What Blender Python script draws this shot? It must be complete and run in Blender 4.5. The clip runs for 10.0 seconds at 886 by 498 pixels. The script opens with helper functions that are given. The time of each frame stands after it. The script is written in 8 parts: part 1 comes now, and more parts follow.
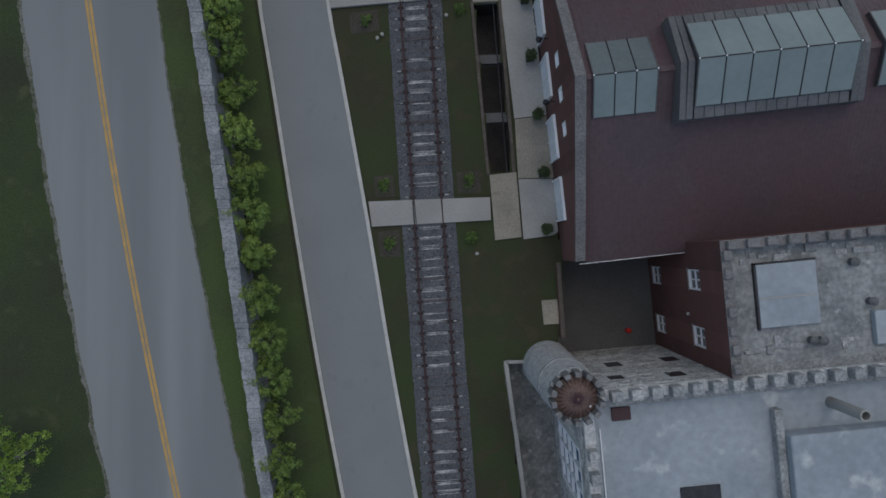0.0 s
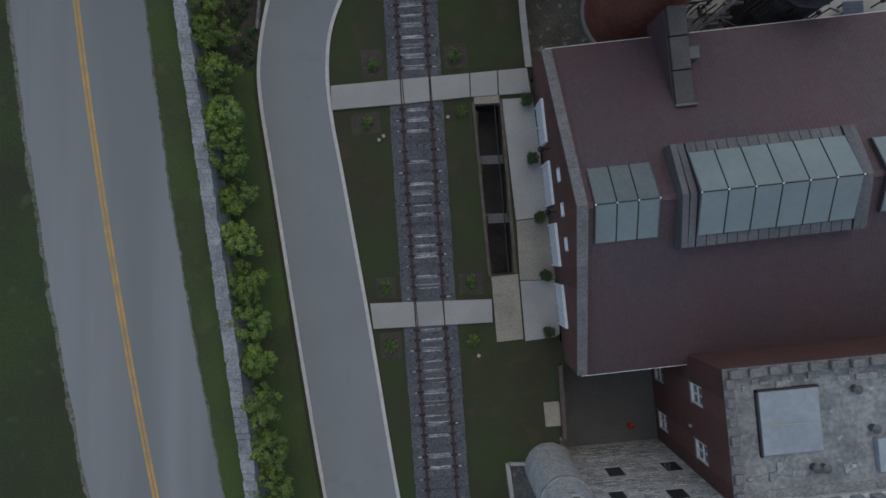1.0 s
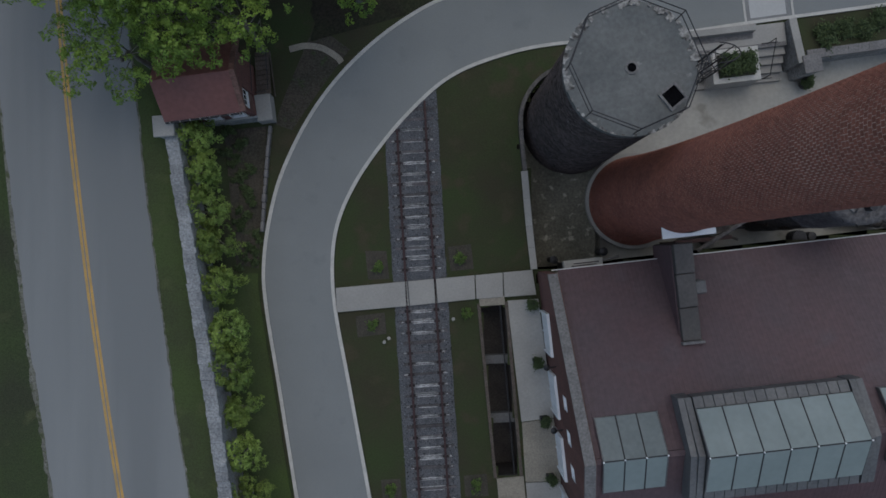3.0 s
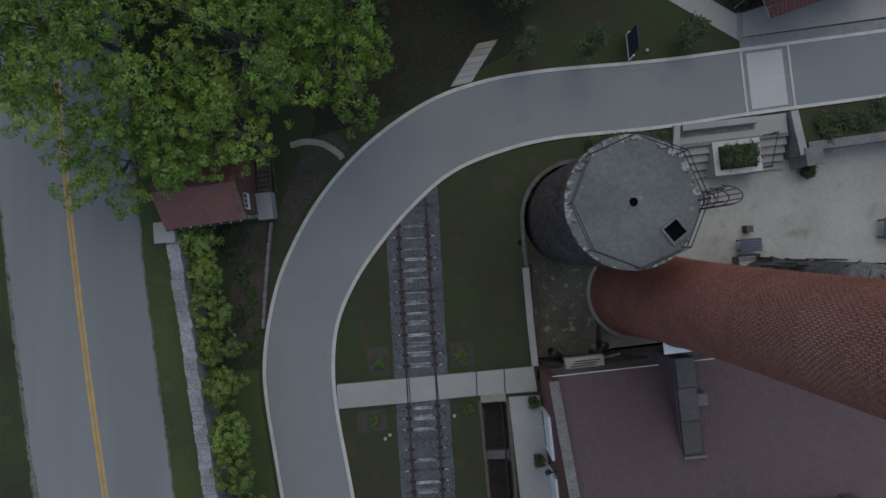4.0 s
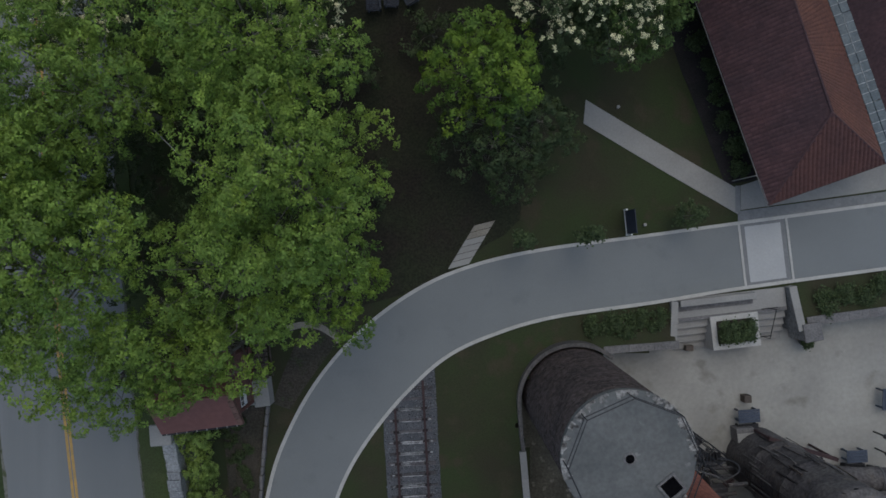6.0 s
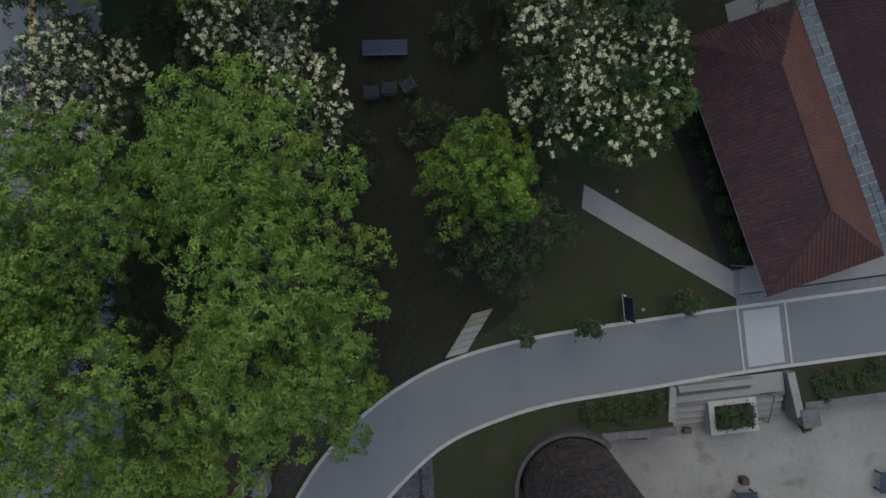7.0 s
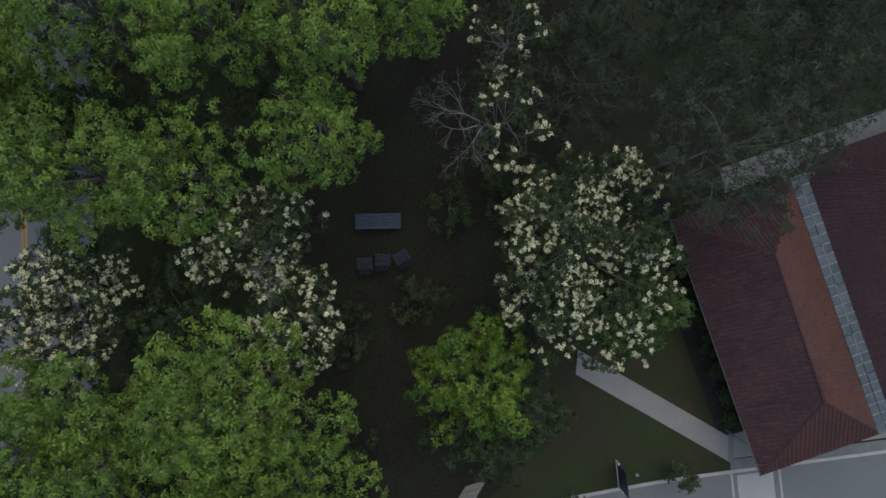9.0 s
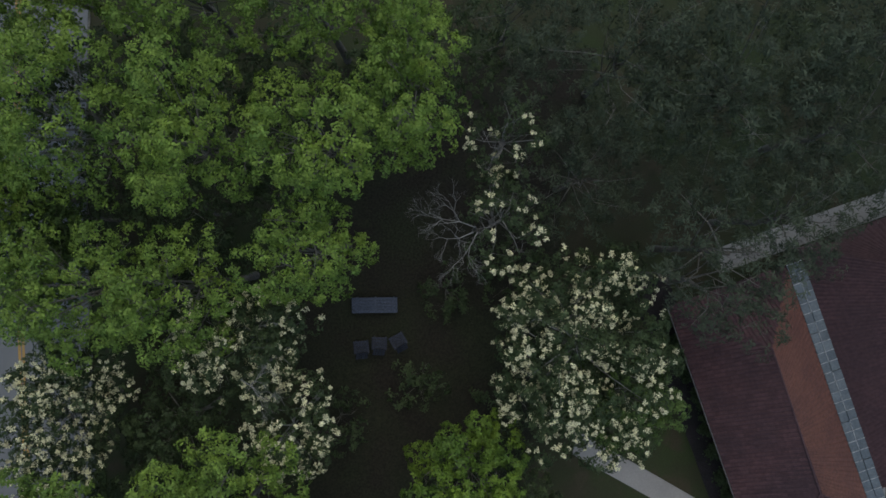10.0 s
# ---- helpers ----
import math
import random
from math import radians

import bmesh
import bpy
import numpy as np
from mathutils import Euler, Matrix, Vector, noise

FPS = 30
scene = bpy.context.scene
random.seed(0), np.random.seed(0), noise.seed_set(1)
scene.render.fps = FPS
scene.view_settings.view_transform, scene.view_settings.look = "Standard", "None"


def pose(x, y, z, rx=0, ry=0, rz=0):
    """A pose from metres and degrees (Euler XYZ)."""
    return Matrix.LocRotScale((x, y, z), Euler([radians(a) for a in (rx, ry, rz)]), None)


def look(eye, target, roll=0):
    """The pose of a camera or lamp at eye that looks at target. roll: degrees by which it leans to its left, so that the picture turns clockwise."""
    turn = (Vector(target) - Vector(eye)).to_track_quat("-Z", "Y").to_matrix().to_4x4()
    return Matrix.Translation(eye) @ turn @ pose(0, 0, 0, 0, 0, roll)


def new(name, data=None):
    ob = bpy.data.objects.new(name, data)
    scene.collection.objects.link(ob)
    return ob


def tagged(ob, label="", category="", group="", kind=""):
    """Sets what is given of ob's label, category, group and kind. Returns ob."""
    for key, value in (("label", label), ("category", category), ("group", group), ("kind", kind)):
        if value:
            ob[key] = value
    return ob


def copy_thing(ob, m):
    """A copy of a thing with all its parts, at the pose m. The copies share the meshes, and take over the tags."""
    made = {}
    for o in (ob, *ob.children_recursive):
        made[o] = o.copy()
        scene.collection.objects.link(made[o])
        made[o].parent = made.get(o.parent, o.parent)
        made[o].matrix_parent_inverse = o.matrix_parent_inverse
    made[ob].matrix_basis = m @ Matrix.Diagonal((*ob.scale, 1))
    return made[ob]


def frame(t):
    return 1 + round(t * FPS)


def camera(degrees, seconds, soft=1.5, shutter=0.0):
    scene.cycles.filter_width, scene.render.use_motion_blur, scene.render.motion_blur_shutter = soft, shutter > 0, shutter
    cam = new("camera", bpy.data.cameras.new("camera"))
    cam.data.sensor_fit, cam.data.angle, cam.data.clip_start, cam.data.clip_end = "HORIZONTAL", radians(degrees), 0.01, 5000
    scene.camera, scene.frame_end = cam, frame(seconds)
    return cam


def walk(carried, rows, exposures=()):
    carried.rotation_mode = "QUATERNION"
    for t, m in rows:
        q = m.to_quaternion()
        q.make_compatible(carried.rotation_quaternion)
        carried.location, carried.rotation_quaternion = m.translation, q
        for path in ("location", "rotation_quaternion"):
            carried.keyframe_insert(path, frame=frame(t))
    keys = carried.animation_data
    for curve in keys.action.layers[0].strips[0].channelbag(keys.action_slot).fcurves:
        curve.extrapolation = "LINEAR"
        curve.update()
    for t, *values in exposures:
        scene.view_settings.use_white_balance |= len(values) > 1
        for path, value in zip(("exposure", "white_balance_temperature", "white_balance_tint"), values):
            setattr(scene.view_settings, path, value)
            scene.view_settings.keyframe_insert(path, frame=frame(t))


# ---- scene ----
cam = camera(64.0, 10.0, soft=1.6)
METRES, EYE, TILT, LEAN, TURN = 48.8, 37.0, -90.0, 0.0, 0.0
ROWS = [
    (0.0, 0.0, 0.0, 0.0, 0.0, 0.0, -0.0),
    (0.5, -0.0008, 0.0006, 0.0533, -0.01, 0.07, 0.03),
    (1.0, 0.0001, 0.0008, 0.108, 0.14, 0.05, 0.03),
    (1.5, -0.0036, 0.0009, 0.1618, -0.03, 0.1, 0.06),
    (2.0, -0.0031, 0.0015, 0.2151, 0.1, 0.17, 0.07),
    (2.5, -0.007, 0.0015, 0.2691, -0.09, 0.14, 0.09),
    (4.0, -0.009, 0.0026, 0.4265, -0.05, -0.02, 0.08),
    (4.5, -0.0085, 0.0033, 0.4769, -0.03, -0.06, 0.08),
    (5.0, -0.0081, 0.004, 0.5263, -0.05, -0.12, 0.04),
    (5.5, -0.0068, 0.0044, 0.5748, -0.04, -0.13, 0.06),
    (7.0, -0.0019, 0.0067, 0.7214, 0.06, -0.47, -0.02),
    (7.5, 0.0001, 0.0075, 0.7696, 0.09, -0.61, -0.05),
    (8.0, 0.0014, 0.0083, 0.8166, 0.07, -0.69, -0.07),
    (8.5, 0.0029, 0.0093, 0.8631, 0.06, -0.72, -0.05),
    (9.0, 0.0052, 0.0107, 0.9096, 0.09, -0.82, -0.07),
    (9.5, 0.0071, 0.0118, 0.955, 0.07, -0.87, -0.07),
    (10.0, 0.0089, 0.0124, 0.9993, 0.11, -0.9, -0.07),
]
walk(cam, [(t, pose(0, 0, EYE, TILT, LEAN, TURN) @ pose(METRES * x, 0.96 * METRES * y, METRES * z, 90 + pitch, roll, yaw)) for t, x, y, z, yaw, pitch, roll in ROWS],
     exposures=[(0.0, -0.05, 6700, 3), (10.0, -0.05, 6700, 3)])

# world and sun: a dull, overcast evening sky
world = bpy.data.worlds.new("world")
scene.world = world
world.use_nodes = True
wn = world.node_tree
sky = wn.nodes.new("ShaderNodeTexSky")
sky.sky_type, sky.sun_disc = "NISHITA", False
sky.sun_elevation, sky.sun_rotation = radians(68), radians(10)
sky.air_density, sky.dust_density, sky.ozone_density = 1.0, 2.2, 1.0
wn.nodes["Background"].inputs["Strength"].default_value = 0.15
wn.links.new(sky.outputs["Color"], wn.nodes["Background"].inputs["Color"])
sun_data = bpy.data.lights.new("sun", "SUN")
sun_data.energy, sun_data.angle, sun_data.color = 0.42, radians(100), (1.0, 0.97, 0.94)
new("sun", sun_data).matrix_world = look((-2, 6, 34), (0, 0, 0))

# ---- materials ----


def mat(name, a, b, big=0.6, fine=25.0, rough=0.85, bump=0.25, metal=0.0, grain=0.35, island=0.0, each=0.0, third=None, third_at=0.62, spec=0.3, stretch=None):
    """Two colours mixed by broad noise, a fine grain over it, relief, and a third colour for stains."""
    m = bpy.data.materials.new(name)
    m.use_nodes = True
    t = m.node_tree
    bsdf = t.nodes["Principled BSDF"]
    co = t.nodes.new("ShaderNodeTexCoord")

    def noise_tex(scale, detail=5.0):
        n = t.nodes.new("ShaderNodeTexNoise")
        n.inputs["Scale"].default_value, n.inputs["Detail"].default_value = scale, detail
        t.links.new(co.outputs["Object"], n.inputs["Vector"])
        return n

    def ramp(src, lo, hi):
        r = t.nodes.new("ShaderNodeMapRange")
        r.inputs["From Min"].default_value, r.inputs["From Max"].default_value = lo, hi
        t.links.new(src, r.inputs["Value"])
        return r.outputs["Result"]

    def mix(fac, x, y, kind="MIX"):
        n = t.nodes.new("ShaderNodeMix")
        n.data_type, n.blend_type = "RGBA", kind
        for sock, v in ((n.inputs[0], fac), (n.inputs[6], x), (n.inputs[7], y)):
            if isinstance(v, bpy.types.NodeSocket):
                t.links.new(v, sock)
            elif isinstance(v, tuple):
                sock.default_value = (*v, 1.0)
            else:
                sock.default_value = v
        return n.outputs[2]

    n1, n2 = noise_tex(big), noise_tex(fine, 3.0)
    if stretch:
        mp = t.nodes.new("ShaderNodeMapping")
        mp.inputs["Scale"].default_value = stretch
        t.links.new(co.outputs["Object"], mp.inputs["Vector"])
        t.links.new(mp.outputs["Vector"], n1.inputs["Vector"])
    col = mix(ramp(n1.outputs["Fac"], 0.35, 0.65), a, b)
    if third:
        n3 = noise_tex(big * 2.7, 6.0)
        col = mix(ramp(n3.outputs["Fac"], third_at, third_at + 0.12), col, third)
    g = t.nodes.new("ShaderNodeMapRange")
    g.inputs["To Min"].default_value, g.inputs["To Max"].default_value = 1 - grain, 1 + grain
    g.inputs["From Min"].default_value, g.inputs["From Max"].default_value = 0.3, 0.7
    t.links.new(n2.outputs["Fac"], g.inputs["Value"])
    value = g.outputs["Result"]
    for amount, kind in ((island, "geo"), (each, "obj")):
        if amount:
            src = t.nodes.new("ShaderNodeNewGeometry" if kind == "geo" else "ShaderNodeObjectInfo")
            r = t.nodes.new("ShaderNodeMapRange")
            r.inputs["To Min"].default_value, r.inputs["To Max"].default_value = 1 - amount, 1 + amount
            t.links.new(src.outputs["Random Per Island" if kind == "geo" else "Random"], r.inputs["Value"])
            k = t.nodes.new("ShaderNodeMath")
            k.operation = "MULTIPLY"
            t.links.new(value, k.inputs[0])
            t.links.new(r.outputs["Result"], k.inputs[1])
            value = k.outputs[0]
    hsv = t.nodes.new("ShaderNodeHueSaturation")
    t.links.new(col, hsv.inputs["Color"])
    t.links.new(value, hsv.inputs["Value"])
    t.links.new(hsv.outputs["Color"], bsdf.inputs["Base Color"])
    bsdf.inputs["Roughness"].default_value, bsdf.inputs["Metallic"].default_value = rough, metal
    bsdf.inputs["Specular IOR Level"].default_value = spec
    if bump:
        bp = t.nodes.new("ShaderNodeBump")
        bp.inputs["Strength"].default_value, bp.inputs["Distance"].default_value = bump, 0.03
        t.links.new(n2.outputs["Fac"], bp.inputs["Height"])
        t.links.new(bp.outputs["Normal"], bsdf.inputs["Normal"])
    return m


def leafy(name, a, b, spread=0.28, each=0.0):
    """Leaves: diffuse with some light let through, each leaf its own shade."""
    m = mat(name, a, b, big=0.5, fine=2.6, rough=0.6, bump=0.0, grain=0.3, island=spread, each=each, spec=0.25)
    t = m.node_tree
    bsdf = t.nodes["Principled BSDF"]
    src = bsdf.inputs["Base Color"].links[0].from_socket
    tr, mx = t.nodes.new("ShaderNodeBsdfTranslucent"), t.nodes.new("ShaderNodeMixShader")
    t.links.new(src, tr.inputs["Color"])
    mx.inputs[0].default_value = 0.18
    t.links.new(bsdf.outputs["BSDF"], mx.inputs[1])
    t.links.new(tr.outputs["BSDF"], mx.inputs[2])
    t.links.new(mx.outputs[0], t.nodes["Material Output"].inputs["Surface"])
    return m


GRASS = mat("grass", (0.034, 0.049, 0.019), (0.038, 0.037, 0.022), big=0.3, fine=16, rough=0.95, bump=0.35, grain=0.16, third=(0.050, 0.045, 0.027), third_at=0.55)
ASPHALT = mat("road_asphalt", (0.204, 0.214, 0.218), (0.158, 0.167, 0.172), big=0.5, fine=40, rough=0.9, bump=0.2, grain=0.12, stretch=(1.0, 0.06, 1.0))
DRIVE = mat("drive_asphalt", (0.192, 0.206, 0.211), (0.178, 0.191, 0.197), big=0.35, fine=24, rough=0.9, bump=0.1, grain=0.06, third=(0.168, 0.181, 0.188), third_at=0.6)
PALE = mat("pale_concrete", (0.300, 0.296, 0.285), (0.255, 0.252, 0.244), big=0.5, fine=10, rough=0.9, bump=0.08, grain=0.07, each=0.06)
TAN = mat("tan_concrete", (0.275, 0.252, 0.212), (0.215, 0.198, 0.17), big=0.7, fine=14, rough=0.9, bump=0.25, grain=0.18, third=(0.20, 0.18, 0.15))
YARD = mat("yard_concrete", (0.345, 0.34, 0.318), (0.276, 0.272, 0.256), big=0.3, fine=5, rough=0.9, bump=0.15, grain=0.07, third=(0.225, 0.22, 0.20), third_at=0.6)
MOSSY = mat("mossy_concrete", (0.135, 0.13, 0.108), (0.10, 0.10, 0.083), big=0.8, fine=9, rough=0.95, bump=0.4, grain=0.25, third=(0.30, 0.285, 0.25), third_at=0.58)
STONE = mat("grey_stone", (0.28, 0.288, 0.29), (0.20, 0.207, 0.213), big=1.3, fine=8, rough=0.9, bump=0.6, grain=0.3, each=0.15, island=0.15, third=(0.14, 0.145, 0.15), third_at=0.6)
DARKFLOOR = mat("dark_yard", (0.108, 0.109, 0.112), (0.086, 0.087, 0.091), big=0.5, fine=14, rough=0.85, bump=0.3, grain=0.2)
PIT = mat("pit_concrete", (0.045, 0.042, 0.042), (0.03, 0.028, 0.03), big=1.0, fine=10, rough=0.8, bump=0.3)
BRICK = mat("red_brick", (0.145, 0.070, 0.062), (0.118, 0.060, 0.055), big=0.8, fine=12, rough=0.9, bump=0.4, grain=0.25, island=0.18, each=0.18)
MORTAR = mat("mortar", (0.54, 0.40, 0.35), (0.43, 0.32, 0.28), big=1.0, fine=14, rough=0.95, bump=0.3)
CHIM = mat("chimney_brick", (0.285, 0.110, 0.082), (0.235, 0.092, 0.072), big=0.5, fine=9, rough=0.9, bump=0.4, grain=0.22, island=0.16, each=0.16)
ROOF = mat("red_roof_metal", (0.094, 0.060, 0.066), (0.082, 0.060, 0.068), big=0.25, fine=5, rough=0.6, bump=0.1, grain=0.12, third=(0.092, 0.068, 0.076), third_at=0.58)
COPING = mat("grey_coping", (0.17, 0.165, 0.167), (0.13, 0.128, 0.13), big=1.2, fine=10, rough=0.85, bump=0.4, grain=0.25, each=0.05)
LEAD = mat("grey_flashing", (0.128, 0.128, 0.132), (0.100, 0.102, 0.108), big=0.8, fine=8, rough=0.55, bump=0.15, metal=0.2, grain=0.15, each=0.08)
GLAZE = mat("frosted_glazing", (0.192, 0.230, 0.232), (0.165, 0.202, 0.204), big=0.5, fine=4, rough=0.35, bump=0.05, grain=0.06, each=0.06, spec=0.5)
# darker copy of the glazing: the north panes' duller reflection as colour
DULLGLAZE = mat("dull_reflection_glazing", (0.125, 0.148, 0.152), (0.105, 0.126, 0.130), big=0.8, fine=5, rough=0.4, bump=0.05, grain=0.1, each=0.06, spec=0.5)
DARKMETAL = mat("dark_metal", (0.05, 0.05, 0.055), (0.035, 0.035, 0.04), big=2, fine=15, rough=0.5, metal=0.5, grain=0.2)
WHITE = mat("white_paint", (0.75, 0.76, 0.78), (0.66, 0.67, 0.70), big=2, fine=20, rough=0.6, bump=0.1, grain=0.06, each=0.05)
GLASS = mat("dark_glass", (0.03, 0.035, 0.04), (0.045, 0.05, 0.055), big=2, fine=3, rough=0.12, bump=0.0, grain=0.1, spec=0.6)
RUST = mat("rusty_rail", (0.072, 0.044, 0.046), (0.055, 0.036, 0.040), big=2, fine=30, rough=0.8, bump=0.3, metal=0.2)
TIE = mat("buried_tie", (0.105, 0.100, 0.105), (0.070, 0.066, 0.074), big=4, fine=30, rough=0.95, bump=0.5, grain=0.35, each=0.3)
TIEWORN = mat("bleached_tie", (0.33, 0.335, 0.345), (0.20, 0.205, 0.215), big=5, fine=30, rough=0.95, bump=0.5, grain=0.4, each=0.35)
DUCT = mat("dull_duct_sheet", (0.086, 0.080, 0.078), (0.062, 0.058, 0.058), big=0.8, fine=8, rough=0.6, bump=0.15, metal=0.1, grain=0.15, each=0.08)
WALLSTONE = mat("dark_wall_stone", (0.25, 0.262, 0.272), (0.155, 0.163, 0.175), big=0.9, fine=11, rough=0.9, bump=0.7, grain=0.32, each=0.05, third=(0.31, 0.318, 0.32), third_at=0.62)
VERGE = mat("verge_grass", (0.050, 0.076, 0.023), (0.042, 0.053, 0.024), big=0.3, fine=15, rough=0.95, bump=0.3, grain=0.2, third=(0.060, 0.073, 0.030), third_at=0.57)
ROUGHGRASS = mat("rough_bank_grass", (0.036, 0.052, 0.020), (0.032, 0.037, 0.021), big=0.3, fine=16, rough=0.95, bump=0.4, grain=0.25, third=(0.056, 0.062, 0.030), third_at=0.6)
BALLAST = mat("ballast", (0.102, 0.109, 0.122), (0.078, 0.083, 0.094), big=1.2, fine=22, rough=0.95, bump=1.0, grain=0.55)
CHIP = mat("ballast_chip", (0.125, 0.132, 0.147), (0.08, 0.086, 0.098), big=2, fine=20, rough=0.95, bump=0.2, island=0.6)
YELLOW = mat("yellow_line", (0.46, 0.28, 0.085), (0.33, 0.225, 0.10), big=1.5, fine=25, rough=0.85, bump=0.1, grain=0.2)
SILO = mat("silo_brick", (0.088, 0.070, 0.068), (0.058, 0.048, 0.049), big=0.8, fine=9, rough=0.9, bump=0.5, grain=0.3, island=0.4, third=(0.12, 0.11, 0.11), third_at=0.66)
SLAB = mat("silo_slab", (0.138, 0.143, 0.143), (0.104, 0.110, 0.111), big=0.7, fine=6, rough=0.9, bump=0.2, grain=0.13, third=(0.26, 0.26, 0.255), third_at=0.66)
CRUST = mat("flaking_rim", (0.30, 0.295, 0.285), (0.07, 0.066, 0.064), big=5.0, fine=9, rough=0.95, bump=0.8, grain=0.4)
MEMBRANE = mat("pale_membrane", (0.29, 0.32, 0.35), (0.23, 0.26, 0.29), big=0.3, fine=3, rough=0.7, bump=0.1, grain=0.10, third=(0.42, 0.44, 0.45), third_at=0.6)
RUBBLE = mat("patched_roof", (0.24, 0.25, 0.25), (0.15, 0.16, 0.165), big=0.9, fine=5, rough=0.9, bump=0.3, grain=0.25, third=(0.33, 0.34, 0.34), third_at=0.58)
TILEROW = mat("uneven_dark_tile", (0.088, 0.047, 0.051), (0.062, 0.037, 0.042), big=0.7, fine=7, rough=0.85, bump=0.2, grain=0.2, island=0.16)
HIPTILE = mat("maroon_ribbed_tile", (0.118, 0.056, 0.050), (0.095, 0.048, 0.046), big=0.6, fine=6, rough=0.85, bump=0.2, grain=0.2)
EASTTILE = mat("light_red_tile", (0.155, 0.072, 0.055), (0.125, 0.06, 0.05), big=0.6, fine=6, rough=0.85, bump=0.2, grain=0.2, island=0.15)
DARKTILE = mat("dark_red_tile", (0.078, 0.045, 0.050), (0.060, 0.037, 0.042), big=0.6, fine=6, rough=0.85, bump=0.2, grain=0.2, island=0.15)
BARK = mat("bark", (0.19, 0.18, 0.16), (0.125, 0.115, 0.10), big=2, fine=18, rough=0.95, bump=0.8, grain=0.3)
BEDSOIL = mat("brown_bed_soil", (0.060, 0.053, 0.045), (0.048, 0.046, 0.038), big=1.2, fine=16, rough=0.95, bump=0.5, grain=0.3)
SOIL = mat("dark_soil", (0.060, 0.052, 0.043), (0.044, 0.042, 0.033), big=0.7, fine=12, rough=0.95, bump=0.6, grain=0.4, third=(0.04, 0.055, 0.025), third_at=0.58)
BLUE = mat("blue_paint", (0.062, 0.078, 0.112), (0.048, 0.062, 0.092), big=2, fine=12, rough=0.6, bump=0.1, each=0.1)
BANNER = mat("blue_banner", (0.05, 0.12, 0.20), (0.04, 0.10, 0.17), big=1, fine=8, rough=0.7, bump=0.05)
TANK = mat("rusty_tank", (0.115, 0.108, 0.108), (0.066, 0.062, 0.068), big=0.8, fine=7, rough=0.8, bump=0.6, grain=0.4, third=(0.12, 0.105, 0.095), third_at=0.58)
WOOD = mat("dark_wood", (0.10, 0.085, 0.075), (0.075, 0.06, 0.052), big=2, fine=18, rough=0.85, bump=0.3)
# flat black that paints the unlit inside of hatches and vents on solid blocks
HOLE = mat("unlit_opening_black", (0.006, 0.006, 0.007), (0.004, 0.004, 0.005), big=2, fine=8, rough=1.0, bump=0.0, spec=0.0)
DEAD = mat("dead_bark", (0.27, 0.265, 0.25), (0.20, 0.195, 0.185), big=3, fine=20, rough=0.95, bump=0.4)
RED = mat("red_lacquer", (0.6, 0.03, 0.03), (0.5, 0.025, 0.03), big=3, fine=10, rough=0.4, bump=0.0)
LEAF = leafy("leaf_green", (0.200, 0.290, 0.050), (0.128, 0.212, 0.046), 0.28)
LEAF_YELLOW = leafy("leaf_yellow_green", (0.170, 0.255, 0.032), (0.090, 0.165, 0.034), 0.28)
LEAF_MID = leafy("leaf_mid", (0.092, 0.145, 0.038), (0.072, 0.120, 0.034), 0.28)
LEAF_DARK = leafy("leaf_dark", (0.064, 0.092, 0.038), (0.048, 0.074, 0.032))
LEAF_NEEDLE = leafy("needle_grey_green", (0.066, 0.084, 0.050), (0.046, 0.062, 0.038), 0.3)
LEAF_HEDGE = leafy("leaf_hedge", (0.190, 0.262, 0.062), (0.120, 0.195, 0.052), 0.28, 0.22)
TURRET = mat("pale_limestone", (0.46, 0.465, 0.465), (0.38, 0.385, 0.39), big=1.6, fine=7, rough=0.9, bump=0.6, grain=0.25, island=0.1, third=(0.24, 0.245, 0.25), third_at=0.62)
PETAL = leafy("cream_petal", (0.82, 0.79, 0.52), (0.70, 0.68, 0.42), 0.2)

# ---- builders ----


def sstep(a, b, x):
    t = min(1.0, max(0.0, (x - a) / (b - a)))
    return t * t * (3 - 2 * t)


def thing(name, label, category, at=(0, 0, 0), rz=0.0, group="", kind=""):
    ob = new(name)
    ob.empty_display_size = 0.3
    ob.matrix_basis = pose(*at, 0, 0, rz)
    return tagged(ob, label, category, group, kind)


def part(name, bm, material, parent=None, label="", smooth=False, at=None, rz=0.0):
    me = bpy.data.meshes.new(name)
    bm.to_mesh(me)
    bm.free()
    return mesh_part(name, me, material, parent, label, smooth, at, rz)


def mesh_part(name, me, material, parent=None, label="", smooth=False, at=None, rz=0.0):
    if material and not me.materials:
        me.materials.append(material)
    if smooth:
        me.polygons.foreach_set("use_smooth", [True] * len(me.polygons))
    ob = new(name, me)
    ob.parent = parent
    if at:
        ob.matrix_basis = pose(*at, 0, 0, rz)
    return tagged(ob, label)


def single(name, bm, material, label, category, kind="", smooth=False, at=None, rz=0.0, group=""):
    return tagged(part(name, bm, material, None, label, smooth, at, rz), label, category, group, kind)


def box(bm, x0, y0, z0, x1, y1, z1, bevel=0.0):
    vs = [bm.verts.new((x, y, z)) for z in (z0, z1) for x, y in ((x0, y0), (x1, y0), (x1, y1), (x0, y1))]
    fs = [bm.faces.new([vs[i] for i in q]) for q in ((3, 2, 1, 0), (4, 5, 6, 7), (0, 1, 5, 4), (1, 2, 6, 5), (2, 3, 7, 6), (3, 0, 4, 7))]
    if bevel:
        edges = list({e for f in fs for e in f.edges})
        bmesh.ops.bevel(bm, geom=edges, offset=bevel, segments=1, affect="EDGES")
    return bm


def boxed(*a, bevel=0.0):
    return box(bmesh.new(), *a, bevel=bevel)


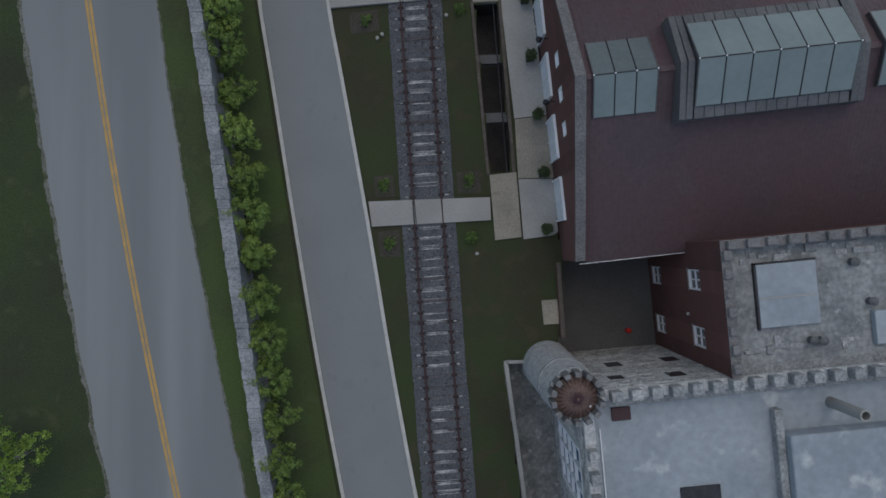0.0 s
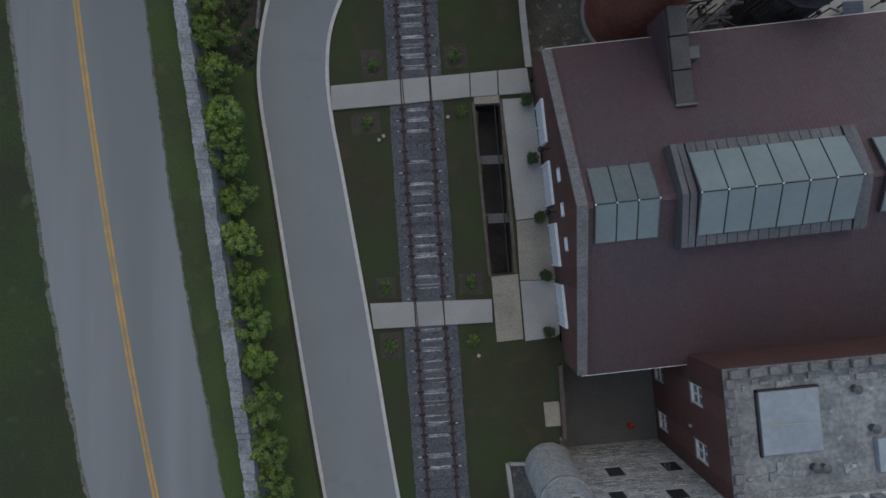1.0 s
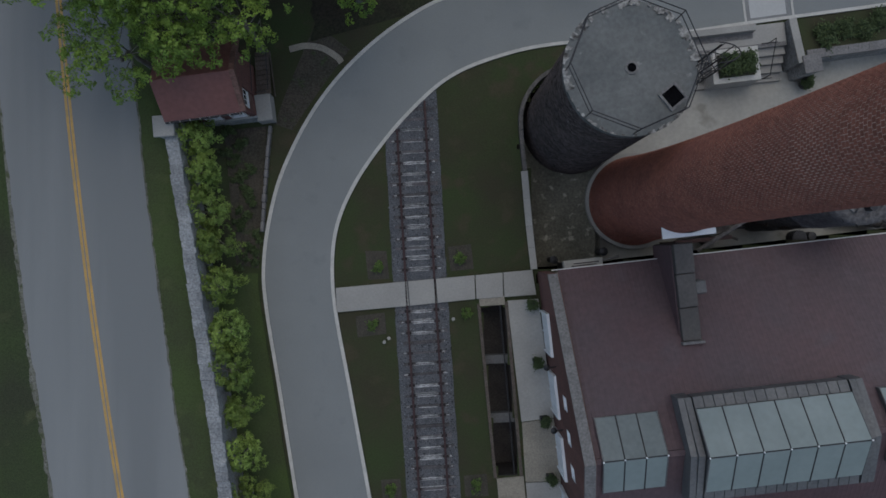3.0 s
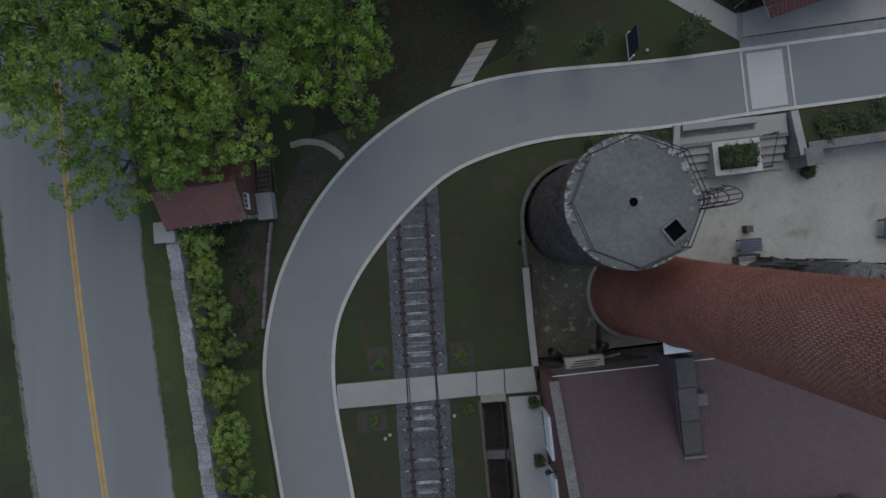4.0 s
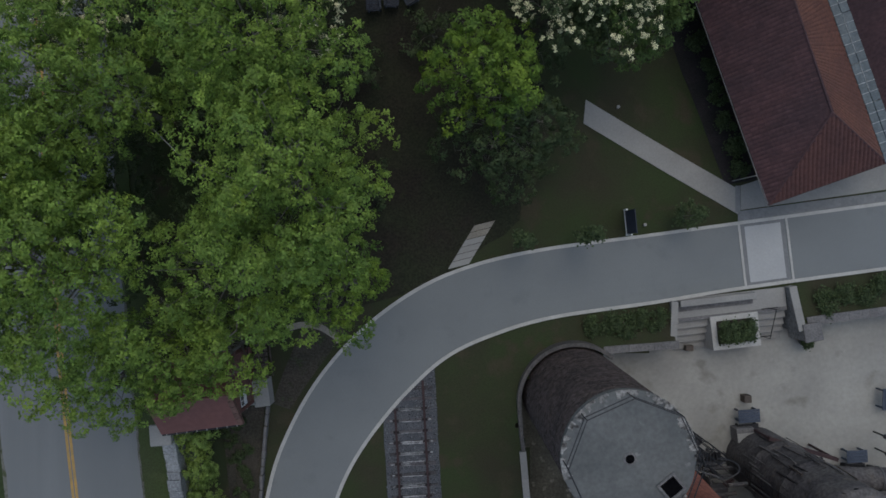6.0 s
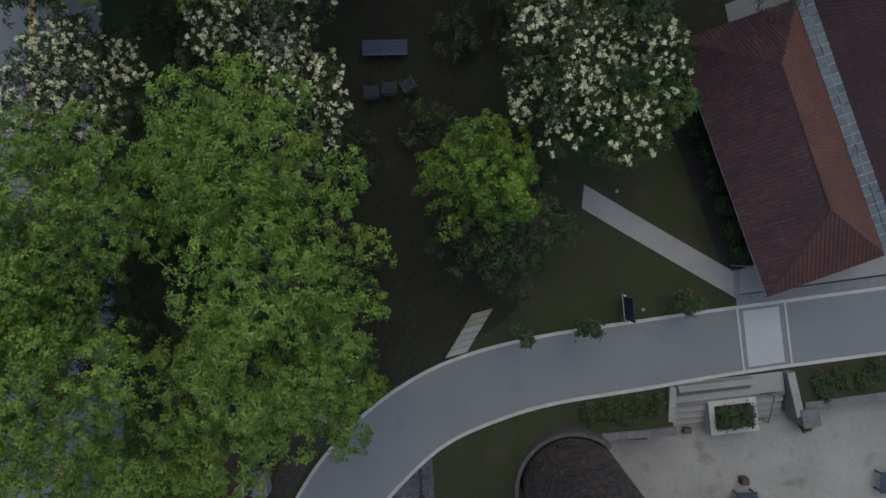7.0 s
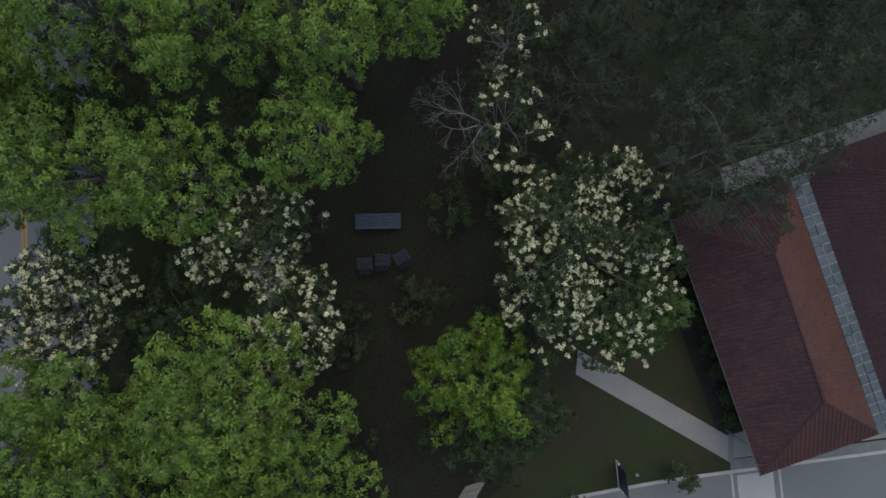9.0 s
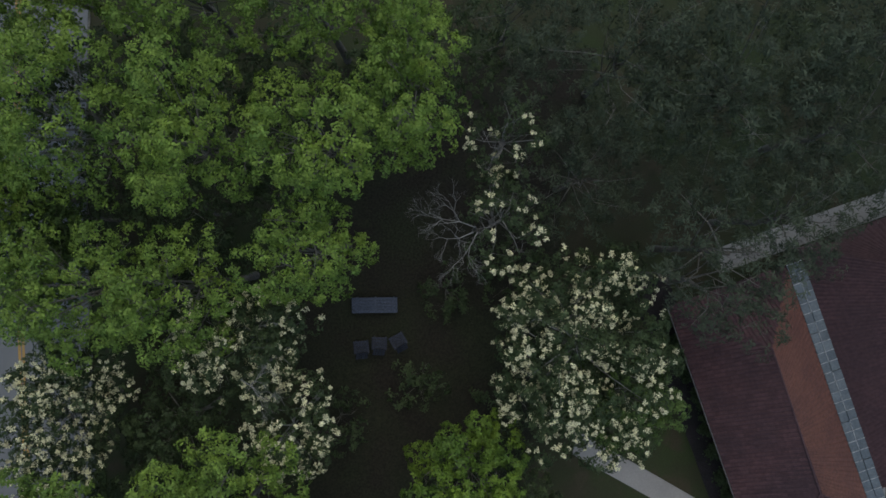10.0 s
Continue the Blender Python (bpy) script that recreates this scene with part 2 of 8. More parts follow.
def prism(bm, poly, z0, z1):
    lo = [bm.verts.new((x, y, z0)) for x, y in poly]
    hi = [bm.verts.new((x, y, z1)) for x, y in poly]
    n = len(poly)
    bm.faces.new(lo[::-1])
    bm.faces.new(hi)
    for i in range(n):
        bm.faces.new((lo[i], lo[(i + 1) % n], hi[(i + 1) % n], hi[i]))
    return bm


def lathe(bm, profile, seg=32, cx=0.0, cy=0.0, cap=True):
    rings = []
    for r, z in profile:
        rings.append([bm.verts.new((cx + r * math.cos(math.tau * i / seg), cy + r * math.sin(math.tau * i / seg), z)) for i in range(seg)])
    for a, b in zip(rings, rings[1:]):
        for i in range(seg):
            bm.faces.new((a[i], a[(i + 1) % seg], b[(i + 1) % seg], b[i]))
    if cap:
        bm.faces.new(rings[0][::-1])
        bm.faces.new(rings[-1])
    return bm


def tube(bm, p, q, r0, r1=None, seg=8, cap=True):
    r1 = r0 if r1 is None else r1
    p, q = Vector(p), Vector(q)
    turn = (q - p).to_track_quat("Z", "Y").to_matrix()
    rings = [[bm.verts.new(c + turn @ Vector((r * math.cos(math.tau * i / seg), r * math.sin(math.tau * i / seg), 0))) for i in range(seg)] for c, r in ((p, r0), (q, r1))]
    for i in range(seg):
        bm.faces.new((rings[0][i], rings[0][(i + 1) % seg], rings[1][(i + 1) % seg], rings[1][i]))
    if cap:
        bm.faces.new(rings[0][::-1])
        bm.faces.new(rings[1])
    return bm


def smooth_line(pts, n):
    """Catmull-Rom curve through pts, n steps a span."""
    out = []
    ext = [tuple(2 * a - b for a, b in zip(pts[0], pts[1])), *pts, tuple(2 * a - b for a, b in zip(pts[-1], pts[-2]))]
    for p0, p1, p2, p3 in zip(ext, ext[1:], ext[2:], ext[3:]):
        for k in range(n):
            t = k / n
            out.append(tuple(0.5 * (2 * b + (c - a) * t + (2 * a - 5 * b + 4 * c - d) * t * t + (3 * b - a - 3 * c + d) * t ** 3) for a, b, c, d in zip(p0, p1, p2, p3)))
    out.append(tuple(pts[-1]))
    return out


def inside(poly, x, y):
    hit = False
    for (x0, y0), (x1, y1) in zip(poly, poly[1:] + poly[:1]):
        if (y0 > y) != (y1 > y) and x < (x1 - x0) * (y - y0) / (y1 - y0) + x0:
            hit = not hit
    return hit


def ground_z(x, y):
    wall = -10.4 - 0.147 * y
    south = 2.35 if x < wall + 0.15 else 0.8 * (1 - sstep(wall + 0.6, wall + 2.4, x))
    north = 2.35 * (1 - sstep(-15.3, -9.3, x))
    k = sstep(21.8, 24.5, y)
    z = south * (1 - k) + north * k
    z -= 2.1 * sstep(-2, 14, x) * sstep(20, 29, y)
    z -= 0.7 * sstep(31, 43, y) * (1 - sstep(6, 16, x)) * sstep(-14, -7, x)
    z += 0.9 * sstep(14, 24, x) * sstep(44, 52, y)
    if x < -22:
        z += 0.06 * (-22 - x)
    return z


def drape(bm, left, right, lift, cells=6, down=0.25):
    """A paved strip between two lines, laid on the ground with its sides let into it."""
    rows = []
    for (xa, ya), (xb, yb) in zip(left, right):
        row = []
        for j in range(cells + 1):
            k = j / cells
            x, y = xa + (xb - xa) * k, ya + (yb - ya) * k
            row.append(bm.verts.new((x, y, ground_z(x, y) + lift)))
        row.insert(0, bm.verts.new(row[0].co - Vector((0, 0, down))))
        row.append(bm.verts.new(row[-1].co - Vector((0, 0, down))))
        rows.append(row)
    for a, b in zip(rows, rows[1:]):
        for i in range(len(a) - 1):
            bm.faces.new((a[i], a[i + 1], b[i + 1], b[i]))
    return bm


def offset_line(pts, d):
    out = []
    for i, (x, y) in enumerate(pts):
        (xa, ya), (xb, yb) = pts[max(0, i - 1)], pts[min(len(pts) - 1, i + 1)]
        n = math.hypot(xb - xa, yb - ya)
        out.append((x - (yb - ya) / n * d, y + (xb - xa) / n * d))
    return out


def wall_bm(bm, p0, p1, thick, z0, top, holes=()):
    """A straight wall from p0 to p1, its thickness to the left of that way; top(s) its height, holes (s0, s1, low, high)."""
    p0, p1 = Vector(p0), Vector(p1)
    run = (p1 - p0).length
    d = (p1 - p0) / run
    nrm = Vector((-d.y, d.x)) * thick
    cuts = sorted({0.0, run, *[s for h in holes for s in h[:2]], *[s for s in peaks_of(top) if 0 < s < run]})
    for a, b in zip(cuts, cuts[1:]):
        mid = (a + b) / 2
        spans, low = [], z0
        for h in sorted((h for h in holes if h[0] <= mid <= h[1]), key=lambda h: h[2]):
            spans.append((low, low, h[2], h[2]))
            low = h[3]
        spans.append((low, low, top(a + 1e-6), top(b - 1e-6)))
        for la, lb, ha, hb in spans:
            if min(ha - la, hb - lb) < -1e-4 or max(ha - la, hb - lb) < 1e-3:
                continue
            pa, pb = p0 + d * a, p0 + d * b
            vs = [bm.verts.new((q.x, q.y, z)) for q, z in ((pa, la), (pb, lb), (pb + nrm, lb), (pa + nrm, la), (pa, ha), (pb, hb), (pb + nrm, hb), (pa + nrm, ha))]
            for q in ((3, 2, 1, 0), (4, 5, 6, 7), (0, 1, 5, 4), (1, 2, 6, 5), (2, 3, 7, 6), (3, 0, 4, 7)):
                bm.faces.new([vs[i] for i in q])
    return bm


PEAKS = {}


def peaks_of(top):
    return PEAKS.get(top, ())


def window(name, at, rz, w, h, parent, deep=0.10, panes=(2, 3), filled=None, sill=True, out=0.1):
    """A framed window in its opening: local x along the wall, -y outwards, z up."""
    win = part(name, boxed(-w / 2, 0.0, 0, w / 2, 0.03, h), filled or GLASS, parent, "", at=at, rz=rz)
    fr = bmesh.new()
    t = 0.07
    for a in ((-w / 2, -deep, 0, -w / 2 + t, 0.05, h), (w / 2 - t, -deep, 0, w / 2, 0.05, h), (-w / 2 + t, -deep, h - t, w / 2 - t, 0.05, h), (-w / 2 + t, -deep, 0, w / 2 - t, 0.05, t)):
        box(fr, *a)
    part("frame", fr, WHITE, win, "white painted frame")
    for i in range(1, panes[0]):
        x = -w / 2 + w * i / panes[0]
        part("glazing_bar", boxed(x - 0.025, -deep * 0.7, t, x + 0.025, -0.003, h - t), WHITE, win)
    for i in range(1, panes[1]):
        z = h * i / panes[1]
        part("glazing_bar", boxed(-w / 2 + t, -deep * 0.7 + 0.004, z - 0.02, w / 2 - t, -0.006, z + 0.02), WHITE, win)
    if sill:
        part("sill", boxed(-w / 2 - 0.08, -deep - out, -0.1, w / 2 + 0.08, 0.04, -0.004, bevel=0.015), PALE, win, "pale stone sill")
    return win

# ---- the ground, road, drive and track ----
BROT = 6.3
BU, BV = Vector((math.cos(radians(BROT)), math.sin(radians(BROT)))), Vector((-math.sin(radians(BROT)), math.cos(radians(BROT))))
B0 = Vector((6.25, -0.6))


def bp(u, v):
    q = B0 + BU * u + BV * v
    return (q.x, q.y)


YARD_Z, GAP_Z, TERRACE_Z, PIT_Z = -3.3, -2.8, -1.9, -2.2
PIT_POLY = [(2.42, 4.0), (3.62, 4.05), (2.86, 12.95), (1.58, 12.85)]
YARD_POLY = [(8.0, 14.9), (9.4, 15.2), (40, 18.7), (40, 28.5), (19.2, 26.3), (19.0, 28.0), (12.45, 27.3), (12.25, 25.0), (8.5, 24.7), (7.2, 24.0), (8.2, 20.5)]
STOKE_POLY = [(4.4, 14.75), (8.3, 15.0), (8.4, 20.5), (7.3, 24.0), (7.0, 25.1), (5.4, 25.0), (3.75, 23.2), (3.6, 21.0), (4.2, 20.0)]
GAP_POLY = [bp(0.05, 0.0), bp(40, 0.0), bp(40, -14), (8.0, -14.0), (7.0, -6.2), (5.6, -5.6), (6.15, -4.4)]
TERRACE_POLY = [(3.25, -5.85), (5.3, -6.4), (8.0, -6.4), (10.0, -20), (4.9, -20)]
HOUSE_POLY = [bp(0, 0), bp(40, 0), bp(40, 15.2), bp(0, 15.2)]
HOLES = [PIT_POLY, YARD_POLY, STOKE_POLY, GAP_POLY, TERRACE_POLY, HOUSE_POLY]


def ground():
    xs = [-900, -400, -200, -110, -70, -50, -40, -34, -30, -27] + [-25 + 0.25 * i for i in range(205)] + [27, 28.5, 31, 35, 42, 55, 80, 130, 250, 450, 900]
    ys = [-900, -400, -200, -110, -70, -45, -34, -28, -24, -21] + [-19 + 0.25 * i for i in range(325)] + [63, 65, 68, 73, 80, 95, 130, 200, 400, 900]
    verts = [(x, y, ground_z(x, y) + (0.03 * noise.noise((x * 0.6, y * 0.6, 0)) if abs(x) < 27 else 0)) for y in ys for x in xs]
    nx, faces = len(xs), []
    for j in range(len(ys) - 1):
        for i in range(nx - 1):
            cx, cy = (xs[i] + xs[i + 1]) / 2, (ys[j] + ys[j + 1]) / 2
            if -21 < cy < 30 and 1 < cx < 60 and any(inside(p, cx, cy) for p in HOLES):
                continue
            a = j * nx + i
            faces.append((a, a + 1, a + 1 + nx, a + nx))
    me = bpy.data.meshes.new("ground")
    me.from_pydata(verts, [], faces)
    tagged(mesh_part("ground", me, GRASS, smooth=True), "dull green mown lawn and grass banks", "ground", kind="structure")


ground()


def road_x(y):
    return -15.40 - 0.1797 * y + 0.00174 * y * y


SHOULDER = mat("dusty_gravel_shoulder", (0.150, 0.148, 0.132), (0.092, 0.094, 0.076), big=0.9, fine=14, rough=0.95, bump=0.5, grain=0.35, third=(0.06, 0.07, 0.036), third_at=0.52)


def road():
    ys = [-80 + 2.0 * i for i in range(28)] + [-24 + 0.16 * i for i in range(563)] + [66.5 + 2.0 * i for i in range(27)]
    rng = random.Random(4)
    left, right = [], []
    for y in ys:
        ragged = 0.10 * noise.noise((y * 0.5, 3.1, 0)) + 0.05 * noise.noise((y * 1.9, 1.1, 0)) + 0.012 * rng.uniform(-1, 1)
        left.append((road_x(y) - 3.25 + ragged, y))
        right.append((road_x(y) + 3.3 + 0.06 * noise.noise((y * 0.5, 9.7, 0)) + 0.05 * noise.noise((y * 1.9, 4.7, 0)) + 0.012 * rng.uniform(-1, 1), y))
    single("road", drape(bmesh.new(), left, right, 0.05, 8), ASPHALT, "grey worn asphalt country road", "road", "structure")
    for d in (-0.095, 0.095):
        a = [(road_x(y) + d - 0.065, y) for y in ys]
        b = [(road_x(y) + d + 0.065, y) for y in ys]
        single("lane_line", drape(bmesh.new(), a, b, 0.056, 1, 0.004), YELLOW, "faded yellow centre line on the road", "road marking", "structure")

    for side, at in ((-1, left), (1, right)):
        w = [0.16 + 0.2 * max(0.0, noise.noise((y * 0.6, 20.0 + side, 0)) + 0.25) + 0.10 * noise.noise((y * 2.4, 30.0 + side, 0)) + 0.03 * rng.uniform(-1, 1) for y in ys]
        a, b = [(x - 0.05 * side, y) for x, y in at], [(x + side * q * (1.0 if side < 0 else 0.45), y) for (x, y), q in zip(at, w)]
        single("road_shoulder", drape(bmesh.new(), *((a, b) if side > 0 else (b, a)), 0.047, 2, 0.03), SHOULDER, "ragged dusty gravel shoulder of the road", "road shoulder", "structure")
    for lo, hi in ((-17.0, -3.15), (3.2, 5.2)):
        rag = [0.25 * noise.noise((y * 0.7, lo, 0)) for y in ys]
        single("verge", drape(bmesh.new(), [(road_x(y) + lo + (r if lo < -9 else 0), y) for y, r in zip(ys, rag)], [(min(road_x(y) + hi, -10.4 - 0.147 * y - 0.1) + (r if hi > 4 and y > 22 else 0) if hi > 4 else road_x(y) + hi, y) for y, r in zip(ys, rag)], 0.036, 6, 0.05), ROUGHGRASS if lo < 0 else VERGE, "olive rough grass verge beside the road", "verge", "structure")


road()

DRIVE_PAIRS = [(-3.2, -24, 0.9, -24), (-5.28, -13, -1.3, -13), (-6.61, -5.9, -2.62, -5.9), (-7.79, 1.2, -3.8, 1.2), (-8.96, 8.6, -5.13, 8.6),
               (-9.62, 12.7, -5.83, 12.4), (-9.76, 15.0, -6.02, 14.8), (-9.4, 17.7, -5.8, 16.9), (-8.6, 20.3, -5.0, 18.9), (-6.93, 23.4, -3.7, 20.9),
               (-4.6, 26.1, -2.0, 22.9), (-1.7, 28.25, 0.0, 24.65), (1.2, 29.5, 2.4, 25.75), (5.0, 30.35, 5.6, 26.6), (10.8, 31.1, 11.2, 27.3),
               (15.9, 31.79, 16.4, 28.1), (24.2, 32.9, 24.6, 29.2), (40, 35.0, 40.5, 31.3)]
KERB = mat("kerb_concrete", (0.46, 0.455, 0.44), (0.39, 0.385, 0.37), big=1.5, fine=14, rough=0.9, bump=0.2, grain=0.12)
DRIVE_LINE = smooth_line(DRIVE_PAIRS, 10)
DRIVE_W, DRIVE_E = [(a, b) for a, b, c, d in DRIVE_LINE], [(c, d) for a, b, c, d in DRIVE_LINE]
single("driveway", drape(bmesh.new(), DRIVE_W, DRIVE_E, 0.05, 8), DRIVE, "smooth grey asphalt driveway with a wide bend", "driveway", "structure")
for side, d in ((DRIVE_W, -0.18), (DRIVE_E, 0.18)):
    single("kerb", drape(bmesh.new(), offset_line(side, max(d, 0)), offset_line(side, min(d, 0)), 0.10, 1, 0.3), KERB, "pale concrete kerb along the driveway", "kerb", "structure")

strip = [(a, b) for a, b in DRIVE_W if -23 < b < 14.6]
single("verge", drape(bmesh.new(), [(-10.4 - 0.147 * b + 0.5, b) for a, b in strip], [(a - 0.19, b) for a, b in strip], 0.075, 16, 0.09), VERGE, "green grass strip between hedge and driveway", "verge", "structure")


def track_x(y):
    return -0.644 - 0.0694 * y + 0.00038 * y * y


TRACK_END = 25.0


def drive_inner_y(x):
    """Where the driveway's inner kerb crosses the track, for a given x."""
    return 20.9 + (x + 3.7) * (1.176 if x < -2.0 else 0.875) if x < -2.0 else 22.9 + (x + 2.0) * 0.875


DARKTIE = mat("dark_tie_plate", (0.034, 0.028, 0.030), (0.024, 0.021, 0.024), big=3, fine=20, rough=0.8, bump=0.3, each=0.3)


def ragged_strip(rng, x0, x1, y, w):
    """The bleached, splintered top of a half-buried sleeper."""
    bm = bmesh.new()
    n = max(2, int((x1 - x0) / 0.11))
    up, dn = [], []
    for i in range(n + 1):
        x = x0 + (x1 - x0) * i / n
        k = 0.35 if i in (0, n) else 1.0
        up.append((x, y + w * k * rng.uniform(0.4, 1.2)))
        dn.append((x, y - w * k * rng.uniform(0.4, 1.2)))
    return prism(bm, dn + up[::-1], 0.03, 0.076)


def railway():
    ys = [-60 + 0.5 * i for i in range(172)]
    ys = [y for y in ys if y < TRACK_END]
    rng = random.Random(8)
    bed_l = [(track_x(y) - 1.40 + 0.025 * rng.uniform(-1, 1), y) for y in ys]
    bed_r = [(track_x(y) + 1.40 + 0.025 * rng.uniform(-1, 1), y) for y in ys]
    single("track_bed", drape(bmesh.new(), bed_l, bed_r, 0.04, 6), BALLAST, "dark grey ballast bed under the rails", "track bed", "structure")
    track = thing("railway_track", "rusty narrow railway track on weathered grey sleepers", "railway track", (track_x(5), 5, 0))
    ox, oy = track_x(5), 5
    for d in (-0.7525, 0.7525):
        bm = bmesh.new()
        for y0, y1 in zip(ys, ys[1:]):
            if y1 > drive_inner_y(track_x(y1) + d) + 0.45:
                break
            for w, za, zb in ((0.06, 0.04, 0.07), (0.015, 0.07, 0.15), (0.032, 0.15, 0.185)):
                x0, x1 = track_x(y0) + d - ox, track_x(y1) + d - ox
                vs = [bm.verts.new((x, y - oy, z)) for x, y, z in ((x0 - w, y0, za), (x0 + w, y0, za), (x1 + w, y1, za), (x1 - w, y1, za), (x0 - w, y0, zb), (x0 + w, y0, zb), (x1 + w, y1, zb), (x1 - w, y1, zb))]
                for q in ((4, 5, 6, 7), (0, 1, 5, 4), (1, 2, 6, 5), (2, 3, 7, 6), (3, 0, 4, 7)):
                    bm.faces.new([vs[i] for i in q])
        part("rail", bm, RUST, track, "rust-brown steel rail")
    tie = bpy.data.meshes.new("sleeper")
    bm = boxed(-1.22, -0.10, -0.10, 1.22, 0.10, 0.05, bevel=0.02)
    bm.to_mesh(tie)
    bm.free()
    y = -22.0
    while y < TRACK_END - 0.3:
        yaw = math.degrees(math.atan(0.0694 - 0.00076 * y))
        clear = (drive_inner_y(track_x(y) - 1.22) + 0.3 - y) / 1.1
        if clear > -1.6 and not (1.2 < y < 2.7 or 12.9 < y < 14.3):
            cut = max(0.0, -clear)
            ob = mesh_part("sleeper", tie, TIE, track)
            ob.matrix_basis = pose(track_x(y) - ox + cut / 2 + rng.uniform(-0.06, 0.06), y - oy, 0.015 + rng.uniform(-0.03, 0.022), rng.uniform(-1, 1), rng.uniform(-0.6, 0.6), yaw + rng.uniform(-2, 2)) @ Matrix.Diagonal((rng.uniform(0.86, 1.03) * (1 - cut / 2.44), rng.uniform(0.55, 1.1), 1, 1))
            if cut < 0.3:
                m = pose(track_x(y) - ox, y - oy, 0.0, 0, 0, yaw)
                for sx in (-0.7525, 0.7525):
                    part("tie_plate", boxed(-0.15, -0.07, 0.03, 0.15, 0.07, 0.085, bevel=0.01), DARKTIE, track).matrix_basis = m @ pose(sx, rng.uniform(-0.02, 0.02), 0, 0, 0, rng.uniform(-4, 4))
                worn = rng.random()
                if worn < 0.9:
                    for row in range(1 if worn < 0.12 else 2 if worn < 0.6 else 3):
                        x0, x1 = -rng.uniform(0.48, 0.69), rng.uniform(0.48, 0.69)
                        w = rng.uniform(0.022, 0.055)
                        part("bleached_strip", ragged_strip(rng, x0, x1, (row - 0.8) * 0.09, w), TIEWORN, track)\
                            .matrix_basis = m
                for xs in (-1.03, 1.03):
                    if rng.random() < 0.4:
                        continue
                    part("bleached_strip", ragged_strip(rng, xs - rng.uniform(0.04, 0.12), xs + rng.uniform(0.04, 0.12), 0, rng.uniform(0.03, 0.07)), TIEWORN, track).matrix_basis = m
        y += 0.55 + rng.uniform(-0.04, 0.04)
    # loose stones over the bed
    vs, fs = [], []
    for i in range(12000):
        y = rng.uniform(-20, TRACK_END - 0.2)
        if 1.2 < y < 2.7 or 12.9 < y < 14.3:
            continue
        x = track_x(y) + rng.uniform(-1.4, 1.4)
        if y > drive_inner_y(x) + 0.3:
            continue
        r, a = rng.uniform(0.02, 0.06), rng.uniform(0, 6.28)
        b = len(vs)
        z = 0.045
        for k in range(4):
            rr = r * rng.uniform(0.7, 1.2)
            vs.append((x + rr * math.cos(a + k * 1.571), y + rr * math.sin(a + k * 1.571), z - 0.01))
        vs.append((x + rng.uniform(-0.3, 0.3) * r, y + rng.uniform(-0.3, 0.3) * r, z + r * 0.9))
        fs += [(b, b + 1, b + 4), (b + 1, b + 2, b + 4), (b + 2, b + 3, b + 4), (b + 3, b, b + 4)]
    me = bpy.data.meshes.new("ballast_stones")
    me.from_pydata(vs, [], fs)
    tagged(mesh_part("ballast_stones", me, CHIP), "loose grey ballast stones between the sleepers", "ballast", kind="stuff")


railway()


def slab(name, poly, z0, z1, material, label, category, kind="structure", bevel=0.0):
    bm = prism(bmesh.new(), poly, z0, z1)
    if bevel:
        bmesh.ops.bevel(bm, geom=bm.edges[:], offset=bevel, segments=1, affect="EDGES")
    return single(name, bm, material, label, category, kind)


def crossing(cuts_n, cuts_s, label):
    walk_ob = thing("footpath_crossing", label, "footpath", (cuts_n[0][0], cuts_n[0][1], 0), kind="structure")
    ox, oy = cuts_n[0]
    for (a, b), (c, d), (e, f), (g, h) in zip(cuts_n, cuts_n[1:], cuts_s[1:], cuts_s):
        dx = 0.025 if c > a else 0
        poly = [(a - ox + dx, b - oy), (c - ox - dx, d - oy), (e - ox - dx, f - oy), (g - ox + dx, h - oy)]
        bm = prism(bmesh.new(), poly[::-1], -0.25, 0.185)
        bmesh.ops.bevel(bm, geom=bm.edges[:], offset=0.012, segments=1, affect="EDGES")
        part("slab", bm, PALE, walk_ob)


crossing([(-3.9, 2.47), (-1.5, 2.56), (-0.1, 2.61), (2.47, 2.7)], [(-3.72, 1.15), (-1.38, 1.28), (0.02, 1.36), (2.52, 1.5)], "pale concrete footpath crossing the rails, three slabs")
crossing([(-5.95, 13.78), (-2.2, 14.12), (-0.75, 14.25), (1.3, 14.43), (2.75, 14.57), (4.3, 14.71)],
         [(-5.88, 12.52), (-2.1, 12.85), (-0.65, 13.0), (1.35, 13.2), (2.8, 13.3), (4.5, 13.42)], "pale concrete footpath crossing the rails, five slabs")

# paved strip along the brick facade, in pale and tan pieces
slab("pavement", [(2.98, 13.1), (3.72, 6.8), (4.85, 6.95), (5.4, 7.0), (4.6, 13.2)], -0.3, 0.06, PALE, "pale concrete pavement along the brick facade", "pavement", bevel=0.01)
slab("pavement", [(3.74, 6.76), (3.92, 3.68), (5.9, 3.72), (5.4, 6.96)], -0.3, 0.055, TAN, "tan worn concrete pavement along the brick facade", "pavement", bevel=0.01)
slab("pavement", [(3.93, 3.64), (4.2, 0.5), (5.75, 0.72), (6.0, 0.9), (5.75, 3.68)], -0.3, 0.065, PALE, "pale concrete pavement with a joint", "pavement", bevel=0.01)
slab("pavement", [(2.42, 3.86), (3.82, 4.0), (4.1, 0.62), (2.72, 0.45)], -0.3, 0.12, TAN, "tan concrete slab at the end of the sunken pit", "pavement", bevel=0.015)
slab("pavement", [(1.5, 13.28), (2.82, 13.34), (2.86, 12.9), (1.56, 12.82)], -0.3, 0.12, TAN, "tan concrete slab at the head of the pit", "pavement", bevel=0.015)
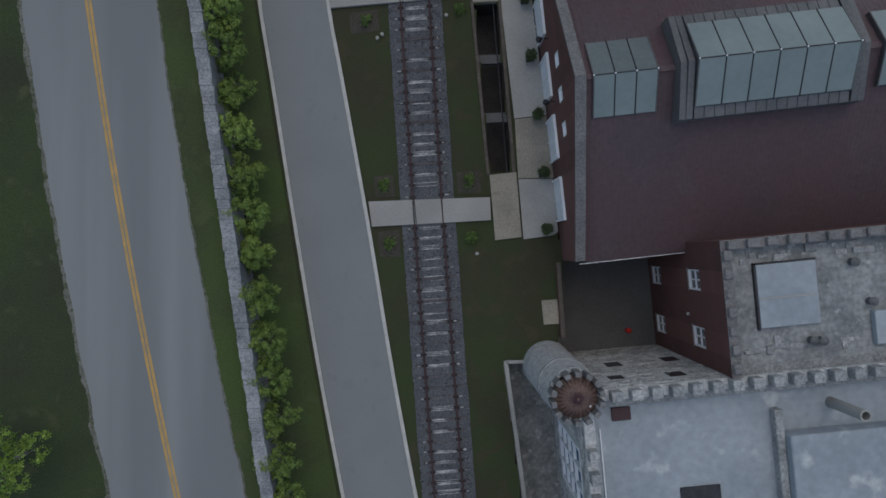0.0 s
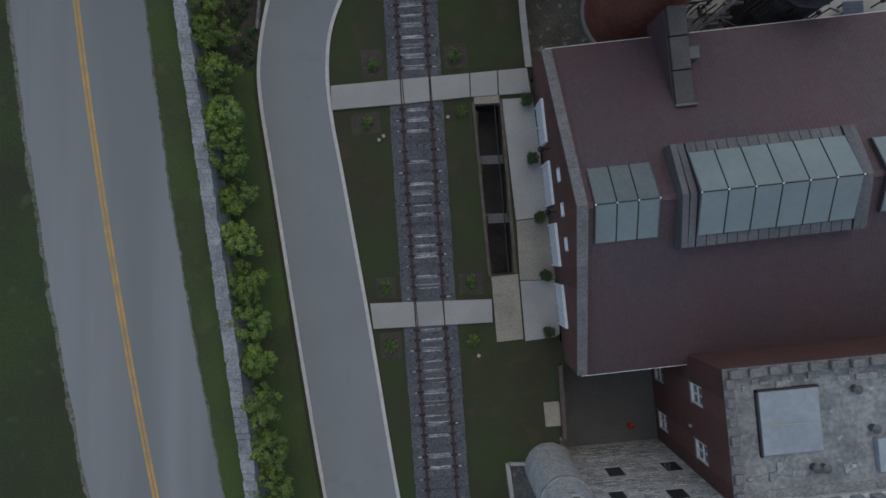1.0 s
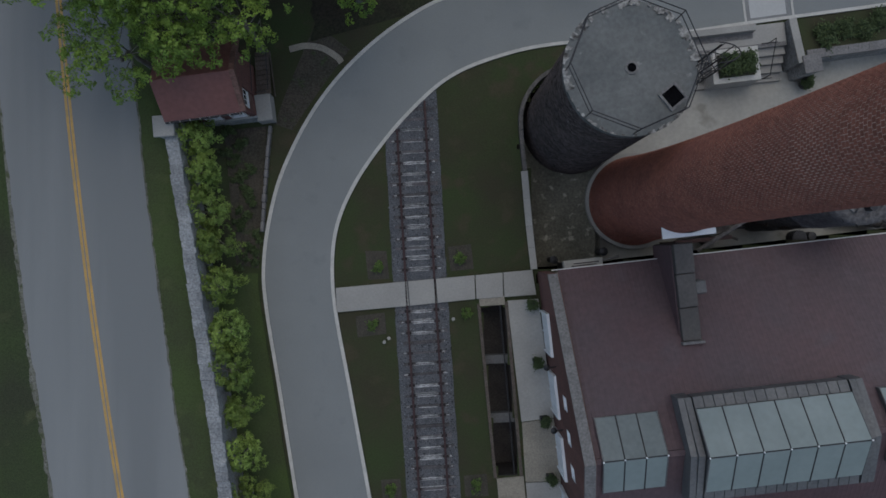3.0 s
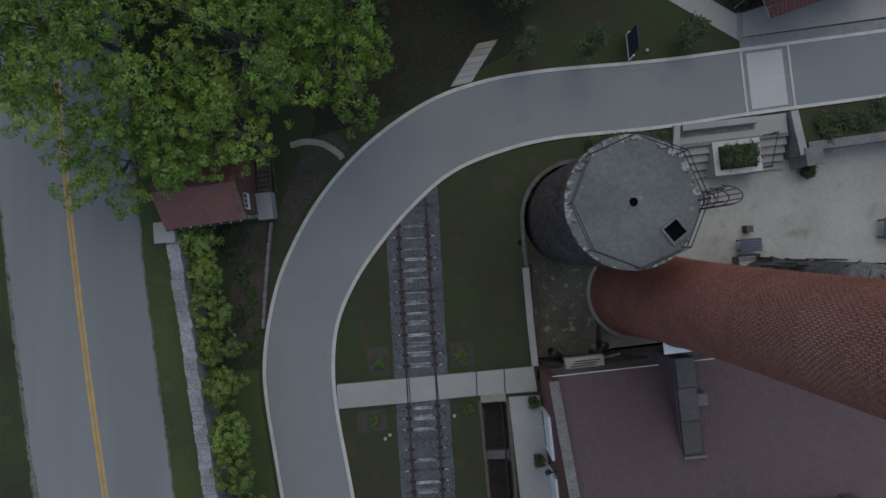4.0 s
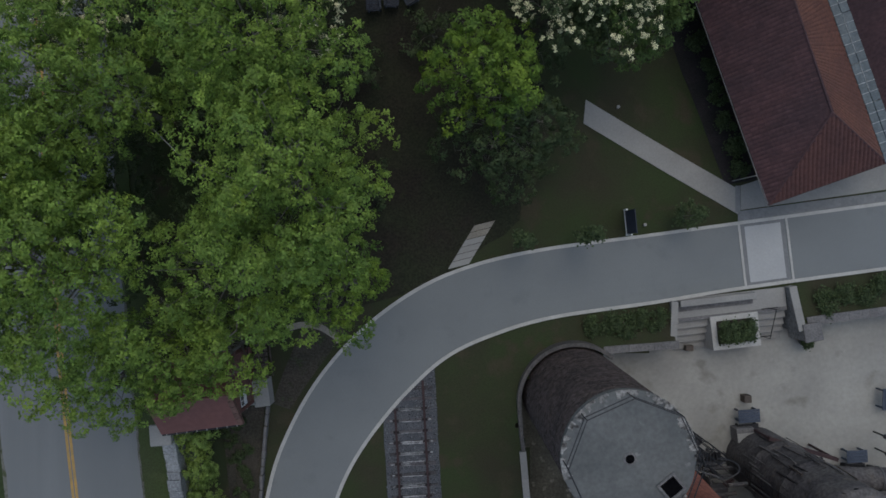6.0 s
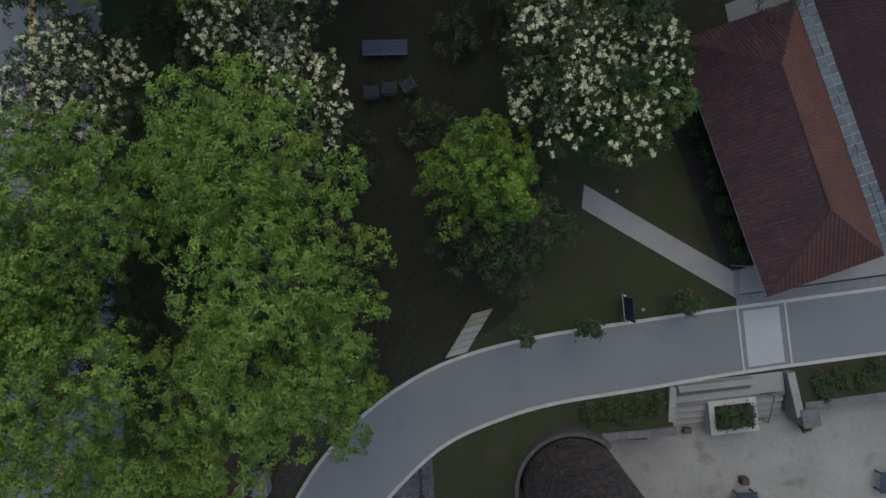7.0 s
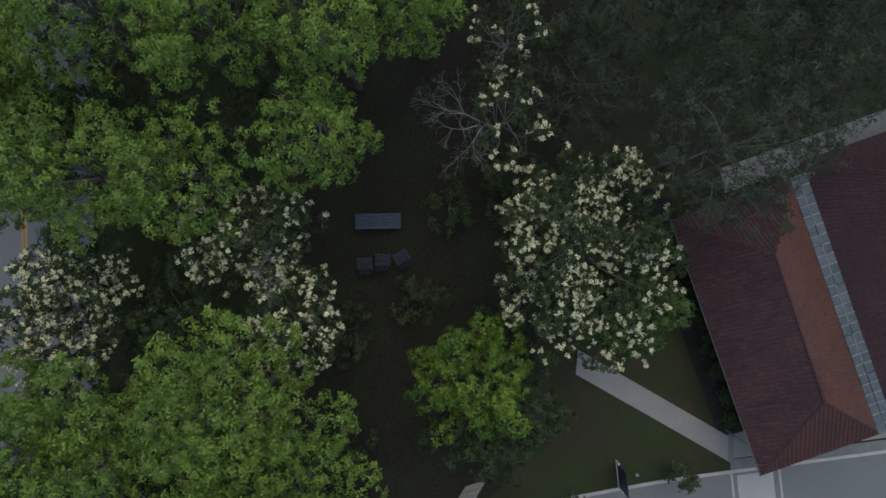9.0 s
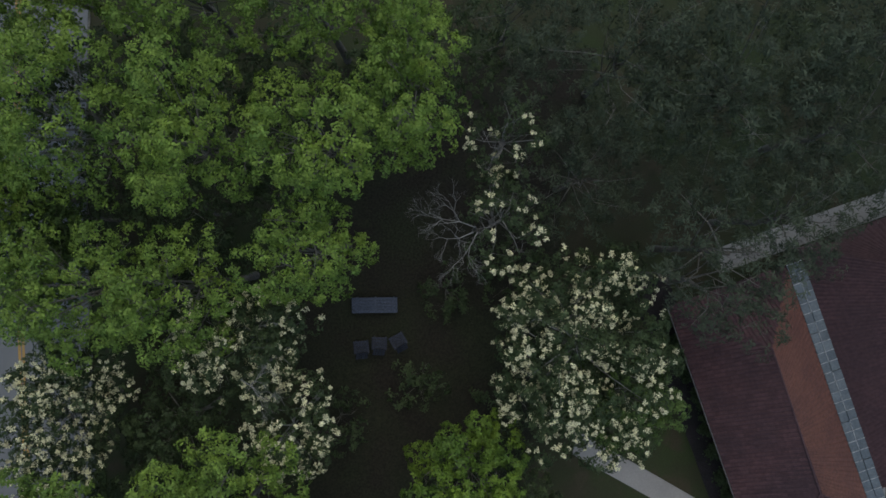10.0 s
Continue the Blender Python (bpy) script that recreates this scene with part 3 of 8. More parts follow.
slab("paving_slab", [(5.13, -2.68), (5.95, -2.62), (6.07, -3.89), (5.25, -3.95)], -0.2, 0.10, TAN, "square tan concrete slab in the lawn", "paving slab", "", 0.015)


def pit():
    p = thing("sunken_pit", "long dark sunken pit with concrete beams across it", "pit", (2.6, 8.5, PIT_Z), kind="structure")
    o = Vector((2.6, 8.5))
    P = [Vector(q) - o for q in PIT_POLY]
    part("pit_floor", prism(bmesh.new(), [tuple(q) for q in P], -0.2, 0.0), PIT, p, "near-black concrete floor")
    h = 0.10 - PIT_Z
    for a, b, lab in ((P[0], P[3], "w"), (P[2], P[1], "e")):
        d = (b - a).normalized()
        bm = wall_bm(bmesh.new(), a - d * 0.1, b + d * 0.1, 0.16, -0.2, lambda s: h)
        part("side_wall", bm, WOOD, p, "brown weathered edge wall")
    for a, b in ((P[1], P[0]), (P[3], P[2])):
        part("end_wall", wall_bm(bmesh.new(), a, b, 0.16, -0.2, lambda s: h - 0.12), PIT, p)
    for y0, y1 in ((9.75, 10.2), (6.65, 7.15)):
        k = lambda y: (2.42 - (y - 4) * 0.0945, 3.62 - (y - 4) * 0.0855)
        poly = [(k(y0)[0] - o.x, y0 - o.y), (k(y0)[1] - o.x, y0 - o.y + 0.05), (k(y1)[1] - o.x, y1 - o.y + 0.05), (k(y1)[0] - o.x, y1 - o.y)]
        part("cross_beam", prism(bmesh.new(), poly, h - 0.9, h - 0.45), DARKFLOOR, p, "grey concrete beam")
    a, b = P[1] + Vector((-0.25, 0)), P[2] + Vector((-0.25, 0))
    part("pipe", tube(bmesh.new(), (*a, h - 0.3), (*b, h - 0.3), 0.035), DARKMETAL, p, "dark pipe along the wall")


pit()

# ---- the stone wall by the road ----


def stone_wall():
    w = thing("stone_wall", "long grey rubble stone wall between road and hedge", "stone wall", (-11.5, 5, 0.4))
    rng = random.Random(11)
    bm = bmesh.new()
    y = -24.0
    stones, cap = [], []
    while y < 21.2:
        run = rng.uniform(0.22, 0.55)
        y1 = min(y + run, 21.3)
        x0, x1 = -10.4 - 0.147 * y, -10.4 - 0.147 * y1
        wl, wr = -0.06 + rng.uniform(-0.03, 0.02) + 0.03 * noise.noise((y, 2.0, 0)), 0.56 + rng.uniform(-0.03, 0.03)
        top = 2.78 + rng.uniform(-0.025, 0.025)
        vs = [(x0 + wl, y, 0), (x0 + wr, y, 0), (x1 + wr, y1, 0), (x1 + wl, y1, 0)]
        cap.append((vs, top))
        y = y1
    core = wall_bm(bmesh.new(), (-10.35 + 0.147 * 24 + 11.5, -29.0), (-10.35 - 0.147 * 21.3 + 11.5, 16.3), -0.46, -0.4, lambda s: 2.75)
    part("wall_core", core, WALLSTONE, w, "grey coursed rubble")
    for vs, top in cap:
        bm = bmesh.new()
        lo = [bm.verts.new((x + 11.5 + 0, yy - 5 + (0.004 if i in (0, 1) else -0.004), top - 0.16)) for i, (x, yy, z) in enumerate(vs)]
        hi = [bm.verts.new((x + 11.5 + rng.uniform(-0.03, 0.03), yy - 5 + (0.008 if i in (0, 1) else -0.008), top + rng.uniform(-0.025, 0.03))) for i, (x, yy, z) in enumerate(vs)]
        bm.faces.new(lo[::-1])
        bm.faces.new(hi)
        for i in range(4):
            bm.faces.new((lo[i], lo[(i + 1) % 4], hi[(i + 1) % 4], hi[i]))
        part("capstone", bm, WALLSTONE, w)


stone_wall()
pier = thing("gate_pier", "square grey stone pier with a flat cap at the wall's end", "pier", (-13.5, 21.6, 2.2), 4)
part("shaft", boxed(-0.42, -0.42, -0.4, 0.42, 0.42, 1.25, bevel=0.02), STONE, pier)
part("cap", boxed(-0.5, -0.5, 1.25, 0.5, 0.5, 1.42, bevel=0.03), PALE, pier, "pale flat stone cap")


def low_stone_edge(pts, width, height, label):
    """A low edging of loose pale stones beside the driveway."""
    e = thing("stone_edging", label, "stone edging", (*pts[0], ground_z(*pts[0])))
    ox, oy, oz = e.matrix_basis.translation
    rng = random.Random(int(abs(pts[0][0]) * 100))
    line = smooth_line(pts, 20)
    last = line[0]
    step = rng.uniform(0.3, 0.6)
    for q in line[1:]:
        if math.hypot(q[0] - last[0], q[1] - last[1]) < step:
            continue
        a = math.atan2(q[1] - last[1], q[0] - last[0])
        L = math.hypot(q[0] - last[0], q[1] - last[1])
        if width < 0.2 and rng.random() < 0.55:
            last, step = q, rng.uniform(0.3, 0.6)
            continue
        bm = boxed(0.004, -width / 2 * rng.uniform(0.7, 1.1), -0.3, L - 0.004, width / 2 * rng.uniform(0.7, 1.1), height * rng.uniform(0.7, 1.2), bevel=0.04)
        ob = part("edging_stone", bm, COPING, e)
        ob.matrix_basis = pose(last[0] - ox, last[1] - oy, ground_z(*last) - oz, 0, 0, math.degrees(a))
        last, step = q, rng.uniform(0.3, 0.6)


low_stone_edge([(-9.72, 16.7), (-9.6, 18.5), (-9.48, 20.2), (-9.3, 22.2)], 0.2, 0.34, "low pale rubble edging beside the driveway bend")
g = random.Random(23)
edge = offset_line([q for q in DRIVE_W if -20 < q[1] < 15], -0.19)
outer = [(x - 0.12 - 0.26 * max(0.0, noise.noise((y * 1.7, 5.0, 0)) + g.uniform(-0.1, 0.25)), y) for x, y in edge]
single("gravel_edge", drape(bmesh.new(), outer, edge, 0.05, 1, 0.06), mat("gravel_soil", (0.13, 0.118, 0.10), (0.085, 0.078, 0.068), big=2, fine=16, rough=0.95, bump=0.5, grain=0.35), "ragged gravel edge along the driveway kerb", "gravel", "structure")

# ---- the brick distillery hall ----
HALL_LEN, HALL_W, EAVE, SLOPE = 30.0, 15.3, 3.5, 0.575
RIDGE_V = HALL_W / 2


def roof_z(v):
    return EAVE + SLOPE * (RIDGE_V - abs(v - RIDGE_V))


def loose_pieces(bm):
    """The separate solids of a mesh, each as a mesh of its own."""
    bm.verts.index_update()
    left, out = set(bm.verts), []
    while left:
        seed = left.pop()
        group, todo = {seed}, [seed]
        while todo:
            v = todo.pop()
            for e in v.link_edges:
                w = e.other_vert(v)
                if w not in group:
                    group.add(w)
                    todo.append(w)
        left -= group
        b = bmesh.new()
        copy = {v: b.verts.new(v.co) for v in sorted(group, key=lambda v: v.index)}
        for f in bm.faces:
            if f.verts[0] in group:
                b.faces.new([copy[v] for v in f.verts])
        out.append(b)
    bm.free()
    return sorted(out, key=lambda b: tuple(round(c, 3) for c in next(iter(b.verts)).co))


def hall():
    h = thing("brick_hall", "large red brick hall with a red ribbed metal gable roof", "building", (*B0, 0), BROT)
    top = lambda s: EAVE + 0.25 + SLOPE * (RIDGE_V - abs(s - RIDGE_V))
    PEAKS[top] = (RIDGE_V,)
    doors = [3.1, 6.15, 9.2, 12.25]
    upper = [6.15, 7.75, 9.35]
    # west facade runs from the north corner to the south corner so that its thickness lies inside
    holes = [(HALL_W - v - 1.08, HALL_W - v + 1.08, 0.05, 2.45) for v in doors] + [(HALL_W - v - 0.33, HALL_W - v + 0.33, 4.0, 4.9) for v in upper]
    bm = wall_bm(bmesh.new(), (0, HALL_W), (0, 0), 0.45, -0.4, top, holes)
    for k, piece in enumerate(loose_pieces(bm)):
        part("brick_panel", piece, BRICK, h, "red brick gable wall")
    side = lambda s: EAVE - 0.1
    part("side_wall", wall_bm(bmesh.new(), (0.46, 0.12), (HALL_LEN, 0.12), 0.4, -3.6, side, [(3.0, 4.2, -0.6, 1.2)]), BRICK, h)
    part("side_wall", wall_bm(bmesh.new(), (HALL_LEN, HALL_W - 0.12), (0.46, HALL_W - 0.12), 0.4, -3.6, side), GREYWALL, h, "grey-brown rendered wall")
    part("end_wall", wall_bm(bmesh.new(), (HALL_LEN, 0.12), (HALL_LEN, HALL_W - 0.12), 0.4, -3.6, top), BRICK, h)
    # coping stones up the gable
    for v0, v1 in ((0, RIDGE_V), (HALL_W, RIDGE_V)):
        n = 9
        for i in range(n):
            a, b = v0 + (v1 - v0) * i / n, v0 + (v1 - v0) * (i + 1) / n
            a, b = (a + 0.004, b - 0.004) if b > a else (a - 0.004, b + 0.004)
            bm = bmesh.new()
            vs = [bm.verts.new((x, v, top(v) + dz)) for dz in (0.003, 0.16) for x, v in ((-0.06, a), (0.40, a), (0.40, b), (-0.06, b))]
            for q in ((3, 2, 1, 0), (4, 5, 6, 7), (0, 1, 5, 4), (1, 2, 6, 5), (2, 3, 7, 6), (3, 0, 4, 7)):
                bm.faces.new([vs[k] for k in q])
            bmesh.ops.recalc_face_normals(bm, faces=bm.faces[:])
            part("coping_stone", bm, COPING, h)
    # ribbed metal roof, one sheet a slope, with thickness at the eave
    for sgn in (-1, 1):
        vs, fs = [], []
        us = []
        u = 0.5
        while u < HALL_LEN:
            us += [(u, 0.0), (u + 0.13, 0.0), (u + 0.15, 0.009), (u + 0.18, 0.009)]
            u += 0.2
        for u, lift in us:
            for v in (RIDGE_V + sgn * (RIDGE_V + 0.12), RIDGE_V):
                vs.append((u, v, roof_z(v) + lift + 0.02))
        for i in range(len(us) - 1):
            q = (2 * i, 2 * i + 2, 2 * i + 3, 2 * i + 1)
            fs.append(q if sgn < 0 else q[::-1])
        me = bpy.data.meshes.new("roof_sheet")
        me.from_pydata(vs, [], fs)
        mesh_part("roof_sheet", me, ROOF, h, "dull red ribbed metal sheet")
        # deck under the sheet
        bm = bmesh.new()
        e = RIDGE_V + sgn * (RIDGE_V + 0.1)
        q = [bm.verts.new((u, v, roof_z(v) + dz)) for dz in (-0.12, 0.0) for u, v in ((0.47, e), (HALL_LEN, e), (HALL_LEN, RIDGE_V), (0.47, RIDGE_V))]
        for k in ((3, 2, 1, 0), (4, 5, 6, 7), (0, 1, 5, 4), (1, 2, 6, 5), (2, 3, 7, 6), (3, 0, 4, 7)):
            bm.faces.new([q[i] for i in k])
        part("roof_deck", bm, WOOD, h)
        part("eave_gutter", tube(bmesh.new(), (0.2, e + sgn * 0.04, EAVE - 0.09), (HALL_LEN, e + sgn * 0.04, EAVE - 0.09), 0.02), WHITE, h, "thin white gutter")
    part("ridge_cap", prism(bmesh.new(), [(0.5, RIDGE_V - 0.12), (HALL_LEN, RIDGE_V - 0.12), (HALL_LEN, RIDGE_V + 0.12), (0.5, RIDGE_V + 0.12)], roof_z(RIDGE_V) - 0.03, roof_z(RIDGE_V) + 0.05), ROOF, h)
    part("downpipe", tube(bmesh.new(), (5.5, -0.1, -2.8), (5.5, -0.1, EAVE - 0.1), 0.05), WHITE, h, "white downpipe")
    # white louvred doors and small upper windows in the facade
    for v in doors:
        d = part("white_door", boxed(-1.06, 0.06, 0.05, 1.06, 0.12, 2.44), WHITE, h, "tall white panelled double door", at=(-0.10, v, 0), rz=-90)
        fr = bmesh.new()
        for a in ((-1.07, -0.03, 0.05, -0.97, 0.2, 2.45), (0.97, -0.03, 0.05, 1.07, 0.2, 2.45), (-0.97, -0.03, 2.35, 0.97, 0.2, 2.45), (-0.04, 0.01, 0.05, 0.04, 0.07, 2.35)):
            box(fr, *a)
        part("frame", fr, WHITE, d)
        for k in range(12):
            x = -0.93 + k * 0.155
            if abs(x + 0.06) > 0.1:
                part("board", boxed(x, 0.03, 0.12, x + 0.135, 0.058, 2.33, bevel=0.008), WHITE, d)
    for v in upper:
        window("window", (0.08, v, 4.0), -90, 0.66, 0.9, h, deep=0.08, panes=(1, 2), filled=WHITE, sill=False)
    # lamp arms on the facade
    for v in (7.75, 10.8):
        l = part("wall_lamp", tube(bmesh.new(), (-0.02, v, 2.9), (-0.45, v, 3.0), 0.03), DARKMETAL, h, "small black wall lamp")
        part("shade", lathe(bmesh.new(), [(0.03, 0.12), (0.06, 0.1), (0.16, 0.0), (0.15, -0.01)], 14), DARKMETAL, l, at=(-0.45, v, 2.88))
    return h


GREYWALL = mat("grey_brown_render", (0.21, 0.20, 0.195), (0.16, 0.15, 0.148), big=0.8, fine=9, rough=0.9, bump=0.3, grain=0.25, third=(0.11, 0.105, 0.10), third_at=0.6)
HALL = hall()


def skylight(u0, u1, half, z_low, z_top, panels, curb, name_label):
    s = thing("roof_skylight", name_label, "skylight", (*bp(u0, RIDGE_V), roof_z(RIDGE_V) - 0.1), BROT)
    oz = roof_z(RIDGE_V) - 0.1
    n = u1 - u0
    # solid base under the glazing, closed at both ends by a gable
    bm = bmesh.new()
    prof = [(-half, roof_z(RIDGE_V - half) - 0.4 - oz), (half, roof_z(RIDGE_V - half) - 0.4 - oz), (half, z_low - 0.05 - oz), (0, z_top - 0.05 - oz), (-half, z_low - 0.05 - oz)]
    a = [bm.verts.new((0, v, z)) for v, z in prof]
    b = [bm.verts.new((n, v, z)) for v, z in prof]
    bm.faces.new(a)
    bm.faces.new(b[::-1])
    for i in range(5):
        bm.faces.new((a[i], b[i], b[(i + 1) % 5], a[(i + 1) % 5]))
    bmesh.ops.recalc_face_normals(bm, faces=bm.faces[:])
    part("skylight_base", bm, LEAD, s)
    if curb:
        # seamed flashing skirt round the glazing, following the roof
        for k, (x0, x1) in enumerate([(-0.62, -0.05), (n + 0.05, n + 0.62)]):
            for sg in (-1, 1):
                for j in range(2):
                    xa, xb = x0 + (x1 - x0) * j / 2 + 0.01, x0 + (x1 - x0) * (j + 1) / 2 - 0.01
                    v0, v1 = 0.0, sg * (half + 0.45)
                    bm = bmesh.new()
                    hi0, hi1 = z_top - 0.25 - oz - 0.12 * j * (1 if k else 0) - 0.12 * (1 - j) * (0 if k else 1), z_low - 0.28 - oz
                    q = [bm.verts.new(c) for c in ((xa, v0, hi0 - 0.9), (xb, v0, hi0 - 0.9), (xb, v1, hi1 - 0.9), (xa, v1, hi1 - 0.9), (xa, v0, hi0), (xb, v0, hi0), (xb, v1, hi1), (xa, v1, hi1))]
                    for f in ((3, 2, 1, 0), (4, 5, 6, 7), (0, 1, 5, 4), (1, 2, 6, 5), (2, 3, 7, 6), (3, 0, 4, 7)):
                        bm.faces.new([q[i] for i in f])
                    bmesh.ops.recalc_face_normals(bm, faces=bm.faces[:])
                    part("flashing", bm, LEAD, s)
        pieces = 15
        for sg in (-1, 1):
            for j in range(pieces):
                xa, xb = n * j / pieces + 0.015, n * (j + 1) / pieces - 0.015
                v0, v1 = sg * (half + 0.01), sg * (half + 0.45)
                bm = bmesh.new()
                z0, z1 = z_low - 0.12 - oz, z_low - 0.30 - oz
                q = [bm.verts.new(c) for c in ((xa, v0, z0 - 0.6), (xb, v0, z0 - 0.6), (xb, v1, z1 - 0.6), (xa, v1, z1 - 0.6), (xa, v0, z0), (xb, v0, z0), (xb, v1, z1), (xa, v1, z1))]
                for f in ((3, 2, 1, 0), (4, 5, 6, 7), (0, 1, 5, 4), (1, 2, 6, 5), (2, 3, 7, 6), (3, 0, 4, 7)):
                    bm.faces.new([q[i] for i in f])
                bmesh.ops.recalc_face_normals(bm, faces=bm.faces[:])
                part("flashing", bm, LEAD, s)
    for sg in (-1, 1):
        for j in range(panels):
            xa, xb = n * j / panels + 0.03, n * (j + 1) / panels - 0.03
            bm = bmesh.new()
            q = [bm.verts.new((x, v, z - oz + dz)) for dz in (-0.03, 0.02) for x, v, z in ((xa, 0.03 * sg, z_top), (xb, 0.03 * sg, z_top), (xb, half * sg, z_low), (xa, half * sg, z_low))]
            for f in ((3, 2, 1, 0), (4, 5, 6, 7), (0, 1, 5, 4), (1, 2, 6, 5), (2, 3, 7, 6), (3, 0, 4, 7)):
                bm.faces.new([q[i] for i in f])
            bmesh.ops.recalc_face_normals(bm, faces=bm.faces[:])
            # north panes of the three-pane skylight get the darker reflection colour
            part("pane", bm, DULLGLAZE if panels == 3 and sg > 0 else GLAZE, s, "frosted grey-green pane")
        for j in range(1, panels):
            x = n * j / panels
            part("glazing_bar", tube(bmesh.new(), (x, 0.03 * sg, z_top + 0.01 - oz), (x, (half + 0.03) * sg, z_low + 0.01 - oz), 0.028, seg=6), DARKMETAL, s)
        for x in (0.0, n):
            part("glazing_bar", tube(bmesh.new(), (x, 0.03 * sg, z_top - oz), (x, (half + 0.03) * sg, z_low - oz), 0.035, seg=6), LEAD, s)
    part("ridge_bar", tube(bmesh.new(), (-0.1, 0, z_top + 0.02 - oz), (n + 0.1, 0, z_top + 0.02 - oz), 0.03, seg=6), DARKMETAL, s)
    for j in range(panels + 1):
        part("bolt", lathe(bmesh.new(), [(0.035, 0), (0.035, 0.04), (0.0, 0.05)], 8, n * j / panels, 0, False), WHITE, s, at=(0, 0, z_top + 0.03 - oz))
    return s


skylight(0.75, 3.4, 1.58, 7.12, 8.06, 3, False, "small ridge skylight with three frosted panes a side")
skylight(4.75, 11.2, 1.7, 7.98, 9.0, 6, True, "long raised ridge skylight with six frosted panes a side")
skylight(12.7, 16.5, 1.55, 7.3, 8.2, 4, False, "low ridge skylight with frosted panes beyond the long one")


def flue_duct():
    d = thing("flue_duct", "grey sheet-metal flue duct from the roof to the chimney", "duct", (*bp(5.22, 11.75), roof_z(11.6)), BROT)
    oz = roof_z(11.6)
    v = 0.0
    for k, (L, zt) in enumerate(((1.5, 5.35), (1.5, 5.42), (1.35, 5.5))):
        part("duct_section", boxed(0.08, v + 0.01, EAVE - 0.6 - oz if k == 2 else roof_z(11.6 + v + L) - 0.2 - oz, 0.92, v + L - 0.01, zt + 0.3 - oz, bevel=0.03), DUCT, d)
        v += L
    # added cover that turns the duct's sky-lit west face dark red
    part("flank_board", prism(bmesh.new(), [(0.02, -0.0), (0.075, -0.0), (0.075, 4.3), (0.02, 4.3)], EAVE - 0.6 - oz, 5.45 - oz), ROOF, d, "dull red cover added to darken the duct's west face")
    part("end_flange", boxed(0.0, -0.12, -0.25, 1.0, 0.0, 5.85 - oz, bevel=0.02), COPING, d, "grey end flange")
    arc = [(0.746 + 1.98 * math.sin(a), 6.74 - 1.98 * math.cos(a)) for a in [radians(-36 + 6 * i) for i in range(13)]]
    part("white_flashing", prism(bmesh.new(), [(-0.42, 4.62), (1.91, 4.62)] + arc[::-1], 5.95 - oz, 6.06 - oz), WHITE, d, "white painted flashing board")
    part("fan_box", boxed(0.95, 2.0, roof_z(13.8) - oz, 1.5, 2.6, 5.35 - oz, bevel=0.05), LEAD, d)


flue_duct()

# ---- chimney and silo ----
CX, CY = 10.15, 18.44


def chim_r(z):
    return 1.535 + 0.93 * math.exp(-(z + 2.3) / 9.6)


def chimney():
    c = thing("brick_chimney", "tall round tapering red brick chimney with pale mortar joints", "chimney", (CX, CY, -3.4))
    zs = [-0.2, 0.3] + [0.3 + 0.5 * i for i in range(1, 70)]
    prof = [(chim_r(z - 3.4) - 0.004, z) for z in zs]
    prof[0] = (prof[0][0], -0.2)
    part("shaft", lathe(bmesh.new(), prof, 160), MORTAR, c, "mortar-jointed shaft", smooth=True)
    part("base_ring", lathe(bmesh.new(), [(2.62, 0.6), (2.66, 1.1), (2.64, 1.25), (2.46, 1.27), (2.44, 0.6)], 64), PALE, c, "pale ring kerb at the foot")
    part("crown_band", lathe(bmesh.new(), [(chim_r(30), 34.3), (chim_r(30) + 0.15, 34.6), (chim_r(30) + 0.15, 35.5), (chim_r(30) - 0.25, 35.5), (chim_r(30) - 0.25, 34.5)], 48), CHIM, c)
    # facing bricks, course by course
    rng = random.Random(3)
    course, vs, fs = 0.145, [], []
    near = []
    z, row = 0.2, 0
    while z < 33.5:
        r = chim_r(z + 0.08 - 3.4)
        n = int(math.tau * r / 0.145)
        for k in range(n):
            a = math.tau * (k + 0.5 * (row % 2)) / n
            deg = math.degrees(a) % 360
            if 22.2 < z < 24.0 and 150 < deg < 235:
                near.append((a, r, z, n))
                continue
            g = 0.002 if z < 12 else min(0.0095, 0.002 + (z - 12) * 0.0008)
            rr = r + 0.004 + rng.uniform(-0.0015, 0.0015)
            da = (math.tau / n) / 2 - g / r
            b = len(vs)
            for zz in (z + g, z + course - g):
                for rad, s in ((r - 0.05, -1), (rr, -1), (rr, 1), (r - 0.05, 1)):
                    vs.append((rad * math.cos(a + s * da), rad * math.sin(a + s * da), zz))
            fs += [(b + 1, b + 2, b + 6, b + 5), (b, b + 1, b + 5, b + 4), (b + 2, b + 3, b + 7, b + 6), (b + 4, b + 5, b + 6, b + 7), (b + 3, b + 2, b + 1, b)]
        z += course
        row += 1
    me = bpy.data.meshes.new("brickwork")
    me.from_pydata(vs, [], fs)
    tagged(mesh_part("brickwork", me, CHIM, c, "red facing bricks in rings"), kind="stuff")
    me = bpy.data.meshes.new("brick")
    bm = boxed(-0.05, -0.061, 0.0115, 0.004, 0.061, course - 0.0115)
    bm.to_mesh(me)
    bm.free()
    for a, r, z, n in near[:300]:
        ob = mesh_part("brick", me, CHIM, c)
        ob.matrix_basis = pose(r * math.cos(a), r * math.sin(a), z, 0, 0, math.degrees(a))
    # fill for those past the first three hundred
    bm = bmesh.new()
    for a, r, z, n in near[300:]:
        m = pose(r * math.cos(a), r * math.sin(a), z, 0, 0, math.degrees(a))
        vs2 = box(bm, -0.05, -0.061, 0.0115, 0.004, 0.061, course - 0.0115).verts[-8:]
        for v in vs2:
            v.co = m @ v.co
    if len(bm.verts):
        tagged(part("brickwork", bm, CHIM, c), kind="stuff")
    else:
        bm.free()


chimney()
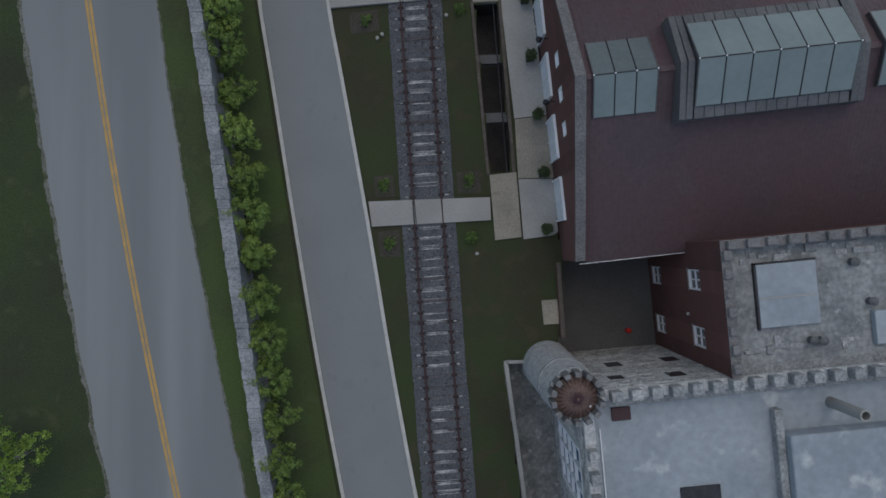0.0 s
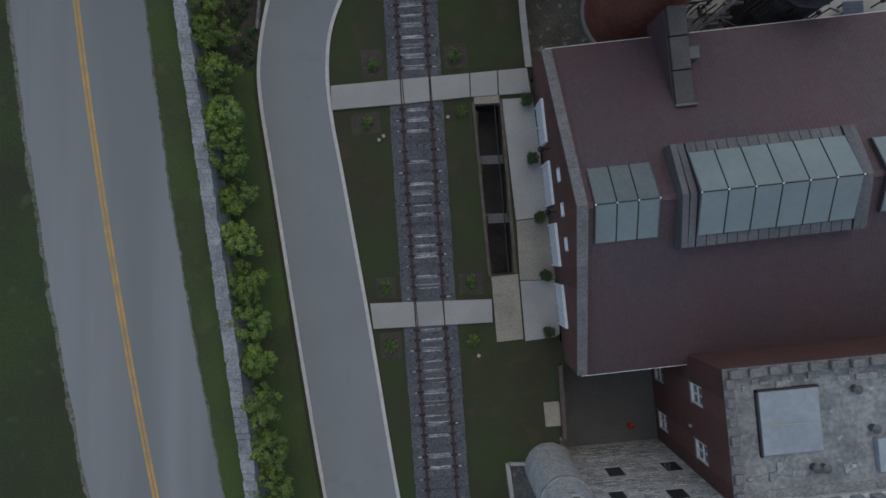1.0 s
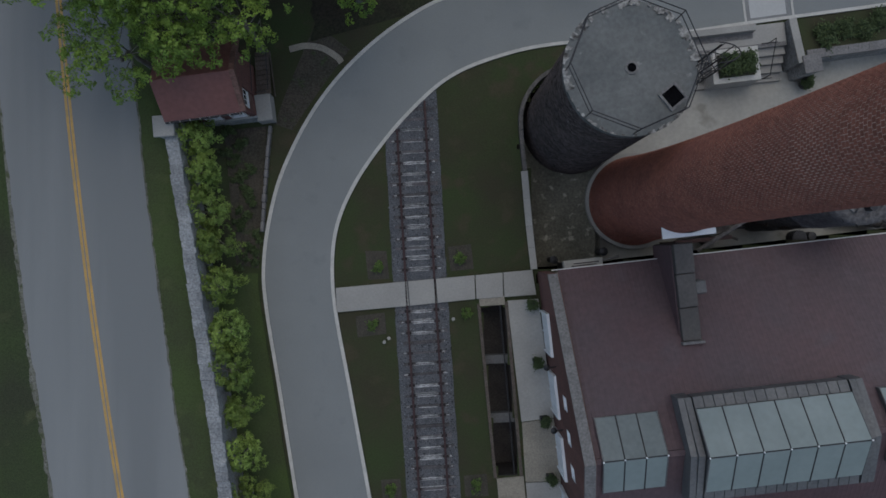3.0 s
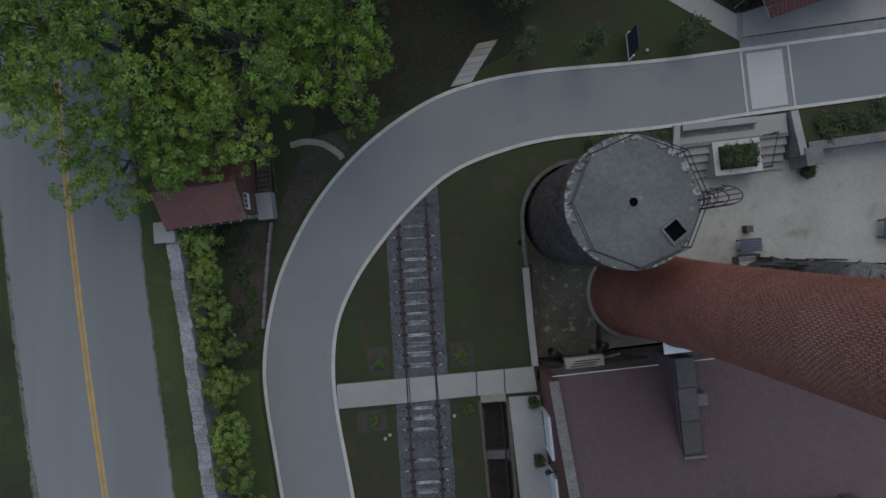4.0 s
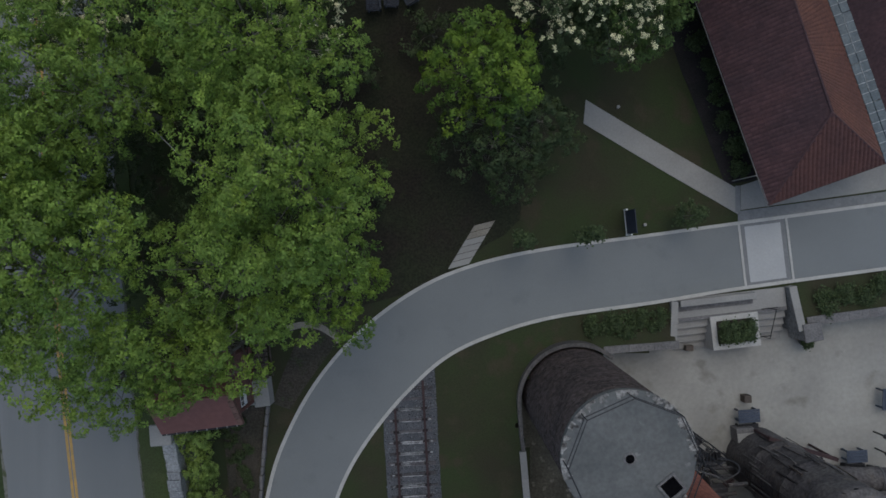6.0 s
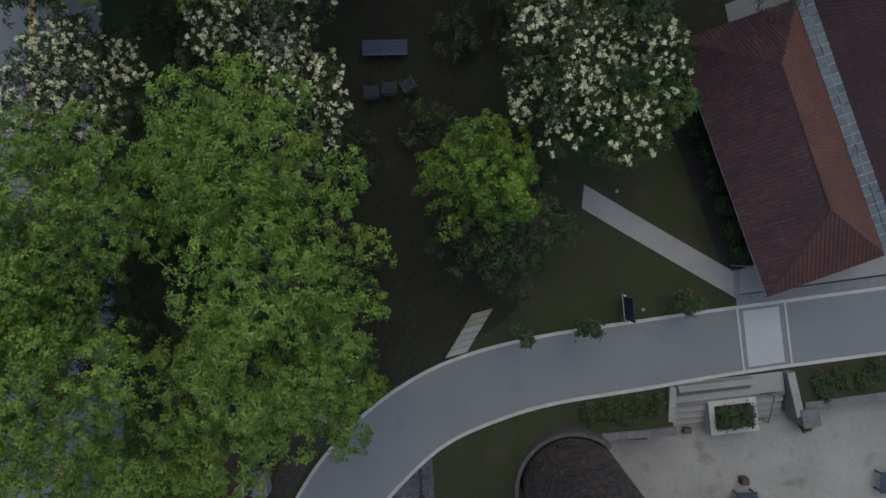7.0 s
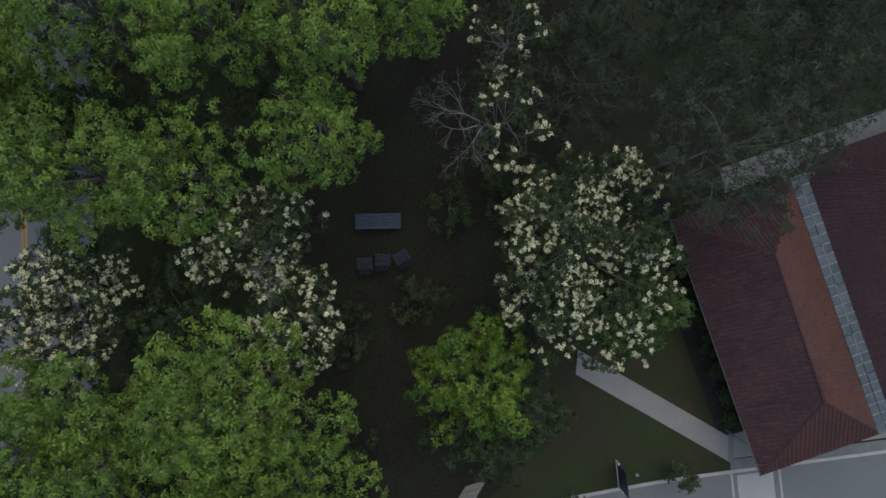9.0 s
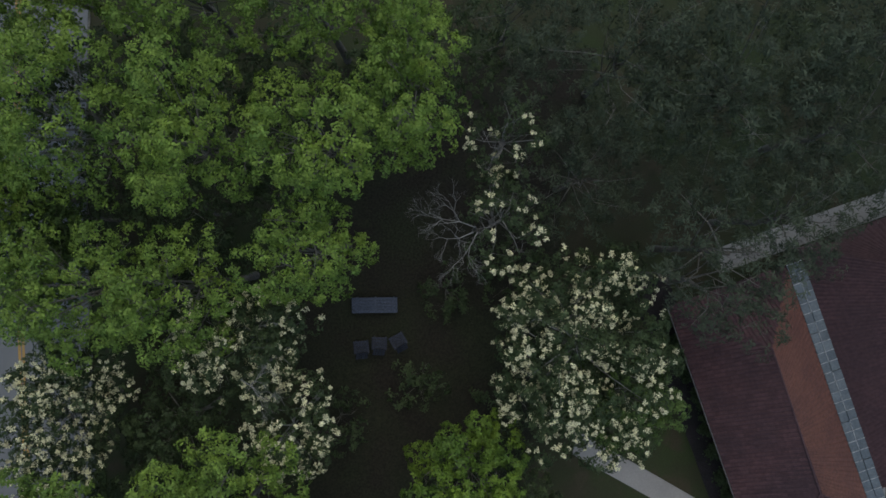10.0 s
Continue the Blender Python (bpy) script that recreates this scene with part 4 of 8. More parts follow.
SX, SY, SR = 6.68, 22.54, 2.52


def silo():
    s = thing("round_silo", "round dark brick silo with a cracked concrete lid", "silo", (SX, SY, -0.15))
    part("drum", lathe(bmesh.new(), [(SR + 0.08, -2.3), (SR - 0.02, 5), (SR - 0.05, 10.2)], 64), SILO, s, "dark sooty brick drum", smooth=True)
    # courses of headers standing a little proud
    rng = random.Random(5)
    vs, fs = [], []
    for row in range(86):
        z = -2.1 + row * 0.145
        r = SR + 0.06 - 0.011 * z
        n = 90
        for k in range(n):
            if rng.random() < 0.12:
                continue
            a = math.tau * (k + 0.5 * (row % 2)) / n
            da = math.pi / n - 0.004
            rr = r + 0.012 + rng.uniform(-0.008, 0.012)
            b = len(vs)
            for zz in (z + 0.008, z + 0.13):
                for rad, sg in ((r - 0.03, -1), (rr, -1), (rr, 1), (r - 0.03, 1)):
                    vs.append((rad * math.cos(a + sg * da), rad * math.sin(a + sg * da), zz))
            fs += [(b + 1, b + 2, b + 6, b + 5), (b, b + 1, b + 5, b + 4), (b + 2, b + 3, b + 7, b + 6), (b + 4, b + 5, b + 6, b + 7), (b + 3, b + 2, b + 1, b)]
    me = bpy.data.meshes.new("brickwork")
    me.from_pydata(vs, [], fs)
    tagged(mesh_part("brickwork", me, SILO, s), kind="stuff")
    # lid with a round vent and a square hatch: built as rings round the openings
    bm = bmesh.new()
    seg = 72
    outer = [bm.verts.new(((SR + 0.03 * noise.noise((math.cos(math.tau * i / seg) * 4, math.sin(math.tau * i / seg) * 4, 1))) * math.cos(math.tau * i / seg), (SR + 0.03) * math.sin(math.tau * i / seg), 10.5)) for i in range(seg)]
    inner = [bm.verts.new((0.14 * math.cos(math.tau * i / seg), 0.14 * math.sin(math.tau * i / seg), 10.62)) for i in range(seg)]
    low = [bm.verts.new(v.co + Vector((0, 0, -0.35))) for v in outer]
    well = [bm.verts.new((v.co.x, v.co.y, 10.1)) for v in inner]
    for i in range(seg):
        j = (i + 1) % seg
        bm.faces.new((outer[i], outer[j], inner[j], inner[i]))
        bm.faces.new((low[i], low[j], outer[j], outer[i]))
        bm.faces.new((inner[i], inner[j], well[j], well[i]))
    part("lid", bm, SLAB, s, "grey stained concrete lid")
    # flaking rim
    rng = random.Random(6)
    for i in range(110):
        a0 = math.tau * i / 110
        if rng.random() < (0.25 if 5 < math.degrees(a0) < 205 else 0.72):
            continue
        w = rng.uniform(0.05, 0.32) if 5 < math.degrees(a0) < 200 else rng.uniform(0.03, 0.09)
        bm = bmesh.new()
        q = []
        for zz in (10.46, 10.56 + rng.uniform(-0.03, 0.02)):
            for rad, a in ((SR + 0.04, a0), (SR + 0.04, a0 + 0.057), (SR - w * rng.uniform(0.5, 1.3), a0 + 0.057), (SR - w, a0)):
                q.append(bm.verts.new((rad * math.cos(a), rad * math.sin(a), zz)))
        for f in ((3, 2, 1, 0), (4, 5, 6, 7), (0, 1, 5, 4), (1, 2, 6, 5), (2, 3, 7, 6), (3, 0, 4, 7)):
            bm.faces.new([q[k] for k in f])
        bmesh.ops.recalc_face_normals(bm, faces=bm.faces[:])
        part("rim_piece", bm, CRUST, s)
    part("vent_collar", lathe(bmesh.new(), [(0.25, 10.55), (0.25, 10.66), (0.17, 10.68), (0.17, 10.55)], 28), COPING, s)
    part("vent_hole", lathe(bmesh.new(), [(0.165, 10.56), (0.165, 10.66)], 24), HOLE, s, "black vent opening")
    hatch = part("hatch", boxed(-0.31, -0.31, 10.49, 0.31, 0.31, 10.585), HOLE, s, "black square hatch opening", at=(1.56, -1.06, 0), rz=40)
    for a in ((-0.40, -0.40, 10.45, 0.40, -0.31, 10.64), (-0.40, 0.31, 10.45, 0.40, 0.40, 10.64), (-0.40, -0.31, 10.45, -0.31, 0.31, 10.64), (0.31, -0.31, 10.45, 0.40, 0.31, 10.64)):
        part("hatch_frame", boxed(*a), COPING, hatch)
    # ladder cage on the yard side
    cage = part("ladder_rail", tube(bmesh.new(), (SR + 0.15, 0.35, -2.6), (SR + 0.15, 0.35, 12.4), 0.03), DARKMETAL, s, "black steel ladder with safety hoops")
    part("ladder_rail", tube(bmesh.new(), (SR + 0.15, -0.1, -2.6), (SR + 0.15, -0.1, 12.4), 0.03), DARKMETAL, s)
    for k in range(32):
        part("rung", tube(bmesh.new(), (SR + 0.15, 0.35, 1.0 + 0.35 * k), (SR + 0.15, -0.1, 1.0 + 0.35 * k), 0.016, seg=5), DARKMETAL, s)
    for k in range(4):
        z = 8.6 + 1.2 * k
        bm = bmesh.new()
        pts = [(SR + 0.15 + 0.75 * math.sin(a), 0.125 + 0.36 * math.cos(a), z) for a in [math.pi * i / 8 for i in range(9)]]
        for p, q in zip(pts, pts[1:]):
            tube(bm, p, q, 0.022, seg=5)
        part("hoop", bm, DARKMETAL, s)
    for a in (0.3, 0.8, 1.3, 1.84, 2.35, 2.85):
        part("cage_bar", tube(bmesh.new(), (SR + 0.15 + 0.75 * math.sin(a), 0.125 + 0.36 * math.cos(a), 3.4), (SR + 0.15 + 0.75 * math.sin(a), 0.125 + 0.36 * math.cos(a), 12.2), 0.018, seg=5), DARKMETAL, s)
    # eight-sided guard rail, two bars high
    for k in range(8):
        a0, a1 = radians(2 + 45 * k), radians(47 + 45 * k)
        for z in (11.2, 11.65):
            part("guard_rail", tube(bmesh.new(), (2.46 * math.cos(a0), 2.46 * math.sin(a0), z), (2.46 * math.cos(a1), 2.46 * math.sin(a1), z), 0.022, seg=5), DARKMETAL, s)
        part("guard_post", tube(bmesh.new(), (2.46 * math.cos(a0), 2.46 * math.sin(a0), 10.3), (2.46 * math.cos(a0), 2.46 * math.sin(a0), 11.65), 0.022, seg=5), DARKMETAL, s)


silo()
RINGSTONE = mat("sooty_ring_stone", (0.115, 0.108, 0.105), (0.08, 0.076, 0.076), big=1.4, fine=9, rough=0.9, bump=0.5, grain=0.3)
# ring wall, open towards the yard
bm = bmesh.new()
ring = [[], [], [], []]
for i in range(61):
    a = radians(50 + 138 * i / 60)
    for k, (r, z) in enumerate(((2.84, -2.5), (2.84, 0.28), (3.04, 0.28), (3.04, -2.5))):
        ring[k].append(bm.verts.new((6.62 + r * math.cos(a), 22.42 + r * math.sin(a), z)))
for k in range(4):
    for i in range(60):
        bm.faces.new((ring[k][i], ring[k][i + 1], ring[(k + 1) % 4][i + 1], ring[(k + 1) % 4][i]))
for i in (0, 60):
    bm.faces.new([ring[k][i] for k in range(4)])
bmesh.ops.recalc_face_normals(bm, faces=bm.faces[:])
single("ring_wall", bm, RINGSTONE, "curved grey retaining wall round the silo", "retaining wall", "structure")

# ---- yards and retaining walls ----
slab("stoke_floor", STOKE_POLY, -2.6, -2.3, MOSSY, "mossy blotched concrete floor at the chimney's foot", "floor")
slab("yard_floor", YARD_POLY, -3.6, YARD_Z, YARD, "pale stained concrete yard floor", "floor")
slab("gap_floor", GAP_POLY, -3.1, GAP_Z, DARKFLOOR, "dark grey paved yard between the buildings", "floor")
slab("terrace_floor", TERRACE_POLY, -2.2, TERRACE_Z, RUBBLE, "grey terrace floor behind the low wall", "floor")


def retaining(name, pts, thick, z0, z1, cap, label, material=STONE, cap_material=None):
    w = thing(name, label, "retaining wall", (*pts[0], z0), kind="structure")
    o = Vector(pts[0])
    for a, b in zip(pts, pts[1:]):
        a, b = Vector(a) - o, Vector(b) - o
        part("wall_body", wall_bm(bmesh.new(), a, b, thick, 0, lambda s: z1 - z0), material, w)
        d = (b - a).normalized()
        n = Vector((-d.y, d.x))
        L = (b - a).length
        k = max(1, round(L / 1.2))
        for i in range(k):
            p, q = a + d * (L * i / k + 0.008), a + d * (L * (i + 1) / k - 0.008)
            part("capstone", wall_bm(bmesh.new(), p - n * cap, q - n * cap, thick + 2 * cap, z1 - z0 + 0.002, lambda s: z1 - z0 + 0.12), cap_material or PALE, w)


retaining("retaining_wall_1", [(4.5, 14.75), (4.25, 17.0), (4.0, 19.85)], 0.28, -2.5, 0.12, 0.03, "pale low retaining wall beside the lawn", COPING)
retaining("retaining_wall_6", [(3.8, 19.87), (3.7, 20.6), (3.6, 21.98)], -0.2, -2.5, 0.16, 0.0, "dark thin wall joining the ring wall to the low wall", RINGSTONE, RINGSTONE)
retaining("retaining_wall_2", [(8.3, 24.75), (12.3, 25.05)], 0.32, -3.4, -0.95, 0.04, "grey retaining wall beside the silo", STONE, COPING)
retaining("retaining_wall_3", [(12.3, 25.0), (12.4, 27.45)], 0.3, -3.4, -1.5, 0.03, "pale side wall of the yard stairs", STONE)
retaining("retaining_wall_4", [(19.3, 25.9), (18.75, 28.3)], 0.35, -3.4, -1.5, 0.03, "pale side wall of the yard stairs", STONE)
retaining("retaining_wall_5", [(19.5, 26.15), (24.0, 26.75), (40.0, 28.6)], 0.4, -3.4, -1.7, 0.04, "grey stone retaining wall of the yard", STONE, COPING)
retaining("low_wall_1", [(3.4, -5.8), (4.4, -13.0), (5.4, -20)], -0.28, -2.2, 0.0, 0.04, "pale low wall round the terrace", COPING)
retaining("low_wall_2", [(3.3, -5.75), (5.0, -5.75)], -0.25, -2.2, 0.0, 0.04, "pale low wall round the terrace", COPING)
retaining("low_wall_3", [(6.1, -0.7), (6.35, -4.6)], -0.25, -3.0, 0.25, 0.02, "brown brick wall at the gap between buildings", BRICK, WOOD)
retaining("yard_step_wall", [(7.4, 24.2), (8.35, 20.5), (8.35, 15.0)], -0.3, -3.4, -2.42, 0.0, "grey wall between the two yard levels", STONE)


def yard_stairs():
    st = thing("yard_stairs", "wide pale concrete stairs down from the driveway to the yard", "stairs", (12.7, 25.0, YARD_Z), 6.5, kind="structure")
    part("landing", boxed(0, 1.3, 0, 6.0, 2.55, 1.42, bevel=0.01), PALE, st)
    part("grey_band", boxed(0.1, 1.85, 1.422, 4.2, 2.13, 1.428), COPING, st)
    part("grey_band", boxed(0.05, 1.32, 1.422, 5.95, 1.5, 1.428), COPING, st)
    for i in range(4):
        zt = 1.42 - 0.29 * (i + 1)
        part("step", boxed(0, 1.3 - 0.42 * (i + 1), 0, 6.0, 1.3 - 0.42 * i - 0.003, zt, bevel=0.012), PALE, st)
    part("parapet", boxed(0.1, 2.15, 1.42, 4.2, 2.5, 1.95, bevel=0.02), PALE, st, "pale stone parapet")
    rail = part("handrail", tube(bmesh.new(), (5.0, 1.5, 2.35), (5.0, -0.2, 1.2), 0.025), DARKMETAL, st, "black steel handrail")
    for y, z0, z1 in ((1.5, 1.42, 2.35), (-0.2, 0.26, 1.2)):
        part("post", tube(bmesh.new(), (5.0, y, z0), (5.0, y, z1), 0.025), DARKMETAL, rail)
        part("foot_bar", tube(bmesh.new(), (4.6, y, z0 + 0.05), (5.5, y, z0 + 0.05), 0.025), DARKMETAL, rail)


yard_stairs()

# ---- the castle, its turret and the brick wing ----
KROT = 5.5
K0 = Vector((5.75, -6.3))
KU, KV = Vector((math.cos(radians(KROT)), math.sin(radians(KROT)))), Vector((-math.sin(radians(KROT)), math.cos(radians(KROT))))


def stone_face(name, parent, material, length, height, seed, place, holes=(), tall=0.24, wide=0.5):
    """Uneven coursed stones on a face; place(s, z, out) gives the spot at s along, z up, and out from the face."""
    g = random.Random(seed)
    vs, fs = [], []
    z = 0.0
    while z + tall < height:
        h = tall * g.uniform(0.75, 1.2)
        x = -g.uniform(0, wide)
        while x < length:
            w = wide * g.uniform(0.5, 1.3)
            a, b = max(0.0, x) + 0.012, min(length, x + w) - 0.012
            x += w
            if b - a < 0.08 or any(a < q[1] and b > q[0] and z < q[3] and z + h > q[2] for q in holes):
                continue
            out, n = g.uniform(0.008, 0.035), len(vs)
            for k, e in ((0.0, -0.03), (0.02, out)):
                for sx, zz in ((a + k, z + 0.01 + k), (b - k, z + 0.01 + k), (b - k, z + h - 0.01 - k), (a + k, z + h - 0.01 - k)):
                    vs.append(place(sx, zz, e))
            fs += [(n + 4, n + 5, n + 6, n + 7), (n, n + 1, n + 5, n + 4), (n + 1, n + 2, n + 6, n + 5), (n + 2, n + 3, n + 7, n + 6), (n + 3, n, n + 4, n + 7)]
        z += h
    me = bpy.data.meshes.new(name)
    me.from_pydata(vs, [], fs)
    return tagged(mesh_part(name, me, material, parent), kind="stuff")


STONEWORK = mat("weathered_limestone", (0.40, 0.405, 0.40), (0.27, 0.275, 0.275), big=1.4, fine=9, rough=0.9, bump=0.5, grain=0.3, island=0.3, third=(0.19, 0.195, 0.195), third_at=0.58)


def castle():
    c = thing("stone_castle", "grey limestone castle block with battlements and a pale flat roof", "castle", (*K0, -3.0), KROT)
    z = lambda w: w + 3.0
    top = lambda s: z(7.55)
    for piece in loose_pieces(wall_bm(bmesh.new(), (26, 0.35), (0.0, 0.35), 0.45, 0, top, [(26 - 3.1, 26 - 2.3, z(1.2), z(2.6)), (26 - 5.9, 26 - 5.1, z(1.2), z(2.6)), (26 - 2.4, 26 - 1.7, z(4.6), z(5.6)), (26 - 5.0, 26 - 4.2, z(5.0), z(6.2))])):
        part("north_wall", piece, TURRET, c, "weathered grey limestone wall")
    for piece in loose_pieces(wall_bm(bmesh.new(), (0.0, -0.5), (0.0, -16), 0.45, 0, top, [(2.0, 5.0, z(0.2), z(5.8)), (9, 11, z(0), z(4))])):
        part("west_wall", piece, TURRET, c, "pale limestone wall")
    gaps = [(2.2, 3.2, z(1.1), z(2.7)), (5.0, 6.0, z(1.1), z(2.7)), (1.6, 2.5, z(4.5), z(5.7)), (4.1, 5.1, z(4.9), z(6.3))]
    stone_face("stonework", c, STONEWORK, 10.0, 10.5, 61, lambda s, zz, e: (s, 0.35 + e, zz), gaps)
    stone_face("stonework", c, STONEWORK, 15.0, 10.5, 62, lambda s, zz, e: (-e, -0.5 - s, zz), [(1.8, 5.2, z(0.1), z(6.0)), (8.9, 11.1, z(0), z(4.1))])
    part("east_wall", wall_bm(bmesh.new(), (26, -16), (26, 0), 0.45, 0, top), STONE, c)
    part("south_wall", wall_bm(bmesh.new(), (0, -16), (26, -16), 0.45, 0, top), STONE, c)
    part("roof", boxed(0.45, -15.5, z(6.6), 26, -0.12, z(6.95)), MEMBRANE, c, "pale blue-grey roof membrane")
    for x, zz, w, hh in ((2.7, 1.2, 0.8, 1.4), (5.5, 1.2, 0.8, 1.4), (2.05, 4.6, 0.7, 1.0), (4.6, 5.0, 0.8, 1.2)):
        part("window", boxed(-w / 2, 0.0, 0, w / 2, 0.04, hh), GLASS, c, "dark window opening", at=(x, 0.33, z(zz)), rz=180)
    g = part("tall_window", boxed(-1.5, 0.12, 0, 1.5, 0.16, 5.6), BANNER, c, "tall blue-glazed window with white bars", at=(0, -4.0, z(0.2)), rz=-90)
    for x in (-1.45, -0.5, 0.5, 1.45):
        part("window_bar", boxed(x - 0.06, -0.04, 0, x + 0.06, 0.118, 5.6), WHITE, g)
    for k, zz in enumerate((0.0, 1.3, 2.6, 3.9, 5.48)):
        part("window_bar", boxed(-1.39, -0.02, zz, 1.39, 0.115, zz + 0.12), WHITE, g)
    # parapet walk stones and merlons
    for i in range(30):
        x = 1.15 + 0.83 * i
        part("merlon", boxed(x, -0.10, z(7.55), x + 0.46, 0.34, z(8.15), bevel=0.03), STONE, c)
    for i in range(14):
        y = -2.0 - 0.95 * i
        part("merlon", boxed(0.02, y - 0.46, z(7.55), 0.42, y, z(8.15), bevel=0.03), STONE, c)
    part("parapet_ledge", boxed(0.9, -0.42, z(6.95), 26, -0.11, z(7.3), bevel=0.02), STONE, c)
    part("flashing_line", tube(bmesh.new(), (0.75, -1.4, z(7.02)), (0.7, -15, z(7.02)), 0.03, seg=6), WHITE, c, "thin white flashing line")
    # raised bay, parapet and vent pipe on the roof
    part("roof_wall", boxed(8.0, -15, z(6.95), 8.35, -1.2, z(7.45), bevel=0.03), STONE, c)
    part("raised_roof", boxed(8.36, -15, z(6.95), 20, -2.2, z(7.9), bevel=0.05), MEMBRANE, c, "pale raised roof bay")
    part("vent_pipe", lathe(bmesh.new(), [(0.23, z(6.95)), (0.23, z(9.5)), (0.17, z(9.5)), (0.17, z(9.0))], 20, 10.6, -1.2), PALE, c, "pale upright vent pipe")
    part("roof_hatch", boxed(1.3, -1.1, z(6.95), 2.1, -0.55, z(7.1), bevel=0.02), RUST, c, "rust-brown roof hatch")
    part("dark_curb", boxed(3.9, -5.5, z(6.955), 5.6, -4.2, z(7.05), bevel=0.02), DARKMETAL, c, "dark roof opening cover")


castle()


CONE = mat("rust_brown_cone", (0.150, 0.098, 0.082), (0.105, 0.074, 0.066), big=2, fine=12, rough=0.8, bump=0.3, grain=0.3)


def turret():
    t = thing("stone_turret", "round pale limestone corner turret with battlements", "turret", (5.45, -6.05, -3.0))
    z = lambda w: w + 3.0
    part("drum", lathe(bmesh.new(), [(1.3, 0), (1.27, 3.2), (1.15, z(5.2)), (1.08, z(7.6)), (0.92, z(7.6)), (0.9, z(6.9)), (0.0, z(7.2))], 44, cap=False), TURRET, t, "pale limestone drum", smooth=False)
    part("string_course", lathe(bmesh.new(), [(1.14, z(5.1)), (1.21, z(5.15)), (1.21, z(5.35)), (1.14, z(5.4))], 44, cap=False), STONE, t)
    for i in range(14):
        a0, a1 = math.tau * i / 14 + 0.1, math.tau * (i + 1) / 14 - 0.1
        bm = bmesh.new()
        q = []
        for zz in (z(7.6), z(8.55)):
            for r, a in ((1.1, a0), (1.1, (a0 + a1) / 2), (1.1, a1), (0.9, a1), (0.9, a0)):
                q.append(bm.verts.new((r * math.cos(a), r * math.sin(a), zz)))
        bm.faces.new(q[4::-1])
        bm.faces.new(q[5:])
        for k in range(5):
            bm.faces.new((q[k], q[(k + 1) % 5], q[5 + (k + 1) % 5], q[5 + k]))
        bmesh.ops.recalc_face_normals(bm, faces=bm.faces[:])
        part("merlon", bm, COPING, t)
    stone_face("stonework", t, STONEWORK, 7.2, z(7.55), 63, lambda s, zz, e: ((1.3 - 0.022 * zz + e) * math.cos(s * math.tau / 7.2), (1.3 - 0.022 * zz + e) * math.sin(s * math.tau / 7.2), zz), (), 0.24, 0.42)
    part("roof_cone", lathe(bmesh.new(), [(0.9, z(7.9)), (0.48, z(8.25)), (0.03, z(8.5))], 26), CONE, t, "rust-brown metal roof cone")
    for i in range(26):
        a = math.tau * i / 26
        part("seam", tube(bmesh.new(), (0.93 * math.cos(a), 0.93 * math.sin(a), z(7.92)), (0.06 * math.cos(a), 0.06 * math.sin(a), z(8.5)), 0.02, seg=4), DARKTILE, t)
    part("cap_knob", lathe(bmesh.new(), [(0.05, z(8.0)), (0.06, z(8.1)), (0.0, z(8.14))], 10, 0.55, -0.35), WHITE, t)


turret()


